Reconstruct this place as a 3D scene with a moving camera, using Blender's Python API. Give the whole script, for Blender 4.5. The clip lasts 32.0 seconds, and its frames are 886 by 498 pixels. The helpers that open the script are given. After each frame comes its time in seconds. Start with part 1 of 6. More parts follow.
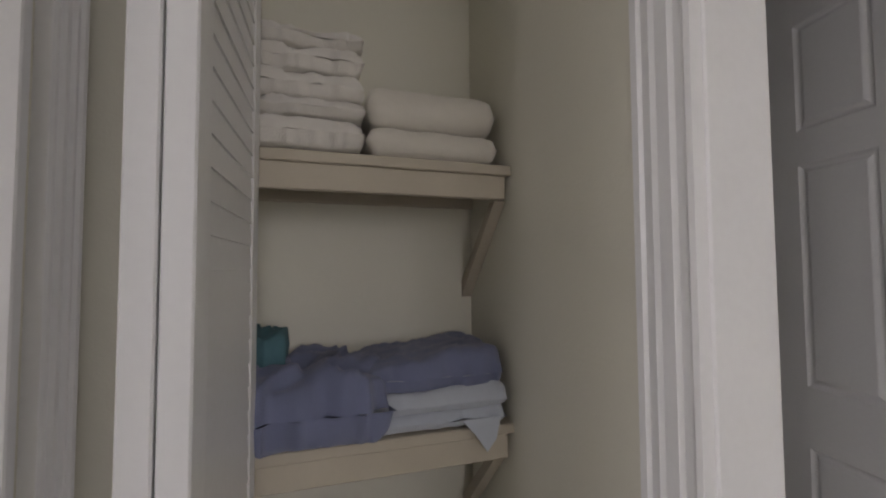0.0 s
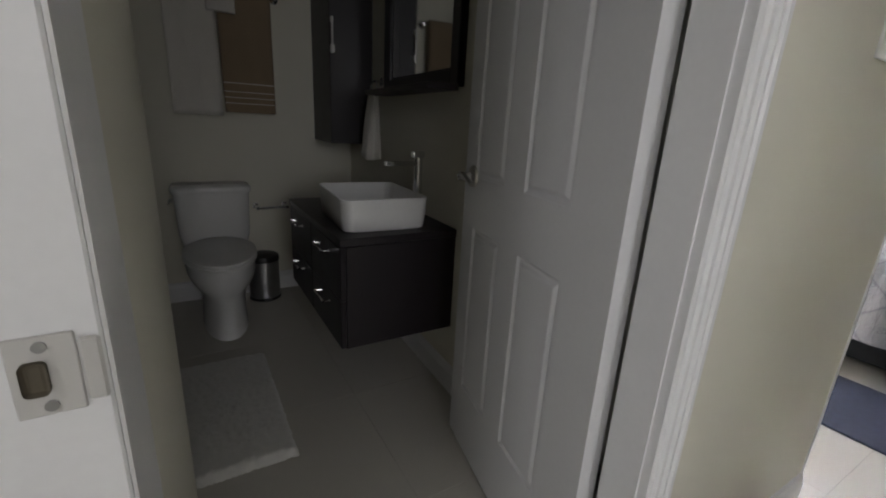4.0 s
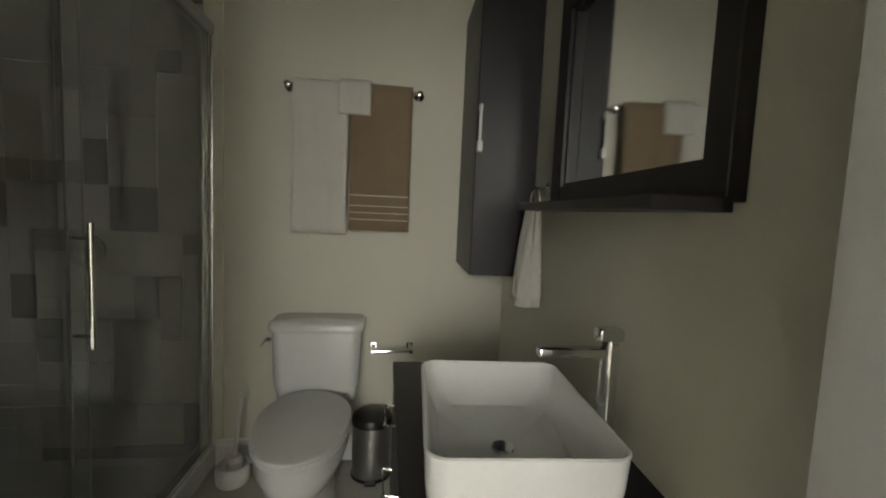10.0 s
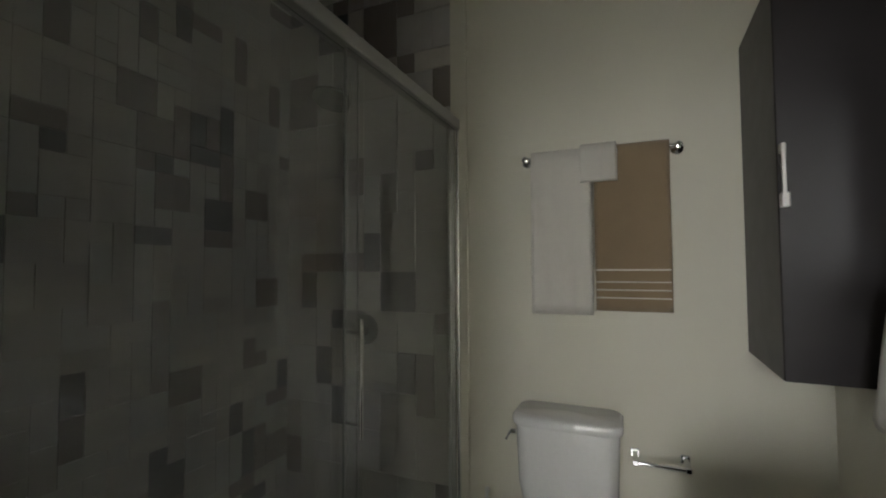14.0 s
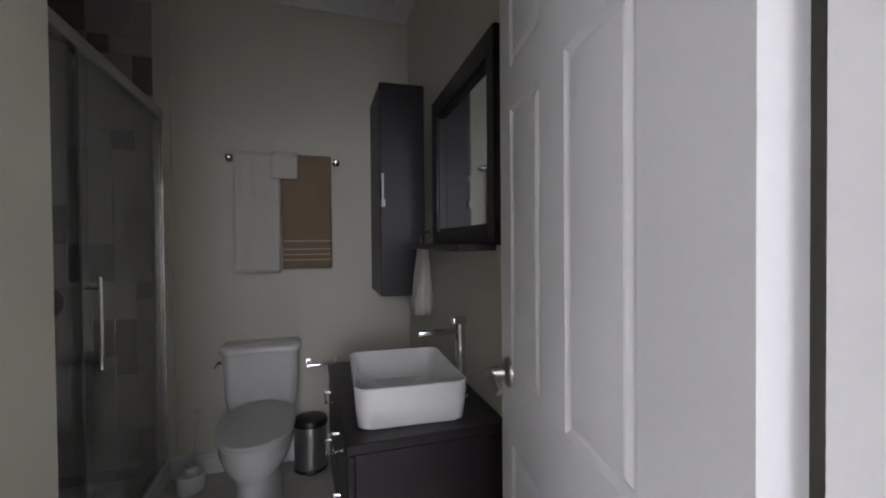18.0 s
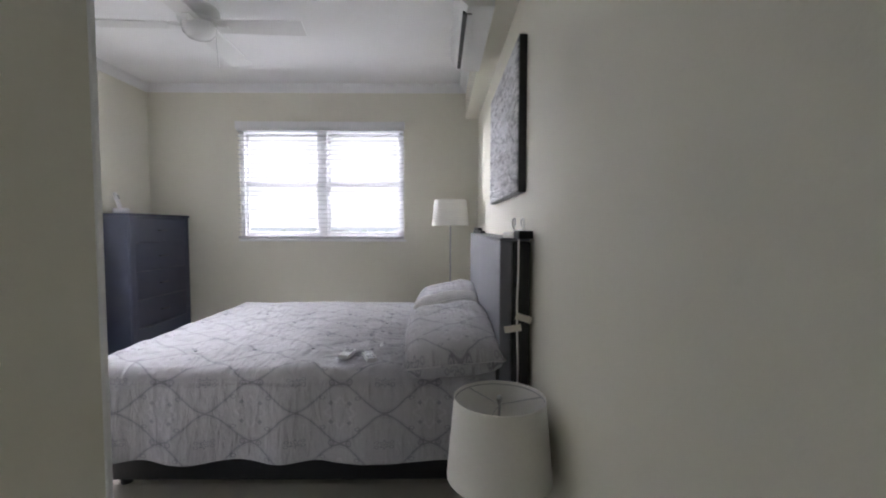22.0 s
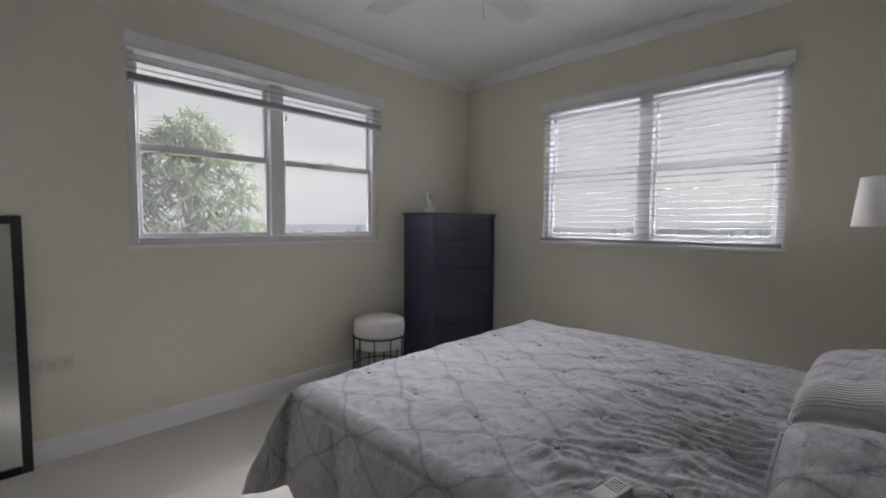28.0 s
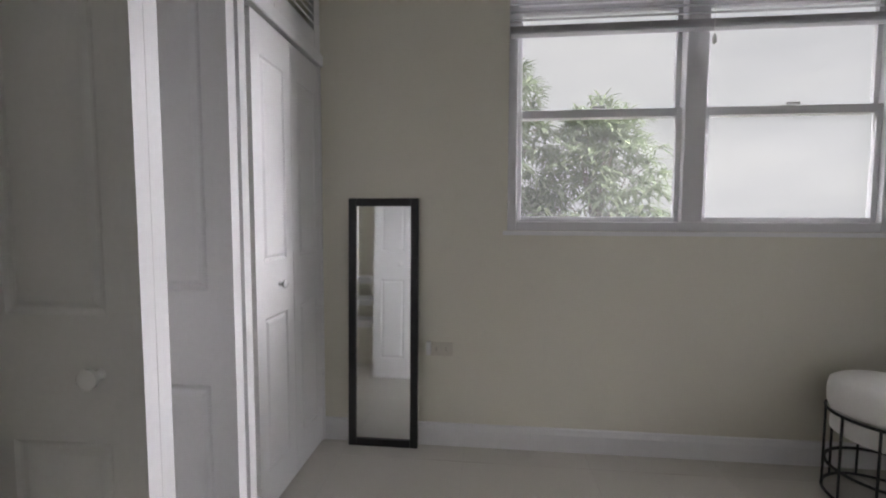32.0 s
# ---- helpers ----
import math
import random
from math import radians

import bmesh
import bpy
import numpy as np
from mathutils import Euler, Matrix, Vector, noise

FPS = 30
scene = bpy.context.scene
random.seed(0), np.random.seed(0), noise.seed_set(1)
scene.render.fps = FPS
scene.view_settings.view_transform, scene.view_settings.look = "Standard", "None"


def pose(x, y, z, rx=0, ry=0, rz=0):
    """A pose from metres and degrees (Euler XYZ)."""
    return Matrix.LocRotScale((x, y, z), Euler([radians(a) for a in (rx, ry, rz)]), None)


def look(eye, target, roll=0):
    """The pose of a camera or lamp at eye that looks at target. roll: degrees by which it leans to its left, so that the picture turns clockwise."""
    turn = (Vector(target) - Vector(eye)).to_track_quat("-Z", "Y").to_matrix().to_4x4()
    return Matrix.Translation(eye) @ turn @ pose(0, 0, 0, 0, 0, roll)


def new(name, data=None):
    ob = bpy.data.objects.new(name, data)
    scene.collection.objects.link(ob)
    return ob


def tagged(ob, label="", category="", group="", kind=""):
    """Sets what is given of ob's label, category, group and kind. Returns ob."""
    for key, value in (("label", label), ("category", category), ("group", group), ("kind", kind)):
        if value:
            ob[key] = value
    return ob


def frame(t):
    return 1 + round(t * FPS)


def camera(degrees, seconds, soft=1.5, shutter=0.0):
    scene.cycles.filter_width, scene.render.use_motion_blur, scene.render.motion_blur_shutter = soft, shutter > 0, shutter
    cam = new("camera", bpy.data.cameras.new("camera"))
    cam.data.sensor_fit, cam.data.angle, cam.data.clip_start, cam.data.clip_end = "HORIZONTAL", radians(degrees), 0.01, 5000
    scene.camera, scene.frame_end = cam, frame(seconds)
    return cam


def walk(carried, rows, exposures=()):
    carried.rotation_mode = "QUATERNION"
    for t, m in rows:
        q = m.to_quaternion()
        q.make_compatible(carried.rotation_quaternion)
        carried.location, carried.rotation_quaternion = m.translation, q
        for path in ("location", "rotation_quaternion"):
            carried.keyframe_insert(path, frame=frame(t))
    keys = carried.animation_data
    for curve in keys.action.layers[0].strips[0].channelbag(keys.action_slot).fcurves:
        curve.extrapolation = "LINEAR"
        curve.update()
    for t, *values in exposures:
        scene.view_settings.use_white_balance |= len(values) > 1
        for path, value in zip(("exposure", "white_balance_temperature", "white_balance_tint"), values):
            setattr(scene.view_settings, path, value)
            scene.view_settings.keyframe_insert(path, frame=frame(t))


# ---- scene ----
cam = camera(92.2, 32.0, soft=2.0)

PATH = [
    (0, (-0.845, -0.116, 1.268), (-0.218, 1.781, 1.359), -0.3),
    (0.5, (-0.84, -0.116, 1.207), (-0.252, 1.767, 0.881), 0.7),
    (1, (-0.836, -0.119, 1.136), (-0.265, 1.639, 0.374), 1.7),
    (1.5, (-0.821, -0.14, 1.098), (-0.238, 1.55, 0.202), 2.9),
    (2, (-0.788, -0.164, 1.095), (0.014, 1.512, 0.356), 4.4),
    (2.5, (-0.69, -0.176, 1.102), (0.361, 1.394, 0.446), 4.6),
    (3, (-0.531, -0.145, 1.099), (0.635, 1.373, 0.521), 4.6),
    (3.5, (-0.404, -0.142, 1.111), (0.717, 1.414, 0.546), 3.8),
    (5.5, (-0.068, -0.026, 1.078), (0.501, 1.799, 0.489), 3.6),
    (6, (-0.054, 0.004, 1.076), (0.495, 1.821, 0.446), 4.3),
    (6.5, (-0.031, 0.075, 1.078), (0.417, 1.896, 0.383), 3.8),
    (7, (0.011, 0.203, 1.096), (0.321, 2.068, 0.441), 3.2),
    (7.5, (0.054, 0.298, 1.107), (0.301, 2.198, 0.533), 3.3),
    (8, (0.067, 0.404, 1.105), (0.288, 2.318, 0.568), 3.5),
    (8.5, (0.064, 0.534, 1.119), (0.27, 2.469, 0.656), 3.5),
    (9, (0.06, 0.59, 1.133), (0.292, 2.544, 0.773), 3.4),
    (9.5, (0.066, 0.638, 1.156), (0.337, 2.599, 0.871), 3.3),
    (10, (0.089, 0.699, 1.205), (0.36, 2.673, 1.033), 2.6),
    (10.5, (0.115, 0.746, 1.256), (0.373, 2.729, 1.234), 2.0),
    (11, (0.126, 0.761, 1.292), (0.37, 2.743, 1.402), 1.5),
    (11.5, (0.124, 0.769, 1.295), (0.362, 2.75, 1.435), 1.3),
    (12, (0.116, 0.785, 1.297), (0.194, 2.779, 1.418), 1.2),
    (12.5, (0.098, 0.815, 1.292), (-0.126, 2.799, 1.414), 0.1),
    (13, (0.092, 0.855, 1.29), (-0.423, 2.785, 1.383), -0.4),
    (13.5, (0.059, 0.885, 1.287), (-0.72, 2.725, 1.362), -0.3),
    (15.5, (-0.027, 0.669, 1.269), (-0.627, 2.574, 1.378), -2.2),
    (16, (0.014, 0.536, 1.285), (-0.23, 2.52, 1.325), -2.3),
    (16.5, (0.024, 0.418, 1.277), (-0.02, 2.417, 1.31), -1.8),
    (17, (0.031, 0.276, 1.259), (0.079, 2.275, 1.273), -1.0),
    (17.5, (0.012, 0.187, 1.245), (0.253, 2.173, 1.239), -0.3),
    (18, (0.023, 0.1, 1.247), (0.654, 1.998, 1.217), -0.5),
    (18.5, (0.074, 0.022, 1.253), (1.179, 1.689, 1.214), -0.9),
    (19, (0.177, -0.043, 1.251), (1.708, 1.243, 1.229), -0.4),
    (19.5, (0.311, -0.106, 1.251), (2.109, 0.77, 1.242), -0.8),
    (20, (0.401, -0.143, 1.248), (2.315, 0.438, 1.249), -0.8),
    (20.5, (0.448, -0.182, 1.241), (2.412, 0.197, 1.239), -0.6),
    (21, (0.47, -0.206, 1.243), (2.46, -0.009, 1.213), -0.2),
    (21.5, (0.531, -0.26, 1.234), (2.528, -0.17, 1.16), -0.1),
    (22, (0.636, -0.297, 1.228), (2.634, -0.309, 1.126), 0.1),
    (22.5, (0.8, -0.327, 1.229), (2.797, -0.367, 1.141), 0.4),
    (23, (0.929, -0.343, 1.225), (2.926, -0.396, 1.131), 0.5),
    (23.5, (1.108, -0.382, 1.227), (3.104, -0.432, 1.118), 0.5),
    (24, (1.218, -0.402, 1.227), (3.214, -0.457, 1.113), 0.7),
    (24.5, (1.36, -0.382, 1.227), (3.356, -0.422, 1.109), 0.8),
    (26.5, (1.609, -0.311, 1.243), (3.486, 0.366, 1.106), -0.1),
    (27, (1.676, -0.301, 1.238), (3.446, 0.621, 1.11), -0.2),
    (27.5, (1.721, -0.273, 1.228), (3.348, 0.884, 1.112), 0.2),
    (28, (1.714, -0.232, 1.244), (3.151, 1.154, 1.127), 0.4),
    (28.5, (1.698, -0.19, 1.224), (2.979, 1.342, 1.12), 0.7),
    (29, (1.739, -0.14, 1.216), (2.968, 1.432, 1.081), 1.1),
    (29.5, (1.804, 0.005, 1.219), (2.993, 1.607, 1.081), 1.1),
    (30, (1.849, 0.128, 1.212), (2.915, 1.815, 1.079), 1.0),
    (30.5, (1.96, 0.245, 1.195), (2.736, 2.085, 1.073), 0.3),
    (31, (2.079, 0.346, 1.181), (2.549, 2.286, 1.059), 0.2),
    (31.5, (2.136, 0.472, 1.167), (2.27, 2.462, 1.026), 0.0),
    (32, (2.12, 0.588, 1.157), (1.921, 2.574, 1.025), 0.2),
]
EXPOSURES = [
    (0, 1.45, 6550, 17), (2, 1.45, 6450, 15), (3.5, 1.3, 6350, 11), (6, 2.4, 6650, 16), (7, 2.6, 6750, 17), (9, 3.35, 6800, 6), (10, 3.4, 7050, 4), (13, 3.55, 6600, 7),
    (16, 3.5, 6700, 4), (17, 3.5, 6000, 16), (18, 2.75, 6050, 17), (19, 0.95, 6050, 15), (19.5, 0.45, 6150, 14), (20.5, 0.55, 6250, 14), (22, 0.5, 6300, 12), (23, 0.35, 6150, 11),
    (24.5, 0.2, 6300, 11), (27, -0.4, 6400, 11), (28, -0.4, 6500, 11), (30, -0.6, 6500, 11), (31, -0.3, 6650, 12), (32, -0.4, 6600, 12),
]
walk(cam, [(t, look(eye, target, roll)) for t, eye, target, roll in PATH], EXPOSURES)

# ---- world, sun, large lights ----
world = bpy.data.worlds.new("sky")
scene.world = world
world.use_nodes = True
wn, wl = world.node_tree.nodes, world.node_tree.links
sky = wn.new("ShaderNodeTexSky")
sky.sky_type, sky.sun_disc = "NISHITA", False
sky.sun_elevation, sky.sun_rotation = radians(55), radians(60)
sky.dust_density, sky.air_density = 4.0, 1.0
wl.new(sky.outputs[0], wn["Background"].inputs[0])
wn["Background"].inputs[1].default_value = 0.08

sun = new("sun", bpy.data.lights.new("sun", "SUN"))
sun.data.energy, sun.data.angle, sun.data.color = 0.6, radians(15), (1.0, 0.96, 0.9)
sun.matrix_world = look((0, 0, 20), (-7, -4, 3))


def sky_panel(name, eye, target, w, h, power, colour):
    """Light of the bright upper sky in front of one window, seen or unseen."""
    d = bpy.data.lights.new(name, "AREA")
    d.shape, d.size, d.size_y, d.energy, d.color = "RECTANGLE", w, h, power, colour
    ob = new(name, d)
    ob.matrix_world = look(eye, target)
    return ob


sky_panel("skylight_north_window", (3.1, 5.3, 4.75), (2.8, 0.6, 1.2), 4.4, 2.2, 1500, (0.945, 0.925, 1.0))
sky_panel("skylight_north_east", (8.6, 5.9, 3.4), (3.1, 2.7, 1.6), 2.6, 3.0, 1750, (0.945, 0.925, 1.0))
sky_panel("skylight_east_window", (13.0, 0.9, 7.6), (4.0, 0.8, 1.2), 10.0, 4.2, 7300, (0.93, 0.925, 1.0))
sky_panel("skylight_west_window", (-3.46, -1.9, 1.65), (-0.9, 0.2, 1.2), 1.4, 1.3, 6.5, (0.98, 0.95, 1.0))
# added in an unseen south opening to brighten bathroom, linen closet and hall
sky_panel("skylight_unseen_south_window", (-0.375, -2.99, 1.62), (-0.2, 0.4, 1.3), 1.24, 1.36, 4.4, (0.98, 0.955, 1.0))

# ---- helpers for meshes ----
def part(name, bm, mat, parent=None, label=""):
    """Links a bmesh as one mesh object under a thing or a part."""
    me = bpy.data.meshes.new(name)
    bmesh.ops.recalc_face_normals(bm, faces=bm.faces)
    bm.to_mesh(me)
    bm.free()
    if mat is not None:
        for mm in (mat if isinstance(mat, (list, tuple)) else [mat]):
            me.materials.append(mm)
    ob = new(name, me)
    if parent is not None:
        ob.parent = parent
    if label:
        ob["label"] = label
    return ob


def thing(name, m, label, category, group="", kind=""):
    """An empty at the base of a thing; its parts are built in its own axes."""
    ob = new(name)
    ob.empty_display_size = 0.1
    ob.matrix_basis = m
    return tagged(ob, label, category, group, kind)


def smooth(ob, angle=40):
    me = ob.data
    for p in me.polygons:
        p.use_smooth = True
    me.set_sharp_from_angle(angle=radians(angle))
    return ob


def box(bm, x0, y0, z0, x1, y1, z1, bevel=0.0, seg=1, mat=0):
    r = bmesh.ops.create_cube(bm, size=1.0)
    vs = r["verts"]
    for v in vs:
        v.co = Vector((x0 + (v.co.x + 0.5) * (x1 - x0), y0 + (v.co.y + 0.5) * (y1 - y0), z0 + (v.co.z + 0.5) * (z1 - z0)))
    if mat:
        for f in {f for v in vs for f in v.link_faces}:
            f.material_index = mat
    if bevel > 0:
        es = list({e for v in vs for e in v.link_edges})
        bmesh.ops.bevel(bm, geom=es, offset=bevel, segments=seg, affect="EDGES", profile=0.5)
    return bm


def cube(x0, y0, z0, x1, y1, z1, bevel=0.0, seg=1):
    return box(bmesh.new(), x0, y0, z0, x1, y1, z1, bevel, seg)


def cyl(bm, a, b, r0, r1=None, n=16, caps=True):
    """A round bar from a to b."""
    a, b = Vector(a), Vector(b)
    r1 = r0 if r1 is None else r1
    q = (b - a).to_track_quat("Z", "Y")
    rings = []
    for c, r in ((a, r0), (b, r1)):
        rings.append([bm.verts.new(c + q @ Vector((r * math.cos(2 * math.pi * i / n), r * math.sin(2 * math.pi * i / n), 0))) for i in range(n)])
    for i in range(n):
        bm.faces.new((rings[0][i], rings[0][(i + 1) % n], rings[1][(i + 1) % n], rings[1][i]))
    if caps:
        bm.faces.new(rings[0][::-1])
        bm.faces.new(rings[1])
    return bm


def tube(bm, pts, r, n=8, closed=False):
    """A bent round bar through the points."""
    pts = [Vector(p) for p in pts]
    rings = []
    m = len(pts)
    for k, p in enumerate(pts):
        a = pts[(k - 1) % m] if closed or k > 0 else p
        b = pts[(k + 1) % m] if closed or k < m - 1 else p
        q = (b - a).normalized().to_track_quat("Z", "Y") if (b - a).length > 1e-6 else Euler().to_quaternion()
        rings.append([bm.verts.new(p + q @ Vector((r * math.cos(2 * math.pi * i / n), r * math.sin(2 * math.pi * i / n), 0))) for i in range(n)])
    for k in range(m if closed else m - 1):
        ra, rb = rings[k], rings[(k + 1) % m]
        # match the ring starts
        s = min(range(n), key=lambda j: (ra[0].co - rb[j].co).length)
        for i in range(n):
            bm.faces.new((ra[i], ra[(i + 1) % n], rb[(i + 1 + s) % n], rb[(i + s) % n]))
    if not closed:
        bm.faces.new(rings[0][::-1])
        bm.faces.new(rings[-1])
    return bm


def lathe(bm, prof, n=32, centre=(0, 0, 0), sx=1.0, sy=1.0):
    """A turned form from (radius, height) pairs, closed where the radius is 0."""
    c = Vector(centre)
    rings = []
    for r, z in prof:
        if r <= 1e-6:
            rings.append([bm.verts.new(c + Vector((0, 0, z)))])
        else:
            rings.append([bm.verts.new(c + Vector((sx * r * math.cos(2 * math.pi * i / n), sy * r * math.sin(2 * math.pi * i / n), z))) for i in range(n)])
    for a, b in zip(rings, rings[1:]):
        for i in range(n):
            j = (i + 1) % n
            if len(a) == 1 and len(b) == 1:
                continue
            if len(a) == 1:
                bm.faces.new((a[0], b[j], b[i]))
            elif len(b) == 1:
                bm.faces.new((a[i], a[j], b[0]))
            else:
                bm.faces.new((a[i], a[j], b[j], b[i]))
    return bm


def extrude_profile(bm, prof, a, b, up=(0, 0, 1), out=(0, -1, 0)):
    """A moulding: profile pairs (out, up) swept straight from a to b."""
    a, b, up, out = Vector(a), Vector(b), Vector(up), Vector(out)
    ra = [bm.verts.new(a + out * o + up * u) for o, u in prof]
    rb = [bm.verts.new(b + out * o + up * u) for o, u in prof]
    n = len(prof)
    for i in range(n):
        bm.faces.new((ra[i], ra[(i + 1) % n], rb[(i + 1) % n], rb[i]))
    bm.faces.new(ra[::-1])
    bm.faces.new(rb)
    return bm


# ---- materials ----
def material(name, base, rough=0.5, metal=0.0, vary=0.06, scale=6.0, bump=0.0, bump_scale=60.0, coat=0.0, sheen=0.0, spec=0.5, fine=0.03, fine_scale=90.0):
    """Principled surface with slow and fine changes of tone, and relief."""
    m = bpy.data.materials.new(name)
    m.use_nodes = True
    n, l = m.node_tree.nodes, m.node_tree.links
    p = n["Principled BSDF"]
    tc = n.new("ShaderNodeTexCoord")
    a = n.new("ShaderNodeTexNoise")
    a.inputs["Scale"].default_value, a.inputs["Detail"].default_value = scale, 4
    l.new(tc.outputs["Object"], a.inputs["Vector"])
    b = n.new("ShaderNodeTexNoise")
    b.inputs["Scale"].default_value, b.inputs["Detail"].default_value = fine_scale, 2
    l.new(tc.outputs["Object"], b.inputs["Vector"])
    r1 = n.new("ShaderNodeMapRange")
    r1.inputs["To Min"].default_value, r1.inputs["To Max"].default_value = 1 - vary, 1 + vary
    l.new(a.outputs[0], r1.inputs["Value"])
    r2 = n.new("ShaderNodeMapRange")
    r2.inputs["To Min"].default_value, r2.inputs["To Max"].default_value = 1 - fine, 1 + fine
    l.new(b.outputs[0], r2.inputs["Value"])
    mu = n.new("ShaderNodeMath")
    mu.operation = "MULTIPLY"
    l.new(r1.outputs[0], mu.inputs[0])
    l.new(r2.outputs[0], mu.inputs[1])
    sc = n.new("ShaderNodeVectorMath")
    sc.operation = "SCALE"
    sc.inputs[0].default_value = base[:3]
    l.new(mu.outputs[0], sc.inputs["Scale"])
    l.new(sc.outputs[0], p.inputs["Base Color"])
    rr = n.new("ShaderNodeMapRange")
    rr.inputs["To Min"].default_value, rr.inputs["To Max"].default_value = max(0.02, rough - 0.06), min(1, rough + 0.06)
    l.new(a.outputs[0], rr.inputs["Value"])
    l.new(rr.outputs[0], p.inputs["Roughness"])
    p.inputs["Metallic"].default_value = metal
    p.inputs["Specular IOR Level"].default_value = spec
    p.inputs["Coat Weight"].default_value = coat
    p.inputs["Sheen Weight"].default_value = sheen
    if bump > 0:
        c = n.new("ShaderNodeTexNoise")
        c.inputs["Scale"].default_value, c.inputs["Detail"].default_value = bump_scale, 3
        l.new(tc.outputs["Object"], c.inputs["Vector"])
        bu = n.new("ShaderNodeBump")
        bu.inputs["Strength"].default_value, bu.inputs["Distance"].default_value = bump, 0.002
        l.new(c.outputs[0], bu.inputs["Height"])
        l.new(bu.outputs[0], p.inputs["Normal"])
    return m


def glass(name, tint=(0.96, 0.98, 0.97), rough=0.0):
    m = bpy.data.materials.new(name)
    m.use_nodes = True
    p = m.node_tree.nodes["Principled BSDF"]
    p.inputs["Base Color"].default_value = (*tint, 1)
    p.inputs["Transmission Weight"].default_value = 1.0
    p.inputs["Roughness"].default_value = rough
    p.inputs["IOR"].default_value = 1.45
    return m


def filmed(m, colour, scale, lo, hi, kind="ShaderNodeBsdfTranslucent"):
    """A thin uneven pale film on a pane, for imitated haze and for water marks."""
    nt = m.node_tree
    veil_bsdf = nt.nodes.new(kind)
    veil_bsdf.inputs[0].default_value = (*colour, 1)
    film = nt.nodes.new("ShaderNodeTexNoise")
    film.inputs["Scale"].default_value, film.inputs["Detail"].default_value = scale, 5
    veil = nt.nodes.new("ShaderNodeMapRange")
    veil.inputs["To Min"].default_value, veil.inputs["To Max"].default_value = lo, hi
    co = nt.nodes.new("ShaderNodeTexCoord")
    mx = nt.nodes.new("ShaderNodeMixShader")
    nt.links.new(co.outputs["Object"], film.inputs["Vector"])
    nt.links.new(film.outputs[0], veil.inputs["Value"])
    nt.links.new(veil.outputs[0], mx.inputs[0])
    nt.links.new(nt.nodes["Principled BSDF"].outputs[0], mx.inputs[1])
    nt.links.new(veil_bsdf.outputs[0], mx.inputs[2])
    nt.links.new(mx.outputs[0], nt.nodes["Material Output"].inputs[0])


WALL = material("beige_wall_paint", (0.71, 0.688, 0.588), 0.62, vary=0.025, scale=1.2, bump=0.25, bump_scale=160, fine=0.012)
CEIL = material("white_ceiling_paint", (0.82, 0.82, 0.81), 0.8, vary=0.02, scale=1.0, bump=0.2, bump_scale=120)
TRIM = material("white_gloss_trim_paint", (0.78, 0.78, 0.78), 0.35, vary=0.02, scale=3.0, bump=0.08, bump_scale=40)
DOORW = material("white_door_paint", (0.74, 0.74, 0.74), 0.38, vary=0.02, scale=2.5, bump=0.1, bump_scale=70)
TILE = material("cream_porcelain_tile", (0.54, 0.52, 0.465), 0.24, vary=0.04, scale=1.5, bump=0.02, bump_scale=20, fine=0.02)
GROUT = material("grey_grout", (0.47, 0.455, 0.41), 0.9)
NAVY = material("navy_black_lacquer", (0.043, 0.050, 0.082), 0.42, vary=0.12, scale=8, bump=0.05, bump_scale=50)
ESPRESSO = material("espresso_wood_veneer", (0.016, 0.0125, 0.0145), 0.42, vary=0.25, scale=12, bump=0.08, bump_scale=60)
BLACKW = material("black_wood", (0.012, 0.012, 0.013), 0.35, vary=0.15, scale=10)
GREYLEATHER = material("grey_vinyl_upholstery", (0.17, 0.175, 0.20), 0.42, vary=0.06, scale=5, bump=0.3, bump_scale=220)
BLACKLEATHER = material("black_vinyl_upholstery", (0.012, 0.012, 0.014), 0.42, vary=0.1, scale=8, bump=0.4, bump_scale=260)
CERAMIC = material("white_glazed_ceramic", (0.80, 0.80, 0.79), 0.12, vary=0.015, scale=2, coat=0.3)
CHROME = material("chrome", (0.72, 0.73, 0.74), 0.10, metal=1.0, vary=0.03, scale=8)
NICKEL = material("satin_nickel", (0.55, 0.53, 0.50), 0.28, metal=1.0, vary=0.05, scale=20)
STEEL = material("brushed_steel", (0.42, 0.42, 0.42), 0.34, metal=1.0, vary=0.06, scale=15)
WINFRAME = material("pale_grey_aluminium_paint", (0.66, 0.66, 0.67), 0.45, vary=0.03, scale=4)
SLAT = material("pale_grey_blind_slat", (0.40, 0.40, 0.41), 0.5, vary=0.03, scale=4)
BEIGEPLASTIC = material("beige_plastic", (0.62, 0.59, 0.50), 0.45, vary=0.03)
PLASTIC = material("white_plastic", (0.74, 0.74, 0.72), 0.4, vary=0.02)
GREYPLASTIC = material("grey_plastic", (0.2, 0.2, 0.2), 0.45, vary=0.04)
BLACKPLASTIC = material("black_plastic", (0.015, 0.015, 0.015), 0.4, vary=0.05)
SHADE = material("white_lampshade_linen", (0.78, 0.77, 0.73), 0.85, vary=0.03, scale=10, bump=0.3, bump_scale=400)
WOODSHELF = material("raw_plywood_shelf", (0.50, 0.45, 0.36), 0.7, vary=0.12, scale=7, bump=0.2, bump_scale=60)
TOWELW = material("white_terry_towel", (0.74, 0.71, 0.65), 0.95, vary=0.05, scale=14, bump=1.0, bump_scale=420, sheen=0.4)
TOWELG = material("grey_terry_towel", (0.49, 0.495, 0.54), 0.95, vary=0.06, scale=14, bump=1.0, bump_scale=420, sheen=0.4)
TOWELC = material("cream_terry_towel", (0.72, 0.68, 0.60), 0.95, vary=0.05, scale=14, bump=1.0, bump_scale=420, sheen=0.4)
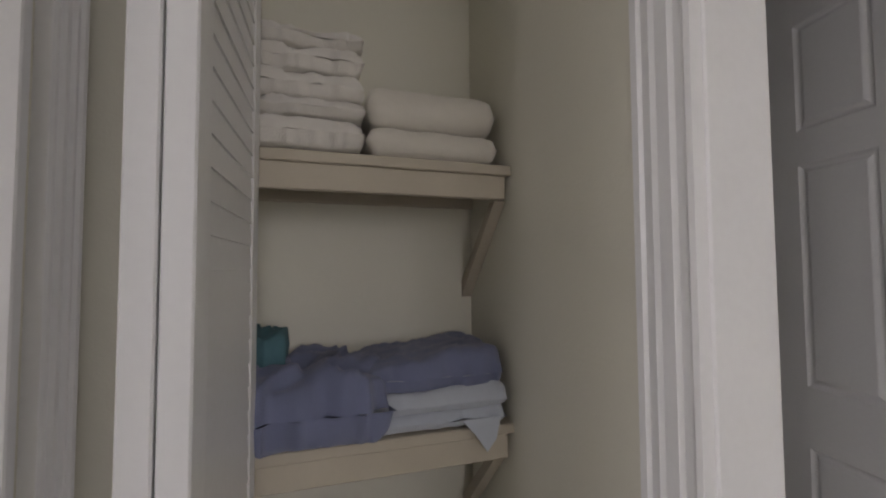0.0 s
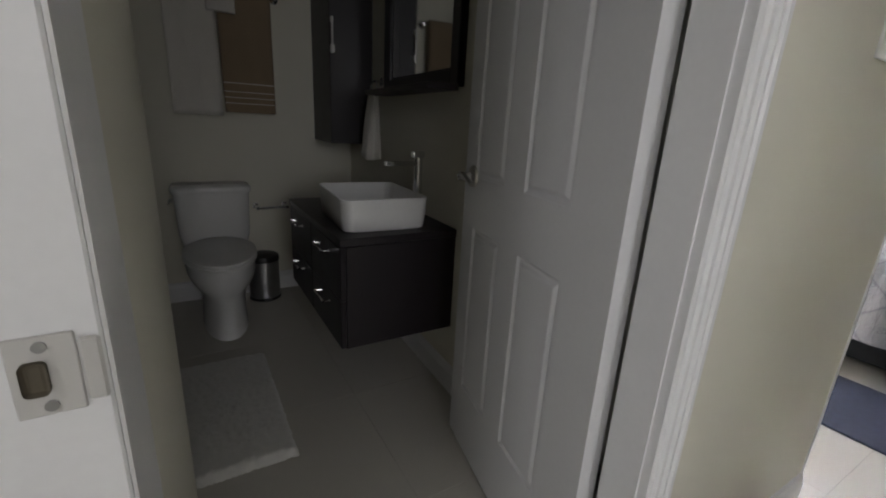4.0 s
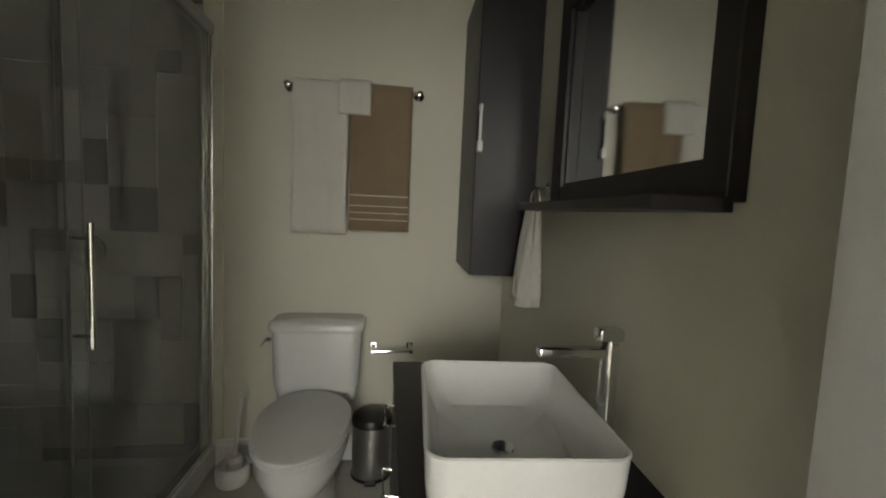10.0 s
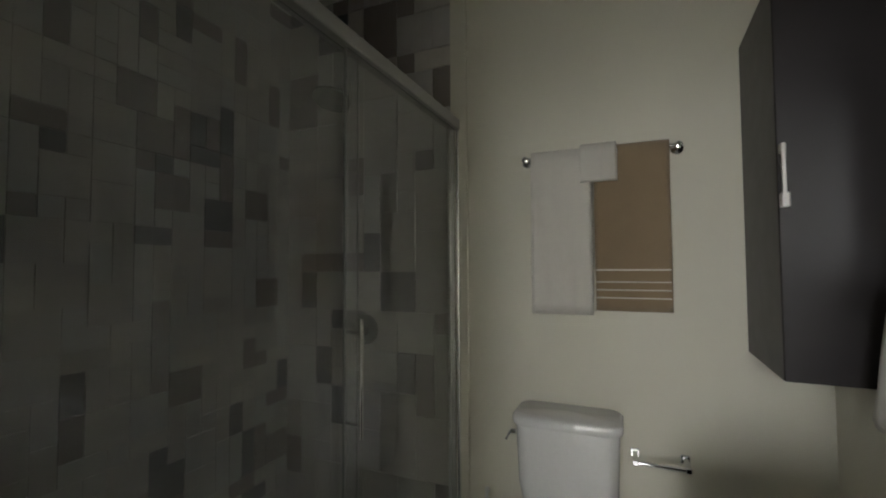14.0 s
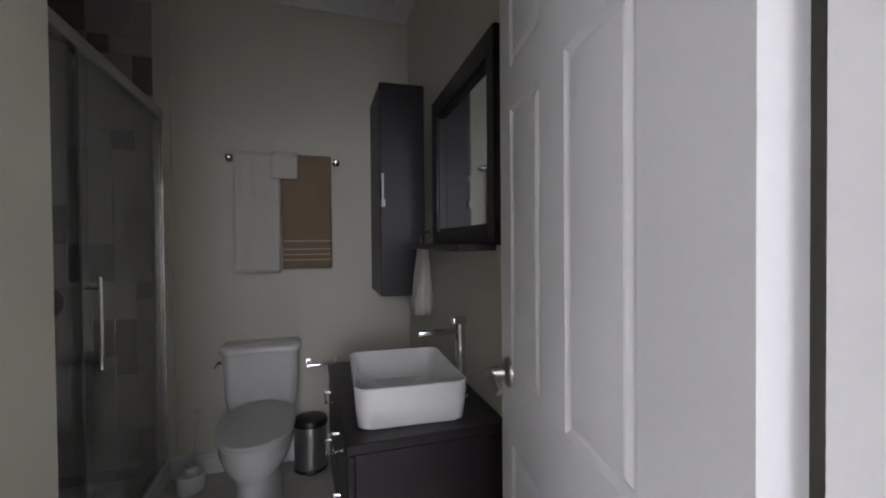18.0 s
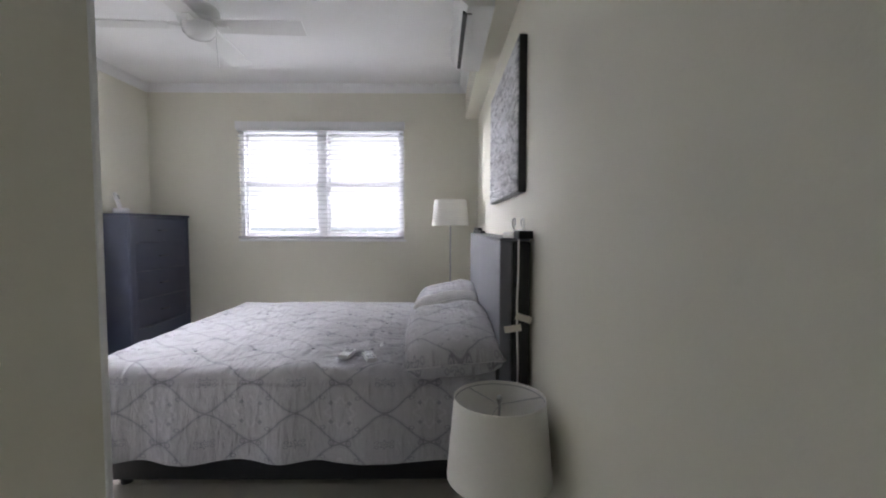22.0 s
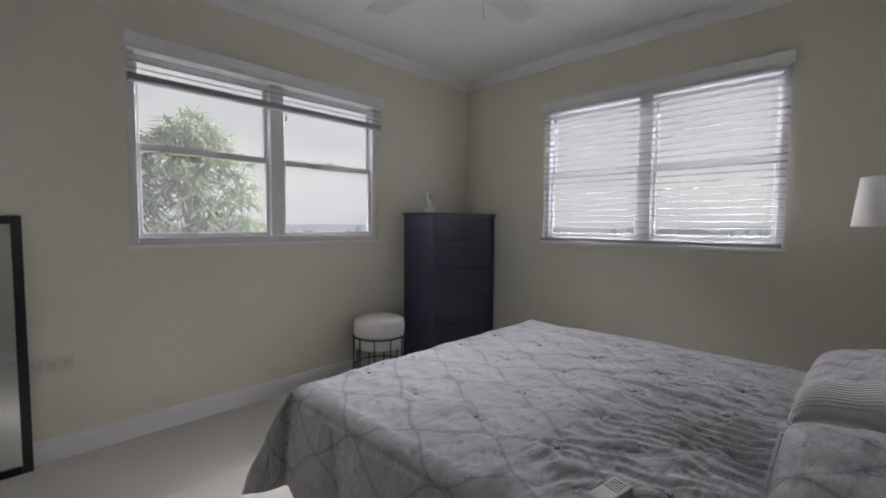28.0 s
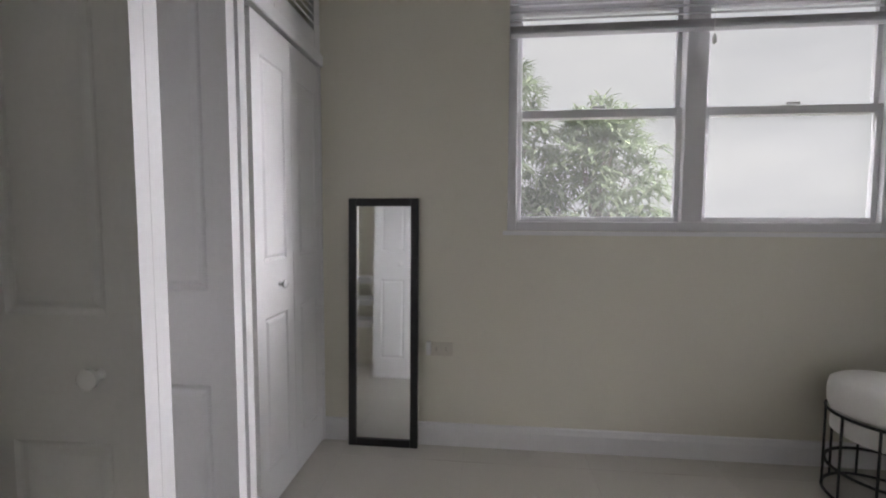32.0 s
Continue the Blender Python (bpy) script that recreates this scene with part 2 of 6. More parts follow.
TOWELB = material("brown_terry_towel", (0.29, 0.215, 0.135), 0.95, vary=0.08, scale=14, bump=1.0, bump_scale=420, sheen=0.4)
SHEETBLUE = material("blue_cotton_sheet", (0.17, 0.19, 0.30), 0.9, vary=0.10, scale=9, bump=0.5, bump_scale=500, sheen=0.2)
SHEETLIGHT = material("pale_blue_cotton_sheet", (0.50, 0.54, 0.60), 0.9, vary=0.06, scale=9, bump=0.5, bump_scale=500, sheen=0.2)
BOUCLE = material("white_boucle_fabric", (0.70, 0.69, 0.66), 0.95, vary=0.06, scale=25, bump=1.2, bump_scale=180, sheen=0.5)
BLACKWIRE = material("black_painted_wire", (0.015, 0.015, 0.015), 0.4, vary=0.05)
SHAG = material("white_shag_pile", (0.60, 0.59, 0.55), 0.95, vary=0.08, scale=9, bump=1.0, bump_scale=120, sheen=0.5)
RUG = material("navy_woven_rug", (0.028, 0.034, 0.058), 0.95, vary=0.35, scale=30, bump=1.0, bump_scale=200, fine=0.3, fine_scale=240)
GLASS = glass("clear_window_glass")
GLASS.node_tree.nodes["Principled BSDF"].inputs["IOR"].default_value = 1.2
# pale translucent veil mixed into the panes imitates haze over the view
filmed(GLASS, (0.85, 0.86, 0.88), 3.0, 0.002, 0.004)
HAZED = glass("haze_veiled_window_glass")
HAZED.node_tree.nodes["Principled BSDF"].inputs["IOR"].default_value = 1.2
# stronger painted haze for the window in front of the trees
filmed(HAZED, (0.85, 0.86, 0.88), 3.0, 0.015, 0.028)
SHOWERGLASS = glass("clear_shower_glass", (0.95, 0.97, 0.96))
# water marks, plus extra pale veil that lifts the dim shower behind
filmed(SHOWERGLASS, (0.80, 0.84, 0.82), 5.0, 0.07, 0.17, "ShaderNodeBsdfDiffuse")
MIRROR = material("silvered_mirror", (0.86, 0.88, 0.88), 0.02, metal=1.0, vary=0.0, fine=0.0)

# ---- the rooms ----
H = 2.68                       # ceiling height
N, E, S = 2.72, 5.105, -0.685  # faces of the north, east and south walls
HALL, BATH = 0.215, 0.335      # the two faces of the wall with the bathroom door
BX = 0.665                     # face of the bathroom's east wall
BY = 2.70                      # bathroom back wall
CLX = 1.285                    # front of the bedroom closet
LX = -0.446                    # linen closet's side wall
ST = -0.353                    # bathroom side of the same wall
SHW = -1.66                    # shower's west wall
GX = -0.68                     # shower glass


def wall(name, *boxes, mat=None, label="plain beige painted plaster wall"):
    bm = bmesh.new()
    for b in boxes:
        box(bm, *b)
    return tagged(part(name, bm, mat or WALL), label, "wall", kind="structure")


floor = tagged(part("floor", cube(-3.6, -3.1, -0.20, 5.3, 3.6, -0.0016), GROUT), "cream polished porcelain floor tiles with thin grey joints", "floor", kind="structure")
tagged(part("ceiling", cube(-3.6, -3.1, H, 5.3, 3.6, H + 0.15), CEIL), "smooth white painted ceiling", "ceiling", kind="structure")

wall("wall_south", (0.35, S - 0.15, 0, 5.3, S, H))
# unseen wall, with an opening added for the south lamp
wall("wall_outer_south", (-3.6, -3.05, 0, -1.0, -2.9, H), (0.25, -3.05, 0, 0.5, -2.9, H), (-1.0, -3.05, 0, 0.25, -2.9, 0.9), (-1.0, -3.05, 2.35, 0.25, -2.9, H))
wall("wall_outer_east", (0.35, -2.9, 0, 0.5, S - 0.15, H))
EW = (0.085, 1.785, 1.10, 2.25)
wall("wall_east", (E, S, 0, E + 0.15, EW[0], H), (E, EW[1], 0, E + 0.15, N, H), (E, EW[0], 0, E + 0.15, EW[1], EW[2]), (E, EW[0], EW[3], E + 0.15, EW[1], H))
NW = (2.225, 3.965, 1.11, 2.25)
wall("wall_north", (CLX - 0.62, N, 0, NW[0], N + 0.15, H), (NW[1], N, 0, E + 0.15, N + 0.15, H), (NW[0], N, 0, NW[1], N + 0.15, NW[2]), (NW[0], N, NW[3], NW[1], N + 0.15, H))
DX0, DX1, DH = ST + 0.004, 0.352, 2.04
wall("wall_hall", (ST + 0.001, HALL, DH + 0.02, DX1 + 0.02, BATH, H), (DX1 + 0.02, HALL, 0, 1.272, HALL + 0.054, H), (DX1 + 0.18, HALL + 0.054, 0, 1.272, BATH, H))


def bath_east(y):
    """Face of the bathroom's east wall, which runs slightly askew."""
    return BX - (BY - y) * 0.0464


MIR = (1.305, 1.945, 1.297, 1.815)   # niche of the bathroom mirror
bm = bmesh.new()
for y0, y1, z0, z1 in ((BATH, MIR[0], 0, H), (MIR[1], BY + 0.12, 0, H), (MIR[0], MIR[1], 0, MIR[2]), (MIR[0], MIR[1], MIR[3], H)):
    vs = [bm.verts.new((x, y, z)) for z in (z0, z1) for x, y in ((bath_east(y0), y0), (BX + 0.08, y0), (BX + 0.08, y1), (bath_east(y1), y1))]
    for f in ((3, 2, 1, 0), (4, 5, 6, 7), (0, 1, 5, 4), (1, 2, 6, 5), (2, 3, 7, 6), (3, 0, 4, 7)):
        bm.faces.new([vs[i] for i in f])
tagged(part("wall_bath_east", bm, WALL), "plain beige painted plaster wall", "wall", kind="structure")
wall("wall_bath_north", (GX - 0.02, BY, 0, BX, BY + 0.12, H))
# wall between linen closet and bathroom, which also holds the hall door's jamb
wall("wall_linen_side", (LX, HALL + 0.030, 0, ST, 0.942, H), (LX, -0.60, 2.06, ST, HALL + 0.030, H), (LX, S, 0, ST, -0.60, H))
wall("wall_linen_back", (-1.15, 0.87, 0, LX, 0.95, H), label="beige painted back wall of the linen closet")
wall("wall_west", (-1.23, 0.50, 0, -1.15, 0.95, H), (-1.23, -0.36, 2.05, -1.15, 0.50, H))
wall("wall_far_west", (-3.6, -2.9, 0, -3.5, -2.6, H), (-3.6, -1.2, 0, -3.5, 1.0, H), (-3.6, -2.6, 0, -3.5, -1.2, 0.95), (-3.6, -2.6, 2.35, -3.5, -1.2, H), (-3.5, 0.82, 0, -1.2305, 0.8685, H))
wall("wall_linen_return", (-1.15, 0.60, 0, -0.985, 0.869, H), label="beige wall return beside the linen closet")
wall("wall_linen_head", (-0.985, 0.60, 2.08, LX, 0.68, H), label="beige wall above the linen closet")
wall("wall_shower", (SHW - 0.08, 0.95, 0, SHW, BY + 0.12, H), (SHW, BY, 0, GX - 0.02, BY + 0.12, H), (SHW, 0.87, 0, -1.23, 0.95, H), mat=GROUT, label="shower wall set with mixed grey and brown tiles")
wall("beam", (1.6, S, 2.345, E, -0.555, H), label="beige painted beam under the ceiling along the wall")
wall("wall_closet_inner", (BX + 0.08, 1.06, 0, CLX - 0.076, 1.12, H), (BX + 0.08, BATH, 0, BX + 0.12, 1.06, H), label="beige wall inside the bedroom closet")
wall("wall_closet_front", (CLX - 0.075, BATH + 0.021, 0, CLX - 0.005, 1.16, H), label="beige wall beside the bedroom closet")

# ---- mouldings ----
BASE = ((0, 0), (0.014, 0), (0.014, 0.085), (0.010, 0.098), (0.008, 0.112), (0, 0.118))
CROWN = ((0, -0.075), (0.010, -0.075), (0.016, -0.062), (0.030, -0.045), (0.048, -0.028), (0.058, -0.012), (0.064, 0), (0, 0))


def moulding(name, runs, prof, label, z=0.0, category="moulding"):
    bm = bmesh.new()
    for (x0, y0), (x1, y1), out in runs:
        extrude_profile(bm, prof, (x0, y0, z), (x1, y1, z), out=out)
    return tagged(part(name, bm, TRIM), label, category, kind="structure")


moulding("baseboard_bedroom", [((CLX, N), (E, N), (0, -1, 0)), ((E, N), (E, S), (-1, 0, 0)), ((0.352, S), (E, S), (0, 1, 0))], BASE, "white painted baseboard along the bedroom walls", category="baseboard")
moulding("baseboard_hall", [((0.445, HALL), (1.272, HALL), (0, -1, 0))], BASE, "white painted baseboard in the hall", category="baseboard")
moulding("baseboard_bath", [((bath_east(1.06), 1.06), (BX, BY), (-1, 0, 0)), ((GX + 0.03, BY), (BX, BY), (0, -1, 0))], BASE, "white painted baseboard in the bathroom", category="baseboard")
moulding("baseboard_west_room", [((-3.5, 0.82), (-1.232, 0.82), (0, -1, 0))], BASE, "white painted baseboard in the room beyond the hall", category="baseboard")
moulding("baseboard_linen", [((-0.985, 0.87), (LX, 0.87), (0, -1, 0)), ((LX, 0.30), (LX, 0.87), (-1, 0, 0))], BASE, "white painted baseboard in the linen closet", category="baseboard")
moulding("crown_bedroom", [((CLX, N), (E, N), (0, -1, 0)), ((E, N), (E, -0.555), (-1, 0, 0)), ((1.6, -0.555), (E, -0.555), (0, 1, 0))], CROWN, "white crown moulding under the bedroom ceiling", z=H)
moulding("crown_bath", [((GX, BY), (BX, BY), (0, -1, 0)), ((bath_east(BATH), BATH), (BX, BY), (-1, 0, 0))], CROWN, "white crown moulding under the bathroom ceiling", z=H)

# ---- door frames with fluted casings ----
FLUTE = ((0, 0), (0.018, 0), (0.020, 0.006), (0.016, 0.012), (0.016, 0.022), (0.021, 0.026), (0.021, 0.034), (0.016, 0.038), (0.016, 0.048), (0.021, 0.052), (0.018, 0.066), (0.022, 0.070), (0.022, 0.080), (0.016, 0.085), (0, 0.085))


def casing(bm, foot, up, side, out):
    """One length of casing; side: the way its width runs, out: the way it stands proud."""
    a = Vector(foot)
    extrude_profile(bm, FLUTE, a, a + Vector(up), up=side, out=out)


bm = bmesh.new()
casing(bm, (DX1 + 0.004, HALL, 0), (0, 0, DH + 0.08), (1, 0, 0), (0, -1, 0))
casing(bm, (ST + 0.002, HALL, DH + 0.004), (DX1 - ST, 0, 0), (0, 0, 1), (0, -1, 0))
door1 = thing("door_1_frame", pose(0, 0, 0), "white painted bathroom door frame with fluted casing", "door frame", kind="structure")
part("casing", bm, TRIM, door1)
bm = bmesh.new()
box(bm, ST + 0.0012, HALL + 0.001, 0, DX0, BATH, DH)
box(bm, DX1, HALL - 0.001, 0, DX1 + 0.019, HALL + 0.072, DH)
box(bm, ST + 0.0012, HALL + 0.001, DH, DX1 + 0.019, BATH, DH + 0.019)
part("jamb", bm, TRIM, door1)

door2 = thing("door_2_frame", pose(0, 0, 0), "white painted hall door frame with fluted casing and steel strike plate", "door frame", kind="structure")
bm = bmesh.new()
casing(bm, (LX, HALL + 0.000, 0), (0, 0, 2.13), (0, 1, 0), (-1, 0, 0))
part("casing", bm, TRIM, door2)
bm = bmesh.new()
box(bm, LX - 0.001, HALL - 0.003, 0, ST + 0.001, HALL + 0.029, 2.06, 0.002)
part("jamb", bm, TRIM, door2)


STRIKE = material("pale_satin_plate", (0.62, 0.61, 0.59), 0.4, metal=0.4, vary=0.05, scale=30)
HOLE = material("dark_wood_hole", (0.10, 0.085, 0.06), 0.9)


def strike(parent, x, y, z):
    """Strike plate on a face that looks south."""
    bm = bmesh.new()
    box(bm, x - 0.018, y - 0.0025, z - 0.029, x + 0.018, y, z + 0.029, 0.001)
    p = part("strike_plate", bm, STRIKE, parent, "pale satin strike plate")
    bm = bmesh.new()
    box(bm, x - 0.012, y - 0.0035, z - 0.012, x + 0.002, y - 0.0026, z + 0.012, 0.004, 3)
    part("latch_hole", bm, HOLE, p, "dark latch hole")
    for s in (-0.0215, 0.0215):
        bm = bmesh.new()
        cyl(bm, (x, y - 0.0025, z + s), (x, y - 0.004, z + s), 0.004, n=10)
        part("screw", bm, STEEL, p)
    bm = bmesh.new()
    box(bm, x + 0.0185, y - 0.004, z - 0.024, x + 0.031, y, z + 0.024, 0.002)
    part("lip", bm, STRIKE, p)


strike(door2, -0.384, HALL - 0.003, 0.936)

door3 = thing("door_3_frame", pose(0, 0, 0), "white painted door frame with fluted casing at the hall's end", "door frame", kind="structure")
bm = bmesh.new()
casing(bm, (-1.15, 0.505, 0), (0, 0, 2.13), (0, 1, 0), (1, 0, 0))
part("casing", bm, TRIM, door3)
bm = bmesh.new()
box(bm, -1.231, 0.482, 0, -1.149, 0.501, 2.05, 0.002)
part("jamb", bm, TRIM, door3)
bm = bmesh.new()
box(bm, -1.188, 0.479, 0.585, -1.158, 0.482, 0.655, 0.001)
part("strike_plate", bm, NICKEL, door3, "small steel strike plate")

# white stile that ends the hall wall at the bedroom closet
tagged(part("trim_closet_stile", cube(1.2725, HALL - 0.003, 0, CLX, BATH + 0.02, H - 0.001, 0.002), TRIM), "white painted corner board at the closet's end", "trim", kind="structure")

# ---- floor tiles ----
me = None
for i in range(15):
    for j in range(7):
        x0, y0 = -3.38 + 0.6 * i, -1.03 + 0.6 * j
        x1, y1 = min(x0 + 0.5985, 5.10), min(y0 + 0.5985, 2.85)
        x0, y0 = max(x0, -3.5), max(y0, -0.70)
        if x1 - x0 < 0.03 or y1 - y0 < 0.03:
            continue
        if abs(x1 - x0 - 0.5985) < 1e-4 and abs(y1 - y0 - 0.5985) < 1e-4 and me is not None:
            t = new("tile", me)
            t.location = (x0, y0, 0)
            t.parent = floor
        else:
            t = part("tile", cube(0, 0, -0.0030, x1 - x0, y1 - y0, 0, 0.0005), TILE, floor)
            t.location = (x0, y0, 0)
            if abs(x1 - x0 - 0.5985) < 1e-4 and abs(y1 - y0 - 0.5985) < 1e-4:
                me = t.data

# ---- doors ----
def panel_relief(bm, x0, z0, x1, z1, y, s, deep=1.0):
    """A raised panel with a sunk moulding on a face at y; s: the way the face looks."""
    steps = ((0.0, 0.0), (0.006, -0.0045), (0.010, -0.0060), (0.014, -0.0055), (0.021, -0.0012), (0.025, 0.0))
    loops = []
    for inset, d in steps:
        loops.append([bm.verts.new((x, y + s * (d * deep + 0.0004), z)) for x, z in ((x0 + inset, z0 + inset), (x1 - inset, z0 + inset), (x1 - inset, z1 - inset), (x0 + inset, z1 - inset))])
    for a, b in zip(loops, loops[1:]):
        for i in range(4):
            bm.faces.new((a[i], a[(i + 1) % 4], b[(i + 1) % 4], b[i]))
    bm.faces.new(loops[-1])


def leaf_with_panels(bm, w, h, t, cells, deep=1.0):
    """A door leaf in the xz plane, hinge at x = 0, sunk panels on both faces. cells: (x0, z0, x1, z1)."""
    xs = sorted({0, w, *[c[0] for c in cells], *[c[2] for c in cells]})
    zs = sorted({0, h, *[c[1] for c in cells], *[c[3] for c in cells]})
    for s in (-1, 1):
        y = s * t / 2
        for xa, xb in zip(xs, xs[1:]):
            for za, zb in zip(zs, zs[1:]):
                mx, mz = (xa + xb) / 2, (za + zb) / 2
                if any(c[0] < mx < c[2] and c[1] < mz < c[3] for c in cells):
                    continue
                bm.faces.new([bm.verts.new(p) for p in ((xa, y, za), (xb, y, za), (xb, y, zb), (xa, y, zb))])
        for c in cells:
            panel_relief(bm, *c, y, s, deep)
    for a, b in (((0, 0), (w, 0)), ((w, 0), (w, h)), ((w, h), (0, h)), ((0, h), (0, 0))):
        bm.faces.new([bm.verts.new(p) for p in ((a[0], -t / 2, a[1]), (b[0], -t / 2, b[1]), (b[0], t / 2, b[1]), (a[0], t / 2, a[1]))])
    bmesh.ops.remove_doubles(bm, verts=bm.verts, dist=0.0002)


# the bathroom door, standing open into the room
DW, DT = 0.711, 0.043
bath_door = thing("door_1", pose(0.351, 0.313, 0.008, rz=90 - 11.5), "white six-panel bathroom door standing open, with a lever handle", "door", kind="structure")
cells = []
for x0, x1 in ((0.150, 0.338), (0.444, 0.626)):
    cells += [(x0, 0.232, x1, 0.795), (x0, 0.950, x1, 1.525), (x0, 1.615, x1, 1.90)]
bm = bmesh.new()
leaf_with_panels(bm, DW, 2.02, DT, cells)
part("leaf", bm, DOORW, bath_door)


def lever(parent, x, z, s):
    """Rose and curved lever on one face of the door."""
    y = s * DT / 2
    bm = bmesh.new()
    lathe(bm, ((0, 0), (0.033, 0), (0.033, 0.004), (0.028, 0.010), (0.014, 0.014), (0.011, 0.05), (0, 0.05)), 24)
    bmesh.ops.rotate(bm, verts=bm.verts, cent=(0, 0, 0), matrix=Matrix.Rotation(radians(-90 * s), 3, "X"))
    bmesh.ops.translate(bm, verts=bm.verts, vec=(x, y, z))
    h = part("handle", bm, NICKEL, parent, "satin nickel lever handle")
    smooth(h)
    bm = bmesh.new()
    pts = [(x - 0.100 * u, y + s * (0.048 + 0.006 * math.sin(3 * u)), z + 0.004 - 0.014 * u * u + 0.012 * math.sin(math.pi * u)) for u in [k / 8 for k in range(9)]]
    tube(bm, pts, 0.0072, 10)
    smooth(part("lever", bm, NICKEL, h))


for s in (-1, 1):
    lever(bath_door, DW - 0.065, 0.95, s)
for z in (0.30, 1.80):
    bm = bmesh.new()
    box(bm, -0.0035, -0.018, z - 0.045, -0.0002, 0.012, z + 0.045, 0.001)
    cyl(bm, (-0.007, -0.0205, z - 0.047), (-0.007, -0.0205, z + 0.047), 0.005, n=10)
    plate = bmesh.new()
    box(plate, DX1 - 0.0025, 0.240, z - 0.037, DX1 - 0.0002, 0.2685, z + 0.053, 0.001)
    bmesh.ops.transform(plate, matrix=pose(0.351, 0.313, 0.008, rz=90 - 11.5).inverted(), verts=plate.verts)
    part("hinge_plate", plate, NICKEL, bath_door, "satin nickel hinge plate")
    part("hinge", bm, NICKEL, bath_door, "satin nickel butt hinge")

# bedroom closet: header, louvred upper doors, two closed leaves and two folded ones
CW = 0.308


def closet_leaf(name, m, knob, label, side=1):
    d = thing(name, m, label, "closet door", group="bedroom closet doors")
    bm = bmesh.new()
    leaf_with_panels(bm, CW, 1.90, 0.03, [(0.062, 0.15, CW - 0.062, 0.765), (0.062, 0.985, CW - 0.062, 1.76)], 1.0)
    part("leaf", bm, DOORW, d)
    if knob:
        bm = bmesh.new()
        lathe(bm, ((0, 0), (0.010, 0), (0.008, 0.012), (0.017, 0.020), (0.018, 0.028), (0.010, 0.034), (0, 0.035)), 16)
        bmesh.ops.rotate(bm, verts=bm.verts, cent=(0, 0, 0), matrix=Matrix.Rotation(radians(90 if side < 0 else -90), 3, "X"))
        bmesh.ops.translate(bm, verts=bm.verts, vec=(knob, side * 0.015, 0.885))
        smooth(part("knob", bm, CERAMIC, d, "white porcelain knob"))
    return d


closet_leaf("closet_door", pose(CLX - 0.02, 2.690, 0.012, rz=-90), 0.0, "white panelled bifold closet leaf, closed", 1)
closet_leaf("closet_door", pose(CLX - 0.02, 2.379, 0.012, rz=-90), 0.13, "white panelled bifold closet leaf with knob, closed", 1)
# two folded pairs, standing straight out into the room
closet_leaf("closet_door", pose(CLX - 0.038, 1.240, 0.012, rz=1.0), 0.230, "white panelled bifold closet leaf with knob, folded open", -1)
closet_leaf("closet_door", pose(CLX - 0.038, 1.273, 0.012, rz=0.5), 0.0, "white panelled bifold closet leaf, folded open", 1)
closet_leaf("closet_door", pose(CLX - 0.036, 1.500, 0.012, rz=0.4), 0.0, "white panelled bifold closet leaf, folded open", -1)
closet_leaf("closet_door", pose(CLX - 0.036, 1.533, 0.012, rz=2.6), 0.22, "white panelled bifold closet leaf with knob, folded open", 1)
bm = bmesh.new()
box(bm, CLX - 0.07, 1.16, 1.925, CLX + 0.012, N - 0.001, 1.985, 0.004)
box(bm, CLX - 0.07, N - 0.024, 0.0, CLX - 0.002, N - 0.001, 1.925, 0.002)
tagged(part("trim_closet_frame", bm, TRIM), "white painted frame round the bedroom closet", "trim", kind="structure")
for k, y in enumerate((1.10, 1.64, 2.18)):
    d = thing("upper_closet_door", pose(CLX - 0.03, y, 1.99), "white louvred upper closet door above the bifold doors", "cupboard door", group="upper closet doors")
    w, hh = 0.535, 0.62
    bm = bmesh.new()
    for b in ((0, 0, 0, 0.028, 0.07, hh), (0, w - 0.07, 0, 0.028, w, hh), (0, 0.07, 0, 0.028, w - 0.07, 0.08), (0, 0.07, hh - 0.07, 0.028, w - 0.07, hh)):
        box(bm, *b, 0.002)
    part("frame", bm, DOORW, d)
    sl = None
    for i in range(13):
        z = 0.095 + 0.036 * i
        bm = bmesh.new()
        box(bm, -0.018, 0.07, -0.003, 0.018, w - 0.07, 0.003)
        bmesh.ops.rotate(bm, verts=bm.verts, cent=(0, 0, 0), matrix=Matrix.Rotation(radians(45), 3, "Y"))
        if sl is None:
            s0 = part("slat", bm, DOORW, d)
            sl = s0.data
        else:
            bm.free()
            s0 = new("slat", sl)
            s0.parent = d
        s0.location = (0.014, 0, z)

# linen closet: a louvred bifold folded open
LSL = 85


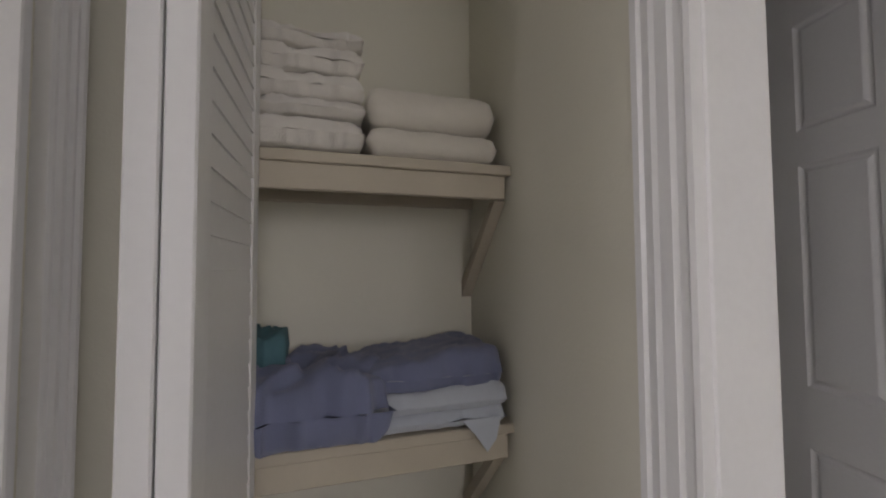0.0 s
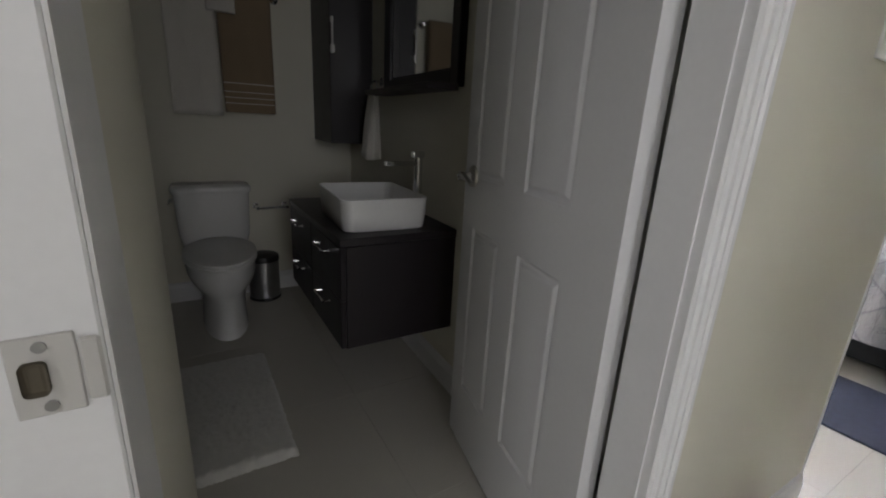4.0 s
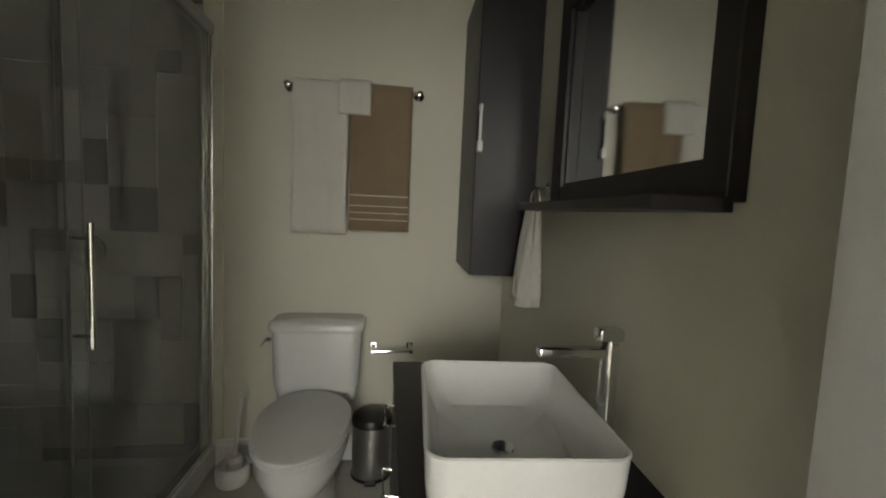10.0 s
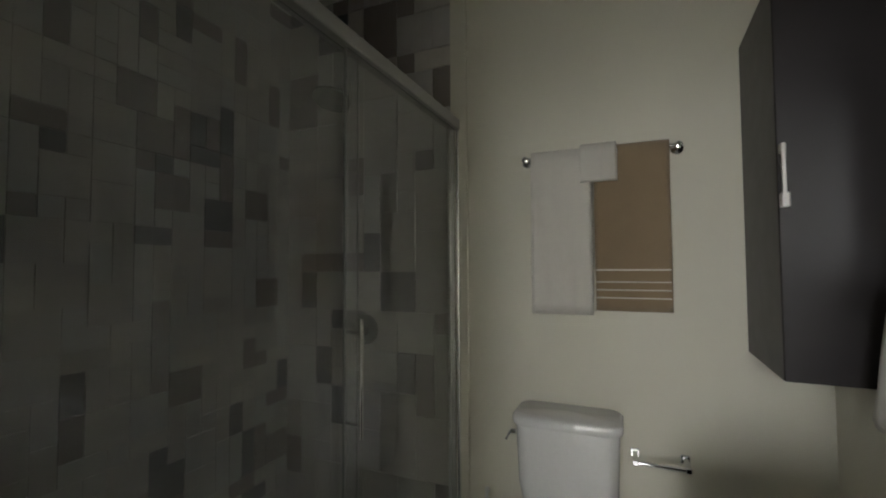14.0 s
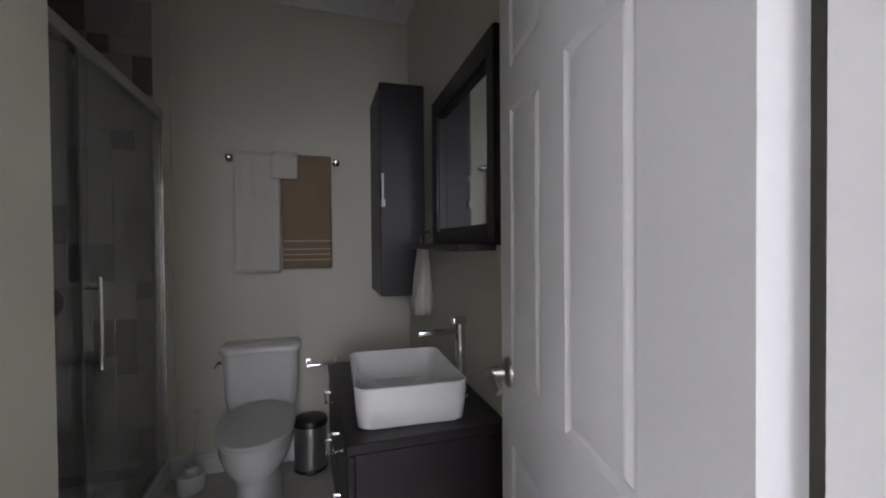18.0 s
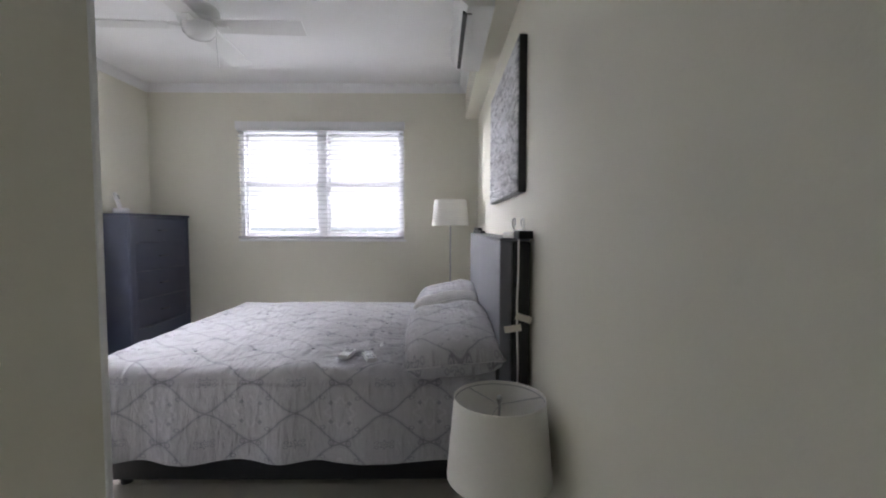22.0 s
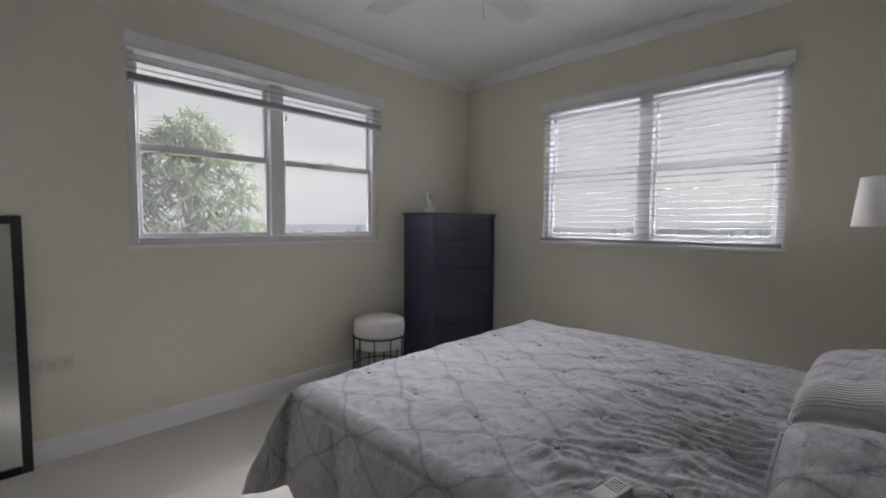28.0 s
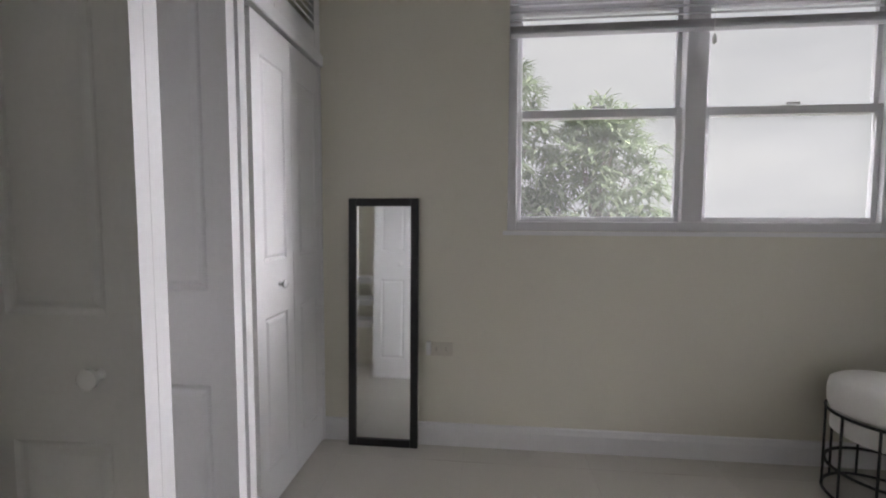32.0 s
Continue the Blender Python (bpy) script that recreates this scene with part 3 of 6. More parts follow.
def louvre_leaf(name, m, label, knob=False):
    d = thing(name, m, label, "closet door", group="linen closet doors")
    w, hh, t = 0.31, 2.02, 0.0272
    bm = bmesh.new()
    for b in ((0, -t / 2, 0, 0.045, t / 2, hh), (w - 0.045, -t / 2, 0, w, t / 2, hh), (0.045, -t / 2, 0, w - 0.045, t / 2, 0.11), (0.045, -t / 2, 0.80, w - 0.045, t / 2, 0.89), (0.045, -t / 2, hh - 0.09, w - 0.045, t / 2, hh)):
        box(bm, *b, 0.002)
    part("frame", bm, DOORW, d)
    part("panel", cube(0.045, -0.0112, 0.11, w - 0.045, 0.006, 0.80), DOORW, d)
    sl = None
    for i in range(31):
        z = 0.908 + 0.0335 * i
        if sl is None:
            bm = bmesh.new()
            box(bm, 0.045, -0.0205, -0.0025, w - 0.045, 0.0205, 0.0025)
            bmesh.ops.rotate(bm, verts=bm.verts, cent=(0, 0, 0), matrix=Matrix.Rotation(radians(LSL), 3, "X"))
            s0 = part("slat", bm, DOORW, d)
            sl = s0.data
        else:
            s0 = new("slat", sl)
            s0.parent = d
        s0.location = (0, -0.0085, z)
    if knob:
        bm = bmesh.new()
        lathe(bm, ((0, 0), (0.010, 0), (0.009, 0.006), (0.016, 0.010), (0.017, 0.015), (0.012, 0.018), (0, 0.019)), 16)
        bmesh.ops.rotate(bm, verts=bm.verts, cent=(0, 0, 0), matrix=Matrix.Rotation(radians(90), 3, "X"))
        bmesh.ops.translate(bm, verts=bm.verts, vec=(w - 0.150, -t / 2, 0.80))
        smooth(part("knob", bm, NICKEL, d, "small metal knob"))
    return d


lr = louvre_leaf("louvred_door", pose(-0.946, 0.30, 0.012, rz=86), "white louvred bifold leaf folded open at the linen closet", True)
ll = louvre_leaf("louvred_door", pose(-0.975, 0.30, 0.012, rz=90), "white louvred bifold leaf folded open at the linen closet")
for z in (0.83, 1.85):
    bm = bmesh.new()
    box(bm, -0.9865, 0.2985, z - 0.032, -0.962, 0.2999, z + 0.020, 0.0005)
    box(bm, -0.960, 0.2985, z - 0.020, -0.9335, 0.2999, z + 0.032, 0.0005)
    for sx, sz in ((-0.975, -0.024), (-0.975, 0.012), (-0.946, -0.012), (-0.946, 0.024)):
        cyl(bm, (sx, 0.2985, z + sz), (sx, 0.2976, z + sz), 0.0022, n=8)
    hp = part("hinge", bm, DOORW, lr, "white painted leaf hinge")
    hp.matrix_parent_inverse = lr.matrix_basis.inverted()
louvre_leaf("louvred_door", pose(-1.262, -0.02, 0.012, rz=14), "white louvred leaf standing open at the hall's end")

# ---- windows ----
def window(name, m, w, h, label, pane):
    """Two single-hung lights side by side. Local axes: x along the wall, y out of the room, z up from the sill."""
    d = thing(name, m, label, "window", kind="structure")
    f = 0.045
    bm = bmesh.new()
    for b in ((0, 0, 0, f, 0.09, h), (w - f, 0, 0, w, 0.09, h), (f, 0, 0, w - f, 0.09, f), (f, 0, h - f, w - f, 0.09, h), (w / 2 - 0.05, 0, f, w / 2 + 0.05, 0.09, h - f)):
        box(bm, *b, 0.003)
    part("window_frame", bm, WINFRAME, d)
    bm = bmesh.new()
    for b in ((-0.022, -0.014, -0.024, w + 0.022, 0.0, -0.001), (-0.022, -0.010, 0, -0.001, 0.0, h), (w + 0.001, -0.010, 0, w + 0.022, 0.0, h)):
        box(bm, *b, 0.003)
    part("window_trim", bm, TRIM, d)
    for x0, x1 in ((f, w / 2 - 0.05), (w / 2 + 0.05, w - f)):
        for z0, z1, y in ((f, h / 2 + 0.02, 0.030), (h / 2 - 0.02, h - f, 0.056)):
            s = 0.024
            bm = bmesh.new()
            for b in ((x0, y, z0, x0 + s, y + 0.024, z1), (x1 - s, y, z0, x1, y + 0.024, z1), (x0 + s, y, z0, x1 - s, y + 0.024, z0 + s), (x0 + s, y, z1 - 0.040, x1 - s, y + 0.024, z1)):
                box(bm, *b, 0.002)
            sa = part("sash", bm, WINFRAME, d)
            p = part("pane", cube(x0 + s, y + 0.010, z0 + s, x1 - s, y + 0.014, z1 - 0.040), pane, sa)
            p.visible_shadow = False
        bm = bmesh.new()
        box(bm, (x0 + x1) / 2 - 0.03, 0.020, h / 2 + 0.021, (x0 + x1) / 2 + 0.03, 0.032, h / 2 + 0.034, 0.003)
        part("sash_lock", bm, WINFRAME, d)
    return d


window("window_1", pose(NW[0], N + 0.012, NW[2]), NW[1] - NW[0], NW[3] - NW[2], "white framed double window with four haze-veiled panes", HAZED)
window("window_2", pose(E + 0.012, EW[1], EW[2], rz=-90), EW[1] - EW[0], EW[3] - EW[2], "white framed double window with four panes", GLASS)


def blind(name, m, w, zs, tilt, rail_z, label, cord_x, cord_z, deep=0.050, rail=0.012, top=0.050, low=-0.018):
    d = thing(name, m, label, "window blind", group="window blinds")
    bm = bmesh.new()
    box(bm, -0.012, -0.070, low, w + 0.012, -0.064, top, 0.002)
    for x in (-0.012, w + 0.006):
        box(bm, x, -0.0639, low, x + 0.006, -0.002, top, 0.001)
    part("valance", bm, TRIM, d, "white blind valance")
    part("headrail", cube(0.0, -0.062, low - 0.020, w, -0.016, top - 0.004, 0.002), TRIM, d)
    sl = None
    for z in zs:
        if sl is None:
            bm = bmesh.new()
            prof = [(deep * (k / 6 - 0.5), 0.0045 * (1 - (k / 3 - 1) ** 2)) for k in range(7)]
            prof += [(a, b - 0.0018) for a, b in reversed(prof)]
            ends = [[bm.verts.new((x, a, b)) for a, b in prof] for x in (0.0, w)]
            for k in range(14):
                bm.faces.new((ends[0][k], ends[0][(k + 1) % 14], ends[1][(k + 1) % 14], ends[1][k]))
            bm.faces.new(ends[0])
            bm.faces.new(ends[1])
            bmesh.ops.rotate(bm, verts=bm.verts, cent=(0, 0, 0), matrix=Matrix.Rotation(radians(tilt), 3, "X"))
            s0 = part("slat", bm, SLAT, d)
            sl = s0.data
        else:
            s0 = new("slat", sl)
            s0.parent = d
        s0.location = (0, -0.040, z)
    bm = bmesh.new()
    box(bm, 0.0, -0.064, rail_z - rail, w, -0.016, rail_z + rail, 0.004)
    part("bottom_rail", bm, SLAT, d)
    for x in (0.10, w * 0.36, w * 0.64, w - 0.10):
        bm = bmesh.new()
        for y in (-0.0625, -0.0175):
            cyl(bm, (x, y, rail_z), (x, y, -0.018), 0.0008, n=6)
        part("ladder_cord", bm, PLASTIC, d)
    bm = bmesh.new()
    tube(bm, [(cord_x, -0.070, -0.018), (cord_x, -0.073, cord_z * 0.5), (cord_x + 0.002, -0.072, cord_z)], 0.0015, 6)
    lathe(bm, ((0, -0.045), (0.009, -0.038), (0.011, -0.02), (0.004, 0), (0, 0.002)), 10, (cord_x + 0.002, -0.072, cord_z))
    part("pull_cord", bm, PLASTIC, d)
    return d


WN = NW[1] - NW[0]
blind("window_blind", pose(NW[0], N + 0.002, NW[3]), WN, [-0.080 - 0.0365 * i for i in range(3)] + [-0.184 - 0.0042 * i for i in range(6)], 12, -0.217, "white slatted blind pulled up to a short stack", 0.895, -0.262, deep=0.034, rail=0.009, top=0.036, low=-0.031)
WE = EW[1] - EW[0]
blind("window_blind", pose(E + 0.002, EW[1], EW[3], rz=-90), WE, [-0.046 - 0.0467 * i for i in range(23)], -4, -1.128, "white slatted blind let down with open slats", 0.06, -0.62)

# ---- the bed ----
def nx(nt):
    """Small arithmetic on shader sockets."""
    class V:
        def __init__(self, s):
            self.s = s

        def op(self, kind, *others):
            n = nt.nodes.new("ShaderNodeMath")
            n.operation = kind
            for i, o in enumerate((self, *others)):
                if isinstance(o, V):
                    nt.links.new(o.s, n.inputs[i])
                else:
                    n.inputs[i].default_value = o
            return V(n.outputs[0])

        def __add__(self, o): return self.op("ADD", o)
        def __sub__(self, o): return self.op("SUBTRACT", o)
        def __mul__(self, o): return self.op("MULTIPLY", o)
        def __truediv__(self, o): return self.op("DIVIDE", o)
        def cos(self): return self.op("COSINE")
        def abs(self): return self.op("ABSOLUTE")
        def below(self, edge, soft):
            n = nt.nodes.new("ShaderNodeMapRange")
            n.interpolation_type = "SMOOTHSTEP"
            n.inputs["From Min"].default_value, n.inputs["From Max"].default_value = edge - soft, edge + soft
            n.inputs["To Min"].default_value, n.inputs["To Max"].default_value = 1, 0
            nt.links.new(self.s, n.inputs["Value"])
            return V(n.outputs[0])
    return V


def ogee_fabric(name, ground, ink, a=0.265, b=0.395):
    """Printed cotton: ogee lattice with small flower medallions, laid along the UV in metres."""
    m = material(name, ground, 0.9, vary=0.05, scale=5, bump=0.35, bump_scale=500, sheen=0.2)
    nt = m.node_tree
    V = nx(nt)
    p = nt.nodes["Principled BSDF"]
    uv = nt.nodes.new("ShaderNodeUVMap")
    uv.uv_map = "UVMap"
    wob = nt.nodes.new("ShaderNodeTexNoise")
    wob.inputs["Scale"].default_value = 14
    nt.links.new(uv.outputs[0], wob.inputs["Vector"])
    sep = nt.nodes.new("ShaderNodeSeparateXYZ")
    nt.links.new(uv.outputs[0], sep.inputs[0])
    u = V(sep.outputs[0]) + (V(wob.outputs[0]) - 0.5) * 0.010
    v = V(sep.outputs[1]) + (V(wob.outputs[0]) - 0.5) * 0.006
    cu, cv = (u * (2 * math.pi / a)).cos(), (v * (2 * math.pi / b)).cos()
    f = cu + cv * 1.36 - cv * cv * cv * 0.36
    # even line width: distance from the curve, not the raw value
    su, sv = (u * (2 * math.pi / a)).op("SINE") * (1 / a), (v * (2 * math.pi / b)).op("SINE") * (cv * cv * -1.08 + 1.36) * (1 / b)
    dist = f.abs() / ((su * su + sv * sv).op("SQRT") * 6.283 + 1.2)
    line = dist.below(0.0026, 0.0014)
    fringe = (dist - 0.006).abs().below(0.002, 0.002) * ((v + u) * 900).cos().below(0.0, 0.6) * 0.5

    def polar(du, dv):
        x = ((u + du) / a).op("FRACT") - 0.5
        y = ((v + dv) / b).op("FRACT") - 0.5
        x, y = x * a, y * b
        return x, y, (x * x + y * y).op("SQRT"), y.op("ARCTAN2", x)
    # small flower with side leaves in the pointed cells
    x, y, r, ang = polar(0, 0)
    flower = (r - ((ang * 6).cos() * 0.005 + 0.014)).abs().below(0.0028, 0.002) + r.below(0.0035, 0.002)
    leafs = (((y.abs() - 0.034) * (y.abs() - 0.034) + (x.abs() - 0.010) * (x.abs() - 0.010) * 2.0).op("SQRT") - 0.0085).abs().below(0.0022, 0.002) * 0.8
    # paisley drops beside the crossings
    drops = (((y.abs() - b * 0.40) * (y.abs() - b * 0.40) + x * x).op("SQRT") - 0.011).abs().below(0.0028, 0.002) + ((y.abs() - b * 0.40) * (y.abs() - b * 0.40) + x * x).op("SQRT").below(0.004, 0.002)
    for du, dv in ((0.25, 0.30), (0.75, 0.30), (0.25, 0.70), (0.75, 0.70)):
        xd, yd, rd, ad = polar(a * du, b * dv)
        drops = drops + (((xd * xd) * 2.2 + yd * yd).op("SQRT") - 0.011).abs().below(0.0026, 0.002) * 0.9
    # wide pale wreath with dark buds in the round cells
    x2, y2, r2, ang2 = polar(a / 2, b / 2)
    wreath = (r2 - ((ang2 * 8).cos() * 0.010 + 0.058)).abs().below(0.007, 0.004)
    wreath2 = (r2 - ((ang2 * 12).cos() * 0.006 + 0.032)).abs().below(0.003, 0.003) * 0.8
    buds = ((r2 - 0.060).abs().below(0.008, 0.003) * (ang2 * 4).cos().below(-0.80, 0.12)) * 0.8
    vo = nt.nodes.new("ShaderNodeTexVoronoi")
    vo.inputs["Scale"].default_value = 42
    nt.links.new(uv.outputs[0], vo.inputs["Vector"])
    curl = (V(vo.outputs["Distance"]) - 0.30).abs().below(0.05, 0.05) * f.below(-0.2, 0.15) * 0.5
    dark = (line * 0.80 + fringe + (flower + leafs) * 0.75 + drops * 0.75 + buds * 0.8).op("MINIMUM", 1.0)
    pale = (wreath + wreath2 + curl).op("MINIMUM", 1.0) * 0.65
    old = p.inputs["Base Color"].links[0].from_socket
    shade = f.below(0.0, 0.04) * 0.35
    for w, col in ((shade, [c * 0.86 for c in ground]), (pale, [min(0.8, c * 1.18) for c in ground]), (dark, ink)):
        mix = nt.nodes.new("ShaderNodeMix")
        mix.data_type = "RGBA"
        nt.links.new(old, mix.inputs["A"])
        mix.inputs["B"].default_value = (*col, 1)
        nt.links.new(w.s, mix.inputs["Factor"])
        old = mix.outputs["Result"]
    nt.links.new(old, p.inputs["Base Color"])
    # creases of washed cotton
    cr = nt.nodes.new("ShaderNodeTexNoise")
    cr.inputs["Scale"].default_value, cr.inputs["Detail"].default_value, cr.inputs["Distortion"].default_value = 16.0, 5, 0.4
    mp = nt.nodes.new("ShaderNodeMapping")
    mp.inputs["Rotation"].default_value = (0, 0, radians(28))
    mp.inputs["Scale"].default_value = (0.45, 1.5, 1.0)
    nt.links.new(uv.outputs[0], mp.inputs[0])
    nt.links.new(mp.outputs[0], cr.inputs["Vector"])
    bu = nt.nodes.new("ShaderNodeBump")
    bu.inputs["Strength"].default_value, bu.inputs["Distance"].default_value = 0.75, 0.028
    nt.links.new(cr.outputs[0], bu.inputs["Height"])
    nt.links.new(p.inputs["Normal"].links[0].from_socket, bu.inputs["Normal"])
    nt.links.new(bu.outputs[0], p.inputs["Normal"])
    return m


COVER = ogee_fabric("grey_ogee_print_cotton", (0.44, 0.435, 0.455), (0.215, 0.21, 0.24))
BX0, BX1, BY0, BY1, BZ = 2.50, 4.24, -0.545, 1.37, 0.60

bed = thing("bed", pose(0, 0, 0), "queen bed with a dark fabric base and tall grey vinyl headboard", "bed")
bm = bmesh.new()
box(bm, BX0 + 0.05, BY0 + 0.02, 0.06, BX1 - 0.05, BY1 - 0.06, 0.30, 0.012, 2)
part("base", bm, BLACKLEATHER, bed, "black upholstered bed base")
for x in (BX0 + 0.14, BX1 - 0.14):
    for y in (BY0 + 0.12, BY1 - 0.16):
        bm = bmesh.new()
        cyl(bm, (x, y, 0), (x, y, 0.062), 0.025, 0.03, 14)
        part("foot", bm, BLACKPLASTIC, bed)
bm = bmesh.new()
box(bm, BX0 + 0.06, BY0 + 0.02, 0.30, BX1 - 0.06, BY1 - 0.07, 0.565, 0.06, 3)
smooth(part("mattress", bm, SHEETLIGHT, bed, "pale mattress under the comforter"))
HX0, HX1, HF = 2.41, 4.16, -0.545
bm = bmesh.new()
box(bm, HX0 + 0.004, HF - 0.052, 0.06, HX1 - 0.004, HF, 1.170, 0.006, 2)
part("headboard_front", bm, GREYLEATHER, bed, "grey vinyl headboard face with a bevelled edge")
bm = bmesh.new()
box(bm, HX0, S + 0.012, 0.0, HX1, HF - 0.054, 1.168, 0.006)
box(bm, HX0 - 0.006, S + 0.045, 0.02, HX0 - 0.0005, HF - 0.075, 1.14, 0.004)
part("headboard_top", cube(HX0 + 0.002, S + 0.014, 1.1705, HX1 - 0.002, HF + 0.001, 1.182, 0.004, 2), GREYLEATHER, bed)
part("headboard_back", bm, BLACKLEATHER, bed, "black vinyl headboard side and back")


def cloth(name, parent, mat, nu, nv, fun, uvs, label=""):
    """A sheet of nu x nv cells; fun and uvs give place and print for (i, j) in 0..1."""
    bm = bmesh.new()
    lay = bm.loops.layers.uv.new("UVMap")
    vs = [[bm.verts.new(fun(i / nu, j / nv)) for j in range(nv + 1)] for i in range(nu + 1)]
    for i in range(nu):
        for j in range(nv):
            f = bm.faces.new((vs[i][j], vs[i + 1][j], vs[i + 1][j + 1], vs[i][j + 1]))
            f.smooth = True
            for lp, (a, b) in zip(f.loops, ((i, j), (i + 1, j), (i + 1, j + 1), (i, j + 1))):
                lp[lay].uv = uvs(a / nu, b / nv)
    ob = part(name, bm, mat, parent, label)
    return ob


OV = 0.385    # overhang of the comforter
LU, LV = BX1 - BX0 + 2 * OV, BY1 - BY0 + OV


def comforter_at(i, j):
    """Comforter laid over the mattress: flat on top, hanging on three sides."""
    u, v = i * LU - OV, j * LV
    w, l = BX1 - BX0, BY1 - BY0
    def bend(d):
        """Out and down for a length d past the edge, over a rounded shoulder."""
        r = 0.055
        q = math.pi / 2 * r
        if d <= -r:
            return d, 0.0
        e = d + r
        if e < q:
            return -r + r * math.sin(e / r), -r * (1 - math.cos(e / r))
        return 0.10 * (e - q), -r - (e - q) * 0.985
    du = -u if u < w / 2 else u - w
    ox, oz = bend(du)
    x = (-ox if u < w / 2 else w + ox)
    dv = v - l
    oy, oz2 = bend(dv)
    y = l + oy
    z = min(oz, oz2) if max(du, dv) > -0.055 else 0.0
    if du > 0 and dv > 0:
        # gathered round corner, with the hem at one height
        rr, th = max(du, dv), math.atan2(dv, du)
        k = rr / OV
        out = bend(rr)[0] + 0.125 * math.sin(2 * th) * k ** 0.7 + 0.014 * math.sin(9 * th) * math.sin(2 * th) * k
        sx = -1 if u < w / 2 else 1
        x = (0 if u < w / 2 else w) + sx * out * math.cos(th) * 1.2
        y = l + out * math.sin(th) * 0.8
        z = bend(rr)[1] - 0.02 * math.sin(2 * th) * k
    top = max(0.0, 1 - max(0, max(du, dv) + 0.05) / 0.05) if max(du, dv) > -0.05 else 1.0
    p = Vector((u * 3.1, v * 3.1, 0.3))
    lift = 0.010 * noise.noise(p) + 0.006 * noise.noise(p * 2.7)
    # folds that fan out from the pillows
    near = (max(0.0, 1 - abs(v - 0.56) / 0.52) * max(0.0, 1 - abs(u - 0.45) / 0.95)) ** 0.65
    warp = noise.noise(Vector((u * 4, v * 4, 2)))
    across = u + max(0.0, 0.85 - 1.5 * max(0.0, u)) * (v - 0.4)
    lift += near * (0.046 * (0.20 - abs(noise.noise(Vector((across * 21 + 1.0 * warp, v * 3.6, 1))))) + 0.022 * (0.2 - abs(noise.noise(Vector((across * 43 + 1.5 * warp, v * 7, 4))))))
    lift += 0.009 * noise.noise(Vector((u * 9, v * 9, 5))) + 0.003 * noise.noise(Vector((u * 26, v * 26, 8)))
    # tufts with short puckers
    tu, tv = (u / 0.30) - round(u / 0.30), (v / 0.30) - round(v / 0.30)
    tr = math.hypot(tu, tv) * 0.30
    lift += -0.011 * math.exp(-tr * tr / 0.0006) + 0.005 * math.exp(-tr * tr / 0.006) * math.sin(5 * math.atan2(tv, tu) + 9 * u)
    hang = max(du, dv)
    if hang > 0.05:
        s = v if du > dv else u
        wave = 0.020 * math.sin(s * 15 + 2 * noise.noise(Vector((s * 2, 0, 0)))) + 0.010 * noise.noise(Vector((s * 9, hang * 6, 3)))
        wave *= min(1, hang / OV)
        wave += 0.030 * (0.2 - abs(noise.noise(Vector((s * 19, hang * 2, 6))))) * math.exp(-hang / 0.13) * max(0.0, 1 - abs(v - 0.5) / 0.6)
        if du > dv:
            x += (-1 if u < w / 2 else 1) * (wave + 0.006)
        else:
            y += wave + 0.006
        z += 0.012 * noise.noise(Vector((s * 4, 7, 0)))
    else:
        z += lift * (1.0 if hang < -0.05 else 0.6)
    return Vector((BX0 + x, BY0 + y, BZ + z))


comforter = thing("comforter", pose(0, 0, 0), "grey and white ogee printed comforter, slightly wrinkled, over the bed", "comforter")
cf = cloth("cover", comforter, COVER, 330, 300, comforter_at, lambda i, j: (i * LU + 0.05, j * LV + 0.1))
md = cf.modifiers.new("thick", "SOLIDIFY")
md.thickness, md.offset = 0.012, -1
THREAD = material("grey_tuft_thread", (0.10, 0.10, 0.13), 0.9)
for a in range(1, 6):
    for b in range(1, 7):
        pt = comforter_at((a * 0.30 + OV) / LU, b * 0.30 / LV)
        bm = bmesh.new()
        for ang in (0.4 + a, 1.9 + a):
            c, q = math.cos(ang) * 0.010, math.sin(ang) * 0.010
            tube(bm, [(pt.x - c, pt.y - q, pt.z + 0.006), (pt.x, pt.y, pt.z + 0.003), (pt.x + c, pt.y + q, pt.z + 0.006)], 0.0018, 5)
        part("tuft", bm, THREAD, comforter)


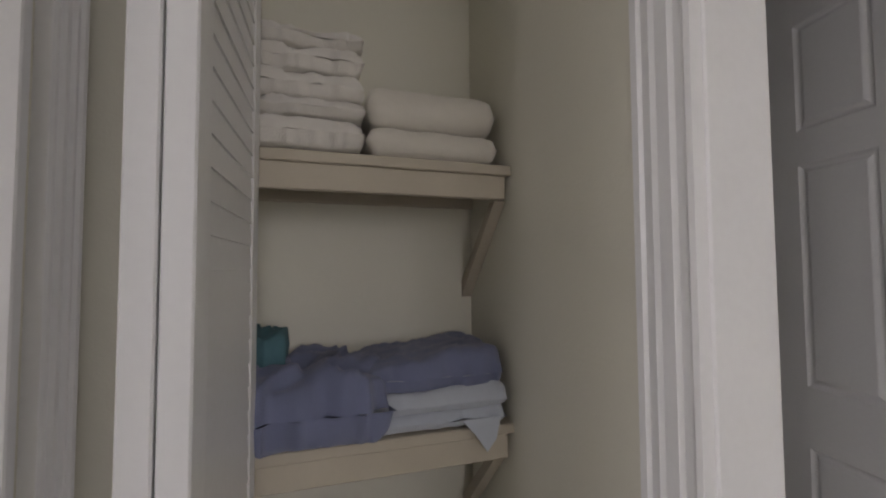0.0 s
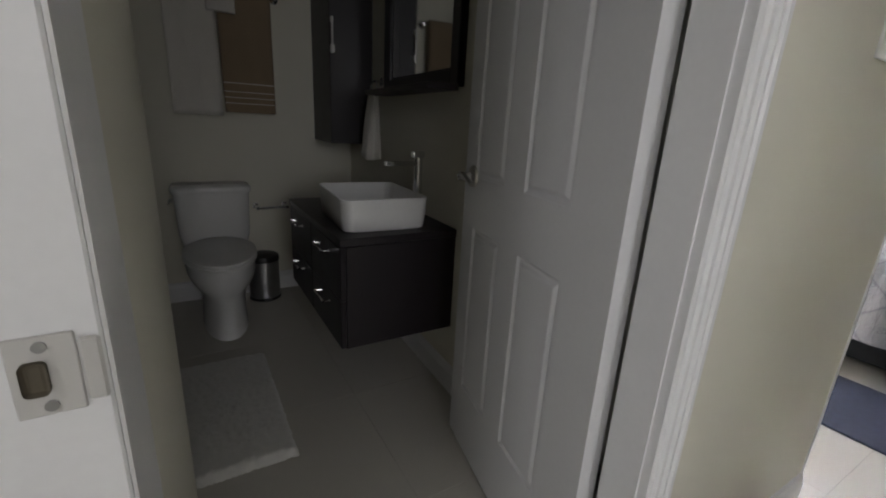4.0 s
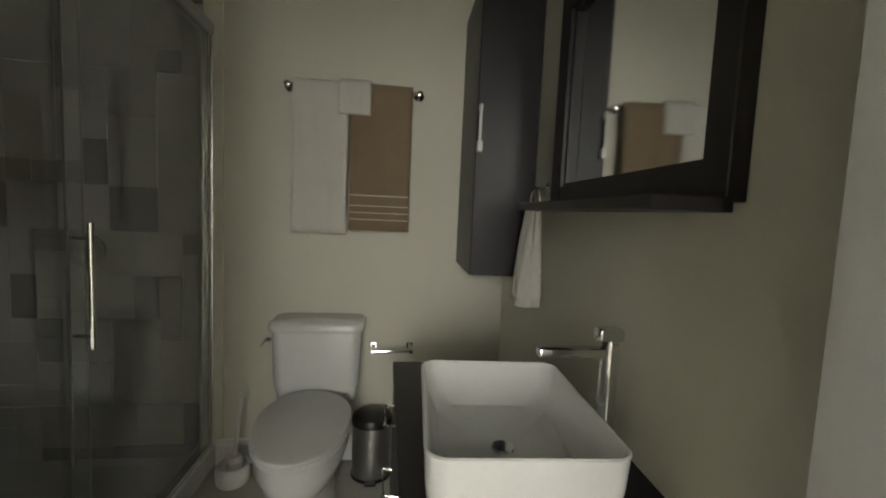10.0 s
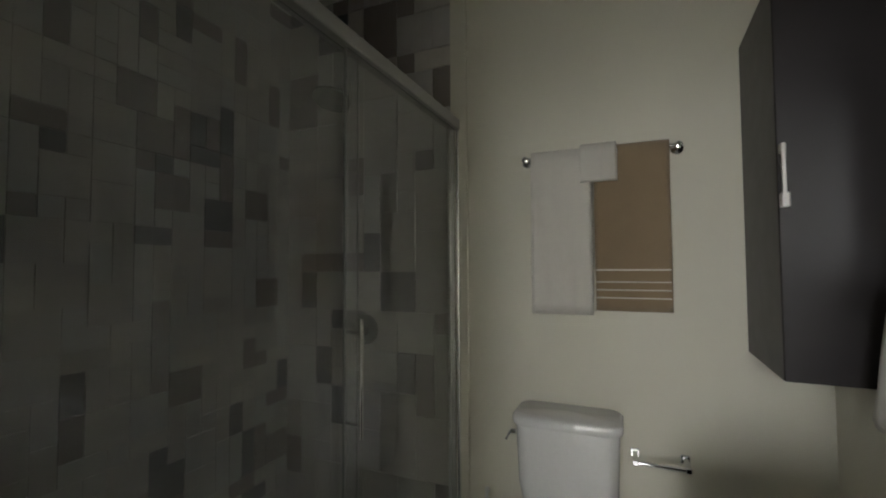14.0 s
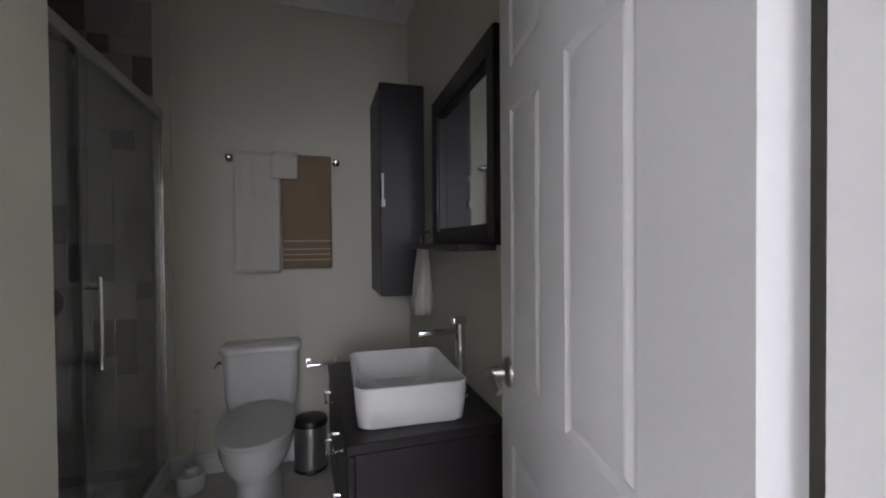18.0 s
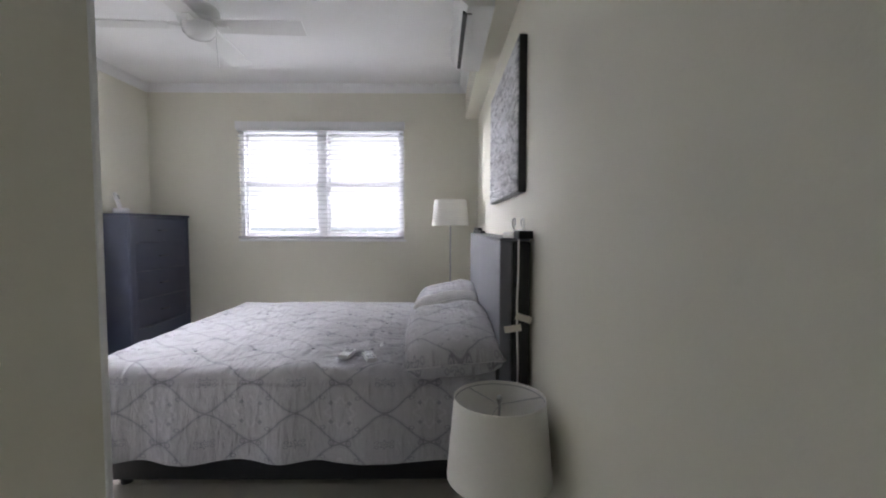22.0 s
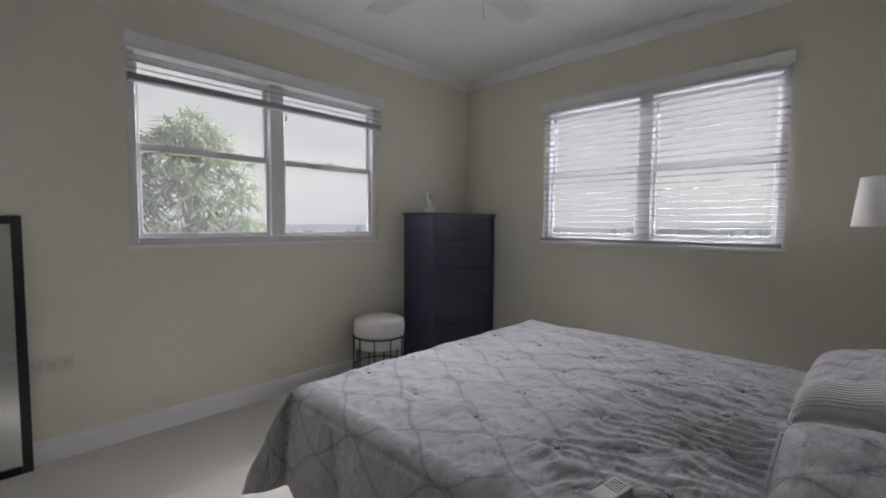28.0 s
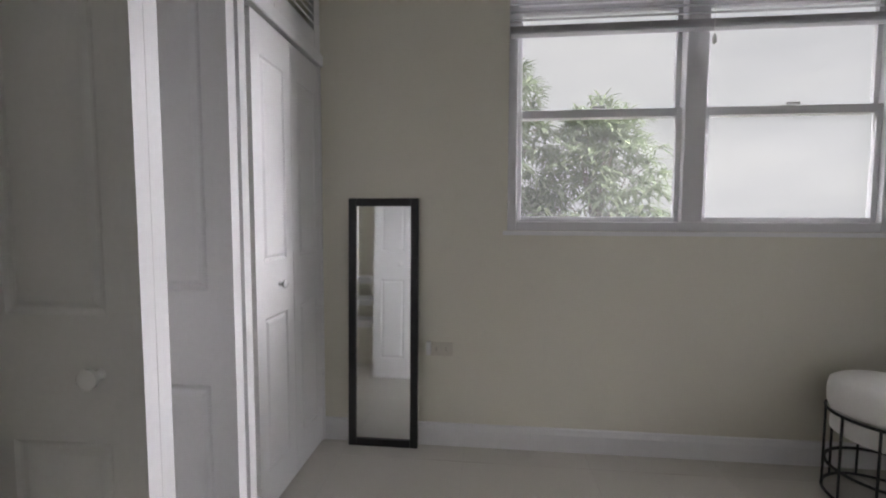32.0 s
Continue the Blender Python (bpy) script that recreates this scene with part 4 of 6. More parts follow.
def pillow(name, m, w, d, t, mat, label, pleat=0.0):
    ob = thing(name, m, label, "pillow", group="pillows on the bed")
    nu, nv = 36, 28
    def surf(sgn):
        def fun(i, j):
            a, b = 2 * i - 1, 2 * j - 1
            e = (1 - abs(a) ** 5) * (1 - abs(b) ** 3.2)
            h = t / 2 * max(0, e) ** 0.36
            px = w / 2 * a * (1 - 0.05 * (1 - abs(b)) ** 2 * abs(a) ** 4) * (1 - 0.035 * b * b)
            py = d / 2 * b * (1 - 0.045 * a * a)
            n0 = noise.noise(Vector((a * 2.3 + w, b * 2.1, sgn))) * 0.014 + noise.noise(Vector((a * 7, b * 6, sgn + 4))) * 0.006
            return Vector((px, py, sgn * h + n0 * max(0, e) ** 0.3))
        return fun
    bm = bmesh.new()
    lay = bm.loops.layers.uv.new("UVMap")
    for sgn in (1, -1):
        fn = surf(sgn)
        vs = [[bm.verts.new(fn(i / nu, j / nv)) for j in range(nv + 1)] for i in range(nu + 1)]
        for i in range(nu):
            for j in range(nv):
                f = bm.faces.new((vs[i][j], vs[i + 1][j], vs[i + 1][j + 1], vs[i][j + 1]))
                f.smooth = True
                for lp, (a, b) in zip(f.loops, ((i, j), (i + 1, j), (i + 1, j + 1), (i, j + 1))):
                    lp[lay].uv = (a / nu * w + 0.13, b / nv * d + (0.2 if sgn > 0 else 0.37))
    bmesh.ops.remove_doubles(bm, verts=bm.verts, dist=0.0015)
    if pleat:
        end = [f for f in bm.faces if f.calc_center_median().x < -w / 2 + pleat]
        be = bmesh.new()
        for f in end:
            be.faces.new([be.verts.new(Vector((v.co.x, v.co.y * 1.015, v.co.z * 1.04))) for v in f.verts]).smooth = True
        bmesh.ops.remove_doubles(be, verts=be.verts, dist=0.0001)
        bmesh.ops.delete(bm, geom=end, context="FACES")
        part("pleated_end", be, PLEAT, ob, "ivory pleated pillowcase end")
    part("cushion", bm, mat, ob)
    # flat hem round the seam
    bm = bmesh.new()
    loop = []
    fn = surf(1)
    ring = [(i / 30, 0) for i in range(30)] + [(1, i / 24) for i in range(24)] + [(1 - i / 30, 1) for i in range(30)] + [(0, 1 - i / 24) for i in range(24)]
    lay = bm.loops.layers.uv.new("UVMap")
    a0, a1 = [], []
    for i, j in ring:
        p = fn(i, j)
        out = Vector((2 * i - 1, 2 * j - 1, 0)).normalized()
        q = p + out * 0.009
        q.z += 0.006 * noise.noise(Vector((i * 9, j * 9, 2)))
        a0.append(bm.verts.new(p))
        a1.append(bm.verts.new(q))
    for k in range(len(ring)):
        l = (k + 1) % len(ring)
        f = bm.faces.new((a0[k], a0[l], a1[l], a1[k]))
        f.smooth = True
        for lp in f.loops:
            lp[lay].uv = (lp.vert.co.x + 0.4, lp.vert.co.y + 0.3)
    h = part("hem", bm, mat, ob)
    sm = h.modifiers.new("thick", "SOLIDIFY")
    sm.thickness = 0.004
    return ob


PLEAT = material("ivory_pleated_cotton", (0.60, 0.59, 0.56), 0.9, vary=0.04, scale=6, bump=0.4, bump_scale=400, sheen=0.2)
nt = PLEAT.node_tree
wv = nt.nodes.new("ShaderNodeTexWave")
wv.bands_direction = "X"
wv.inputs["Scale"].default_value, wv.inputs["Distortion"].default_value = 24.0, 0.7
tcn = nt.nodes.new("ShaderNodeTexCoord")
nt.links.new(tcn.outputs["Object"], wv.inputs["Vector"])
bpn = nt.nodes.new("ShaderNodeBump")
bpn.inputs["Strength"].default_value, bpn.inputs["Distance"].default_value = 0.9, 0.006
nt.links.new(wv.outputs[0], bpn.inputs["Height"])
nt.links.new(bpn.outputs[0], nt.nodes["Principled BSDF"].inputs["Normal"])

pillow("pillow", pose(2.742, -0.345, 0.690, -5, -6, 2), 0.74, 0.44, 0.190, COVER, "grey ogee printed pillow lying against the headboard")
pillow("pillow", pose(3.66, -0.345, 0.708, -10, -2, -3), 0.74, 0.44, 0.190, COVER, "grey ogee printed pillow with an ivory pleated end", pleat=0.19)

# ---- things on bed and headboard ----
REMOTE = material("off_white_plastic", (0.50, 0.50, 0.49), 0.5, vary=0.03)


def remote(name, m, w, l, label, keys, thick=0.020):
    d = thing(name, m, label, "remote control", group="remote controls on the bed")
    part("body", cube(-w / 2, -l / 2, 0, w / 2, l / 2, thick, 0.004, 2), REMOTE, d)
    for kx, ky, kw, kl in keys:
        part("screen" if kl > 0.02 else "button", cube(kx - kw / 2, ky - kl / 2, thick - 0.001, kx + kw / 2, ky + kl / 2, thick + 0.0012, 0.0005), GREYPLASTIC, d)
    return d


grid = [(x, y, 0.010, 0.007) for x in (-0.012, 0.0, 0.012) for y in (-0.06, -0.048, -0.036, -0.024, -0.012)]
remote("remote_control", pose(2.688, 0.157, 0.600, -3, 3, -97), 0.050, 0.128, "thick white remote with five dark slots lying on the comforter", [(0, 0.006 + 0.011 * i, 0.036, 0.0035) for i in range(5)], 0.021)
remote("remote_control", pose(2.650, 0.043, 0.600, -2, -2, -69), 0.048, 0.135, "white remote control with screen lying on the comforter", grid + [(0, 0.04, 0.034, 0.04)])
ad = thing("power_adapter", pose(2.50, -0.615, 1.180, 0, 0, 12), "white and black power adapter with cable on the headboard", "adapter")
part("body", cube(-0.075, -0.03, 0, 0.05, 0.03, 0.028, 0.005, 2), PLASTIC, ad)
part("plug", cube(-0.135, -0.035, 0.0, -0.077, 0.03, 0.034, 0.005, 2), BLACKPLASTIC, ad, "black plug")
bm = bmesh.new()
tube(bm, [(-0.10 + 0.035 * math.cos(a), -0.01 + 0.006 * a, 0.055 + 0.030 * math.sin(a)) for a in [k * 0.5 for k in range(20)]], 0.003, 6)
part("coil", bm, PLASTIC, ad)
cable = thing("power_cable", pose(0, 0, 0), "white power cable taped down the headboard's side", "cable")
bm = bmesh.new()
tube(bm, [(2.42, -0.62, 1.215), (2.395, -0.618, 1.205), (2.378, -0.617, 1.17), (2.372, -0.616, 1.05), (2.374, -0.612, 0.92), (2.376, -0.614, 0.80), (2.373, -0.618, 0.66), (2.375, -0.616, 0.45), (2.374, -0.62, 0.2), (2.372, -0.63, 0.01)], 0.004, 8)
part("cord", bm, PLASTIC, cable)
for z, y, r in ((0.855, -0.640, 18), (0.812, -0.595, -8)):
    bm = bmesh.new()
    box(bm, -0.001, -0.035, -0.014, 0.001, 0.035, 0.014)
    tp = part("tape", bm, TOWELC, cable, "strip of masking tape")
    tp.matrix_basis = pose(2.3685, y, z, r)
ph = thing("dark_handset", pose(3.98, -0.60, 1.18, 0, 0, 20), "small dark handset lying on the headboard", "telephone")
part("body", cube(-0.07, -0.022, 0, 0.07, 0.022, 0.022, 0.006, 2), BLACKPLASTIC, ph)
part("cradle", cube(-0.02, -0.02, 0.022, 0.06, 0.02, 0.045, 0.006, 2), BLACKPLASTIC, ph)

# ---- lamps ----
def shade_lamp(name, m, r0, r1, z0, z1, base, label):
    d = thing(name, m, label, "lamp")
    bm = bmesh.new()
    lathe(bm, ((r1, z0), (r0, z1), (r0 - 0.003, z1), (r1 - 0.003, z0), (r1, z0)), 64)
    smooth(part("shade", bm, SHADE, d, "white linen drum shade"), 60)
    bm = bmesh.new()
    zt = z1 - 0.012
    for k in range(3):
        a = 0.7 + k * 2 * math.pi / 3
        cyl(bm, (0, 0, zt - 0.015), ((r0 - 0.003) * math.cos(a), (r0 - 0.003) * math.sin(a), zt), 0.0016, n=6)
    tube(bm, [((r0 - 0.003) * math.cos(t * math.pi / 16), (r0 - 0.003) * math.sin(t * math.pi / 16), zt) for t in range(32)], 0.0018, 6, closed=True)
    part("spider", bm, STEEL, d)
    bm = bmesh.new()
    lathe(bm, ((0, zt - 0.03), (0.006, zt - 0.028), (0.005, zt - 0.008), (0.010, zt - 0.002), (0.011, zt + 0.008), (0.005, zt + 0.016), (0, zt + 0.017)), 16)
    smooth(part("finial", bm, STEEL, d))
    bm = bmesh.new()
    cyl(bm, (0, 0, z0 - 0.01), (0, 0, zt - 0.02), 0.004, n=8)
    lathe(bm, ((0, z0 + 0.03), (0.016, z0 + 0.032), (0.016, z0 + 0.085), (0, z0 + 0.087)), 16)
    part("socket", bm, STEEL, d)
    bm = bmesh.new()
    lathe(bm, base, 32)
    smooth(part("stand", bm, STEEL if name == "floor_lamp" else CHROME, d))
    return d


shade_lamp("table_lamp", pose(2.03, -0.495, 0), 0.152, 0.176, 0.398, 0.664, ((0, 0), (0.085, 0), (0.085, 0.018), (0.06, 0.028), (0.022, 0.034), (0.018, 0.05), (0.030, 0.09), (0.034, 0.16), (0.028, 0.24), (0.014, 0.30), (0.012, 0.38), (0, 0.38)), "white drum lamp with chrome stand beside the bed")
bm = bmesh.new()
tube(bm, [(2.05, -0.43, 0.40), (2.055, -0.425, 0.30), (2.06, -0.43, 0.15), (2.10, -0.45, 0.01), (2.3, -0.60, 0.006)], 0.003, 6)
lc = thing("lamp_cord", pose(0, 0, 0), "thin white lamp cord running to the floor", "cable")
part("cord", bm, PLASTIC, lc)
shade_lamp("floor_lamp", pose(4.72, -0.392, 0), 0.152, 0.178, 1.245, 1.487, ((0, 0), (0.13, 0), (0.13, 0.012), (0.115, 0.02), (0.016, 0.026), (0.010, 0.05), (0.009, 1.235), (0, 1.235)), "tall floor lamp with white drum shade and thin steel pole")

# ---- picture ----
ART = material("grey_textured_acrylic_painting", (0.46, 0.465, 0.49), 0.45, vary=0.4, scale=5, fine=0.15, fine_scale=40)
nt = ART.node_tree
tcn = nt.nodes.new("ShaderNodeTexCoord")
mp = nt.nodes.new("ShaderNodeMapping")
mp.inputs["Rotation"].default_value = (0, radians(24), 0)
mp.inputs["Scale"].default_value = (3.0, 1.0, 17.0)
nt.links.new(tcn.outputs["Object"], mp.inputs[0])
mu = nt.nodes.new("ShaderNodeTexNoise")
mu.inputs["Scale"].default_value, mu.inputs["Detail"].default_value, mu.inputs["Distortion"].default_value = 1.6, 5, 1.1
nt.links.new(mp.outputs[0], mu.inputs["Vector"])
rp = nt.nodes.new("ShaderNodeValToRGB")
rp.color_ramp.elements[0].position, rp.color_ramp.elements[0].color = 0.36, (0.20, 0.20, 0.22, 1)
rp.color_ramp.elements[1].position, rp.color_ramp.elements[1].color = 0.60, (0.60, 0.60, 0.61, 1)
nt.links.new(mu.outputs[0], rp.inputs[0])
nt.links.new(rp.outputs[0], nt.nodes["Principled BSDF"].inputs["Base Color"])
bpn = nt.nodes.new("ShaderNodeBump")
bpn.inputs["Strength"].default_value, bpn.inputs["Distance"].default_value = 0.9, 0.03
nt.links.new(mu.outputs[0], bpn.inputs["Height"])
nt.links.new(bpn.outputs[0], nt.nodes["Principled BSDF"].inputs["Normal"])
picture = thing("picture", pose(2.575, S, 1.388), "large grey textured abstract canvas in a black edge on the wall", "picture")
AW, AH = 1.06, 0.70
part("canvas", cube(0.008, 0.004, 0.008, AW - 0.008, 0.042, AH - 0.008, 0.002), ART, picture)
bm = bmesh.new()
for b in ((0, 0.002, 0, 0.008, 0.036, AH), (AW - 0.008, 0.002, 0, AW, 0.036, AH), (0.008, 0.002, 0, AW - 0.008, 0.036, 0.008), (0.008, 0.002, AH - 0.008, AW - 0.008, 0.036, AH)):
    box(bm, *b)
part("edge", bm, BLACKW, picture, "black canvas edge")
# thick ridges of paint
bm = bmesh.new()
rnd = random.Random(4)
for k in range(300):
    x, z = rnd.uniform(0.04, AW - 0.16), rnd.uniform(0.04, AH - 0.12)
    l = rnd.uniform(0.05, 0.16)
    a = radians(rnd.uniform(5, 38))
    pts = []
    for s in range(6):
        u = s / 5 * l
        pts.append((x + u * math.cos(a), 0.0415, z + u * math.sin(a) + 0.008 * math.sin(9 * u / l + k)))
    pts = [p for p in pts if 0.02 < p[0] < AW - 0.02 and 0.02 < p[2] < AH - 0.02]
    if len(pts) > 2:
        tube(bm, pts, rnd.uniform(0.0012, 0.0032), 5)
PAINTW = material("pale_paint_ridge", (0.66, 0.66, 0.68), 0.4, vary=0.25, scale=10)
tagged(part("paint_relief", bm, PAINTW, picture), kind="stuff")

# ---- chest of drawers, phone, stool ----
CX0, CX1, CY0, CY1, CH = 4.235, E - 0.006, 2.315, N - 0.016, 1.342
chest = thing("chest_of_drawers", pose(0, 0, 0), "tall navy black chest of drawers in the corner", "chest of drawers")
bm = bmesh.new()
box(bm, CX0 + 0.012, CY0 + 0.022, 0.07, CX1 - 0.012, CY1, CH - 0.026, 0.003)
part("carcass", bm, NAVY, chest)
part("top", cube(CX0, CY0, CH - 0.026, CX1, CY1, CH, 0.004, 2), NAVY, chest)
for x in (CX0 + 0.012, CX1 - 0.062):
    for y in (CY0 + 0.024, CY1 - 0.05):
        part("leg", cube(x, y, 0, x + 0.05, y + 0.048, 0.072, 0.003), NAVY, chest)
for b in ((CX0 + 0.012, CY0 + 0.006, 0.0, CX0 + 0.075, CY0 + 0.0215, CH - 0.026), (CX1 - 0.075, CY0 + 0.006, 0.0, CX1 - 0.012, CY0 + 0.0215, CH - 0.026)):
    part("stile", cube(*b, 0.003), NAVY, chest)
part("plinth", cube(CX0 + 0.076, CY0 + 0.012, 0.0, CX1 - 0.076, CY0 + 0.0215, 0.075, 0.002), NAVY, chest)
part("side_skirt", cube(CX0 + 0.012, CY0 + 0.073, 0.0, CX0 + 0.024, CY1 - 0.051, 0.0695, 0.002), NAVY, chest)
zt = CH - 0.045
for k, hgt in enumerate((0.215, 0.25, 0.25, 0.25, 0.22)):
    z0 = zt - hgt + (0.012 if k == 0 else 0.005)
    bm = bmesh.new()
    box(bm, CX0 + 0.077, CY0 + (0.012 if k == 0 else 0.008), z0, CX1 - 0.077, CY0 + 0.0215, zt, 0.002)
    dr = part("drawer", bm, NAVY, chest)
    bm = bmesh.new()
    xm, zm = (CX0 + CX1) / 2, (z0 + zt) / 2
    tube(bm, [(xm - 0.055, CY0 + 0.012, zm), (xm - 0.05, CY0 - 0.010, zm), (xm + 0.05, CY0 - 0.010, zm), (xm + 0.055, CY0 + 0.012, zm)], 0.005, 8)
    part("handle", bm, BLACKW, dr, "dark bar handle")
    zt = z0 - (0.012 if k == 0 else 0.005)
phone = thing("cordless_phone", pose(4.40, 2.50, CH, 0, 0, 25), "white cordless phone in its cradle on the chest", "telephone")
part("cradle", cube(-0.058, -0.055, 0, 0.058, 0.055, 0.05, 0.016, 2), PLASTIC, phone)
bm = bmesh.new()
box(bm, -0.026, -0.014, 0, 0.026, 0.014, 0.165, 0.009, 2)
hs = part("handset", bm, PLASTIC, phone)
hs.matrix_basis = pose(0, 0.002, 0.024, -14)
bm = bmesh.new()
box(bm, -0.018, -0.0160, 0.105, 0.018, -0.0139, 0.140, 0.001)
part("screen", bm, GREYPLASTIC, hs)

stool = thing("stool", pose(3.772, 2.45, 0), "round white boucle stool on a black wire cage", "stool")
bm = bmesh.new()
R0 = 0.199
lathe(bm, ((0, 0.37), (R0 - 0.02, 0.37), (R0 - 0.004, 0.378), (R0, 0.395), (R0 + 0.002, 0.45), (R0 - 0.004, 0.485), (R0 - 0.03, 0.503), (R0 - 0.08, 0.512), (0, 0.515)), 48)
smooth(part("cushion", bm, BOUCLE, stool), 70)
bm = bmesh.new()
lathe(bm, ((0, 0.27), (R0 - 0.03, 0.27), (R0 - 0.014, 0.28), (R0 - 0.014, 0.368), (0, 0.368)), 48)
smooth(part("seat_band", bm, BOUCLE, stool, "white fabric band under the seat"), 50)
for z, r in ((0.008, R0), (0.13, R0 - 0.004), (0.365, R0 + 0.002)):
    bm = bmesh.new()
    tube(bm, [(r * math.cos(k * math.pi / 24), r * math.sin(k * math.pi / 24), z) for k in range(48)], 0.0065, 8, closed=True)
    part("ring", bm, BLACKWIRE, stool)
for k in range(10):
    a = k * math.pi / 5 + 0.1
    bm = bmesh.new()
    cyl(bm, (R0 * math.cos(a), R0 * math.sin(a), 0.008), ((R0 + 0.001) * math.cos(a), (R0 + 0.001) * math.sin(a), 0.365), 0.005, n=8)
    part("bar", bm, BLACKWIRE, stool)

# white shelves at the end of the bedroom closet
for z in (0.42, 0.60, 0.78):
    cs = thing("closet_shelf", pose(0.80, 1.122, z), "white painted shelf inside the bedroom closet", "shelf", group="closet shelves")
    part("board", cube(0, 0, -0.018, 0.40, 0.30, 0, 0.002), TRIM, cs)
    part("lip", cube(0, 0.3005, -0.045, 0.40, 0.315, 0.006, 0.002), TRIM, cs)

# ---- standing mirror, outlets, switch ----
mirror = thing("standing_mirror", pose(1.425, N - 0.062, 0, -2.0), "narrow standing mirror in a black frame leaning on the wall", "mirror")
MW, MH, MF = 0.36, 1.27, 0.040
bm = bmesh.new()
for b in ((0, 0, 0, MF, 0.02, MH), (MW - MF, 0, 0, MW, 0.02, MH), (MF, 0, 0, MW - MF, 0.02, MF), (MF, 0, MH - MF, MW - MF, 0.02, MH)):
    box(bm, *b, 0.004, 2)
part("frame", bm, BLACKW, mirror)
part("glass", cube(MF - 0.002, 0.010, MF - 0.002, MW - MF + 0.002, 0.014, MH - MF + 0.002), MIRROR, mirror)


def outlet(m, label):
    d = thing("wall_outlet", m, label, "outlet")
    part("plate", cube(-0.058, -0.006, -0.036, 0.058, 0, 0.036, 0.002), BEIGEPLASTIC, d)
    for x in (-0.025, 0.025):
        bm = bmesh.new()
        box(bm, x - 0.017, -0.0085, -0.014, x + 0.017, -0.0058, 0.014, 0.003)
        r = part("socket", bm, BEIGEPLASTIC, d)
        for s in (-0.006, 0.006):
            part("slot", cube(x - 0.004, -0.0092, s - 0.0012, x + 0.004, -0.0083, s + 0.0012), BLACKPLASTIC, r)
    return d


outlet(pose(1.90, N, 0.505), "cream double wall outlet above the baseboard")
plug = thing("plug_adapter", pose(1.836, N, 0.510), "small white plug-in adapter beside the wall outlet", "plug")
part("body", cube(-0.012, -0.032, -0.034, 0.012, -0.001, 0.034, 0.005, 2), PLASTIC, plug)
part("cap", cube(-0.009, -0.036, -0.020, 0.009, -0.0325, 0.020, 0.002), PLASTIC, plug)
sw = thing("light_switch", pose(0.885, HALL, 1.325), "cream double toggle light switch on the beige wall", "light switch")
part("plate", cube(-0.058, -0.007, -0.060, 0.058, 0, 0.060, 0.003, 2), PLASTIC, sw)
for x in (-0.023, 0.023):
    t = part("toggle", cube(x - 0.005, -0.019, -0.014, x + 0.005, -0.006, 0.000, 0.002), PLASTIC, sw)
    part("slot", cube(x - 0.0055, -0.0076, -0.010, x + 0.0055, -0.0068, 0.012), GREYPLASTIC, t)
    for z in (-0.03, 0.033):
        bm = bmesh.new()
        cyl(bm, (x, -0.007, z), (x, -0.0085, z), 0.003, n=10)
        part("screw", bm, STEEL, sw)

# ---- ceiling fan and air conditioner ----
fan = thing("ceiling_fan", pose(3.245, 1.14, H), "white four-blade ceiling fan with a round dome", "ceiling fan")
bm = bmesh.new()
lathe(bm, ((0, 0), (0.07, 0), (0.066, -0.03), (0.03, -0.055), (0.013, -0.06), (0.013, -0.13), (0, -0.13)), 32)
smooth(part("canopy", bm, PLASTIC, fan))
bm = bmesh.new()
lathe(bm, ((0, -0.13), (0.05, -0.132), (0.10, -0.15), (0.115, -0.175), (0.115, -0.235), (0.10, -0.25), (0, -0.25)), 40)
smooth(part("motor", bm, PLASTIC, fan))
bm = bmesh.new()
lathe(bm, ((0.094, -0.2505), (0.096, -0.27), (0.088, -0.30), (0.065, -0.325), (0.03, -0.338), (0, -0.340)), 40)
smooth(part("dome", bm, CERAMIC, fan, "white rounded glass dome"), 60)
for k in range(4):
    bm = bmesh.new()
    prof = []
    for x, hw in ((0.10, 0.062), (0.22, 0.066), (0.45, 0.070), (0.590, 0.072), (0.615, 0.070)):
        prof.append((x, hw))
    top, bot = [], []
    for x, hw in prof:
        for s, lst in ((0.0025, top), (-0.0025, bot)):
            lst.append([bm.verts.new((x, -hw, s + 0.010)), bm.verts.new((x, hw, s - 0.010))])
    for lst in (top, bot):
        for a, b in zip(lst, lst[1:]):
            bm.faces.new((a[0], a[1], b[1], b[0]))
    for s in (0, 1):
        for a in range(len(prof) - 1):
            bm.faces.new((top[a][s], top[a + 1][s], bot[a + 1][s], bot[a][s]))
    bm.faces.new((top[-1][0], top[-1][1], bot[-1][1], bot[-1][0]))
    bm.faces.new((top[0][0], top[0][1], bot[0][1], bot[0][0]))
    b = part("blade", bm, PLASTIC, fan)
    b.matrix_basis = pose(0, 0, -0.258, 0, 0, -87 + 90 * k)
    bm = bmesh.new()
    box(bm, 0.085, -0.02, -0.010, 0.17, 0.02, -0.004, 0.002)
    part("blade_iron", bm, PLASTIC, b)
bm = bmesh.new()
cyl(bm, (0.085, -0.05, -0.25), (0.10, -0.06, -0.47), 0.0014, n=6)
part("pull_chain", bm, STEEL, fan)

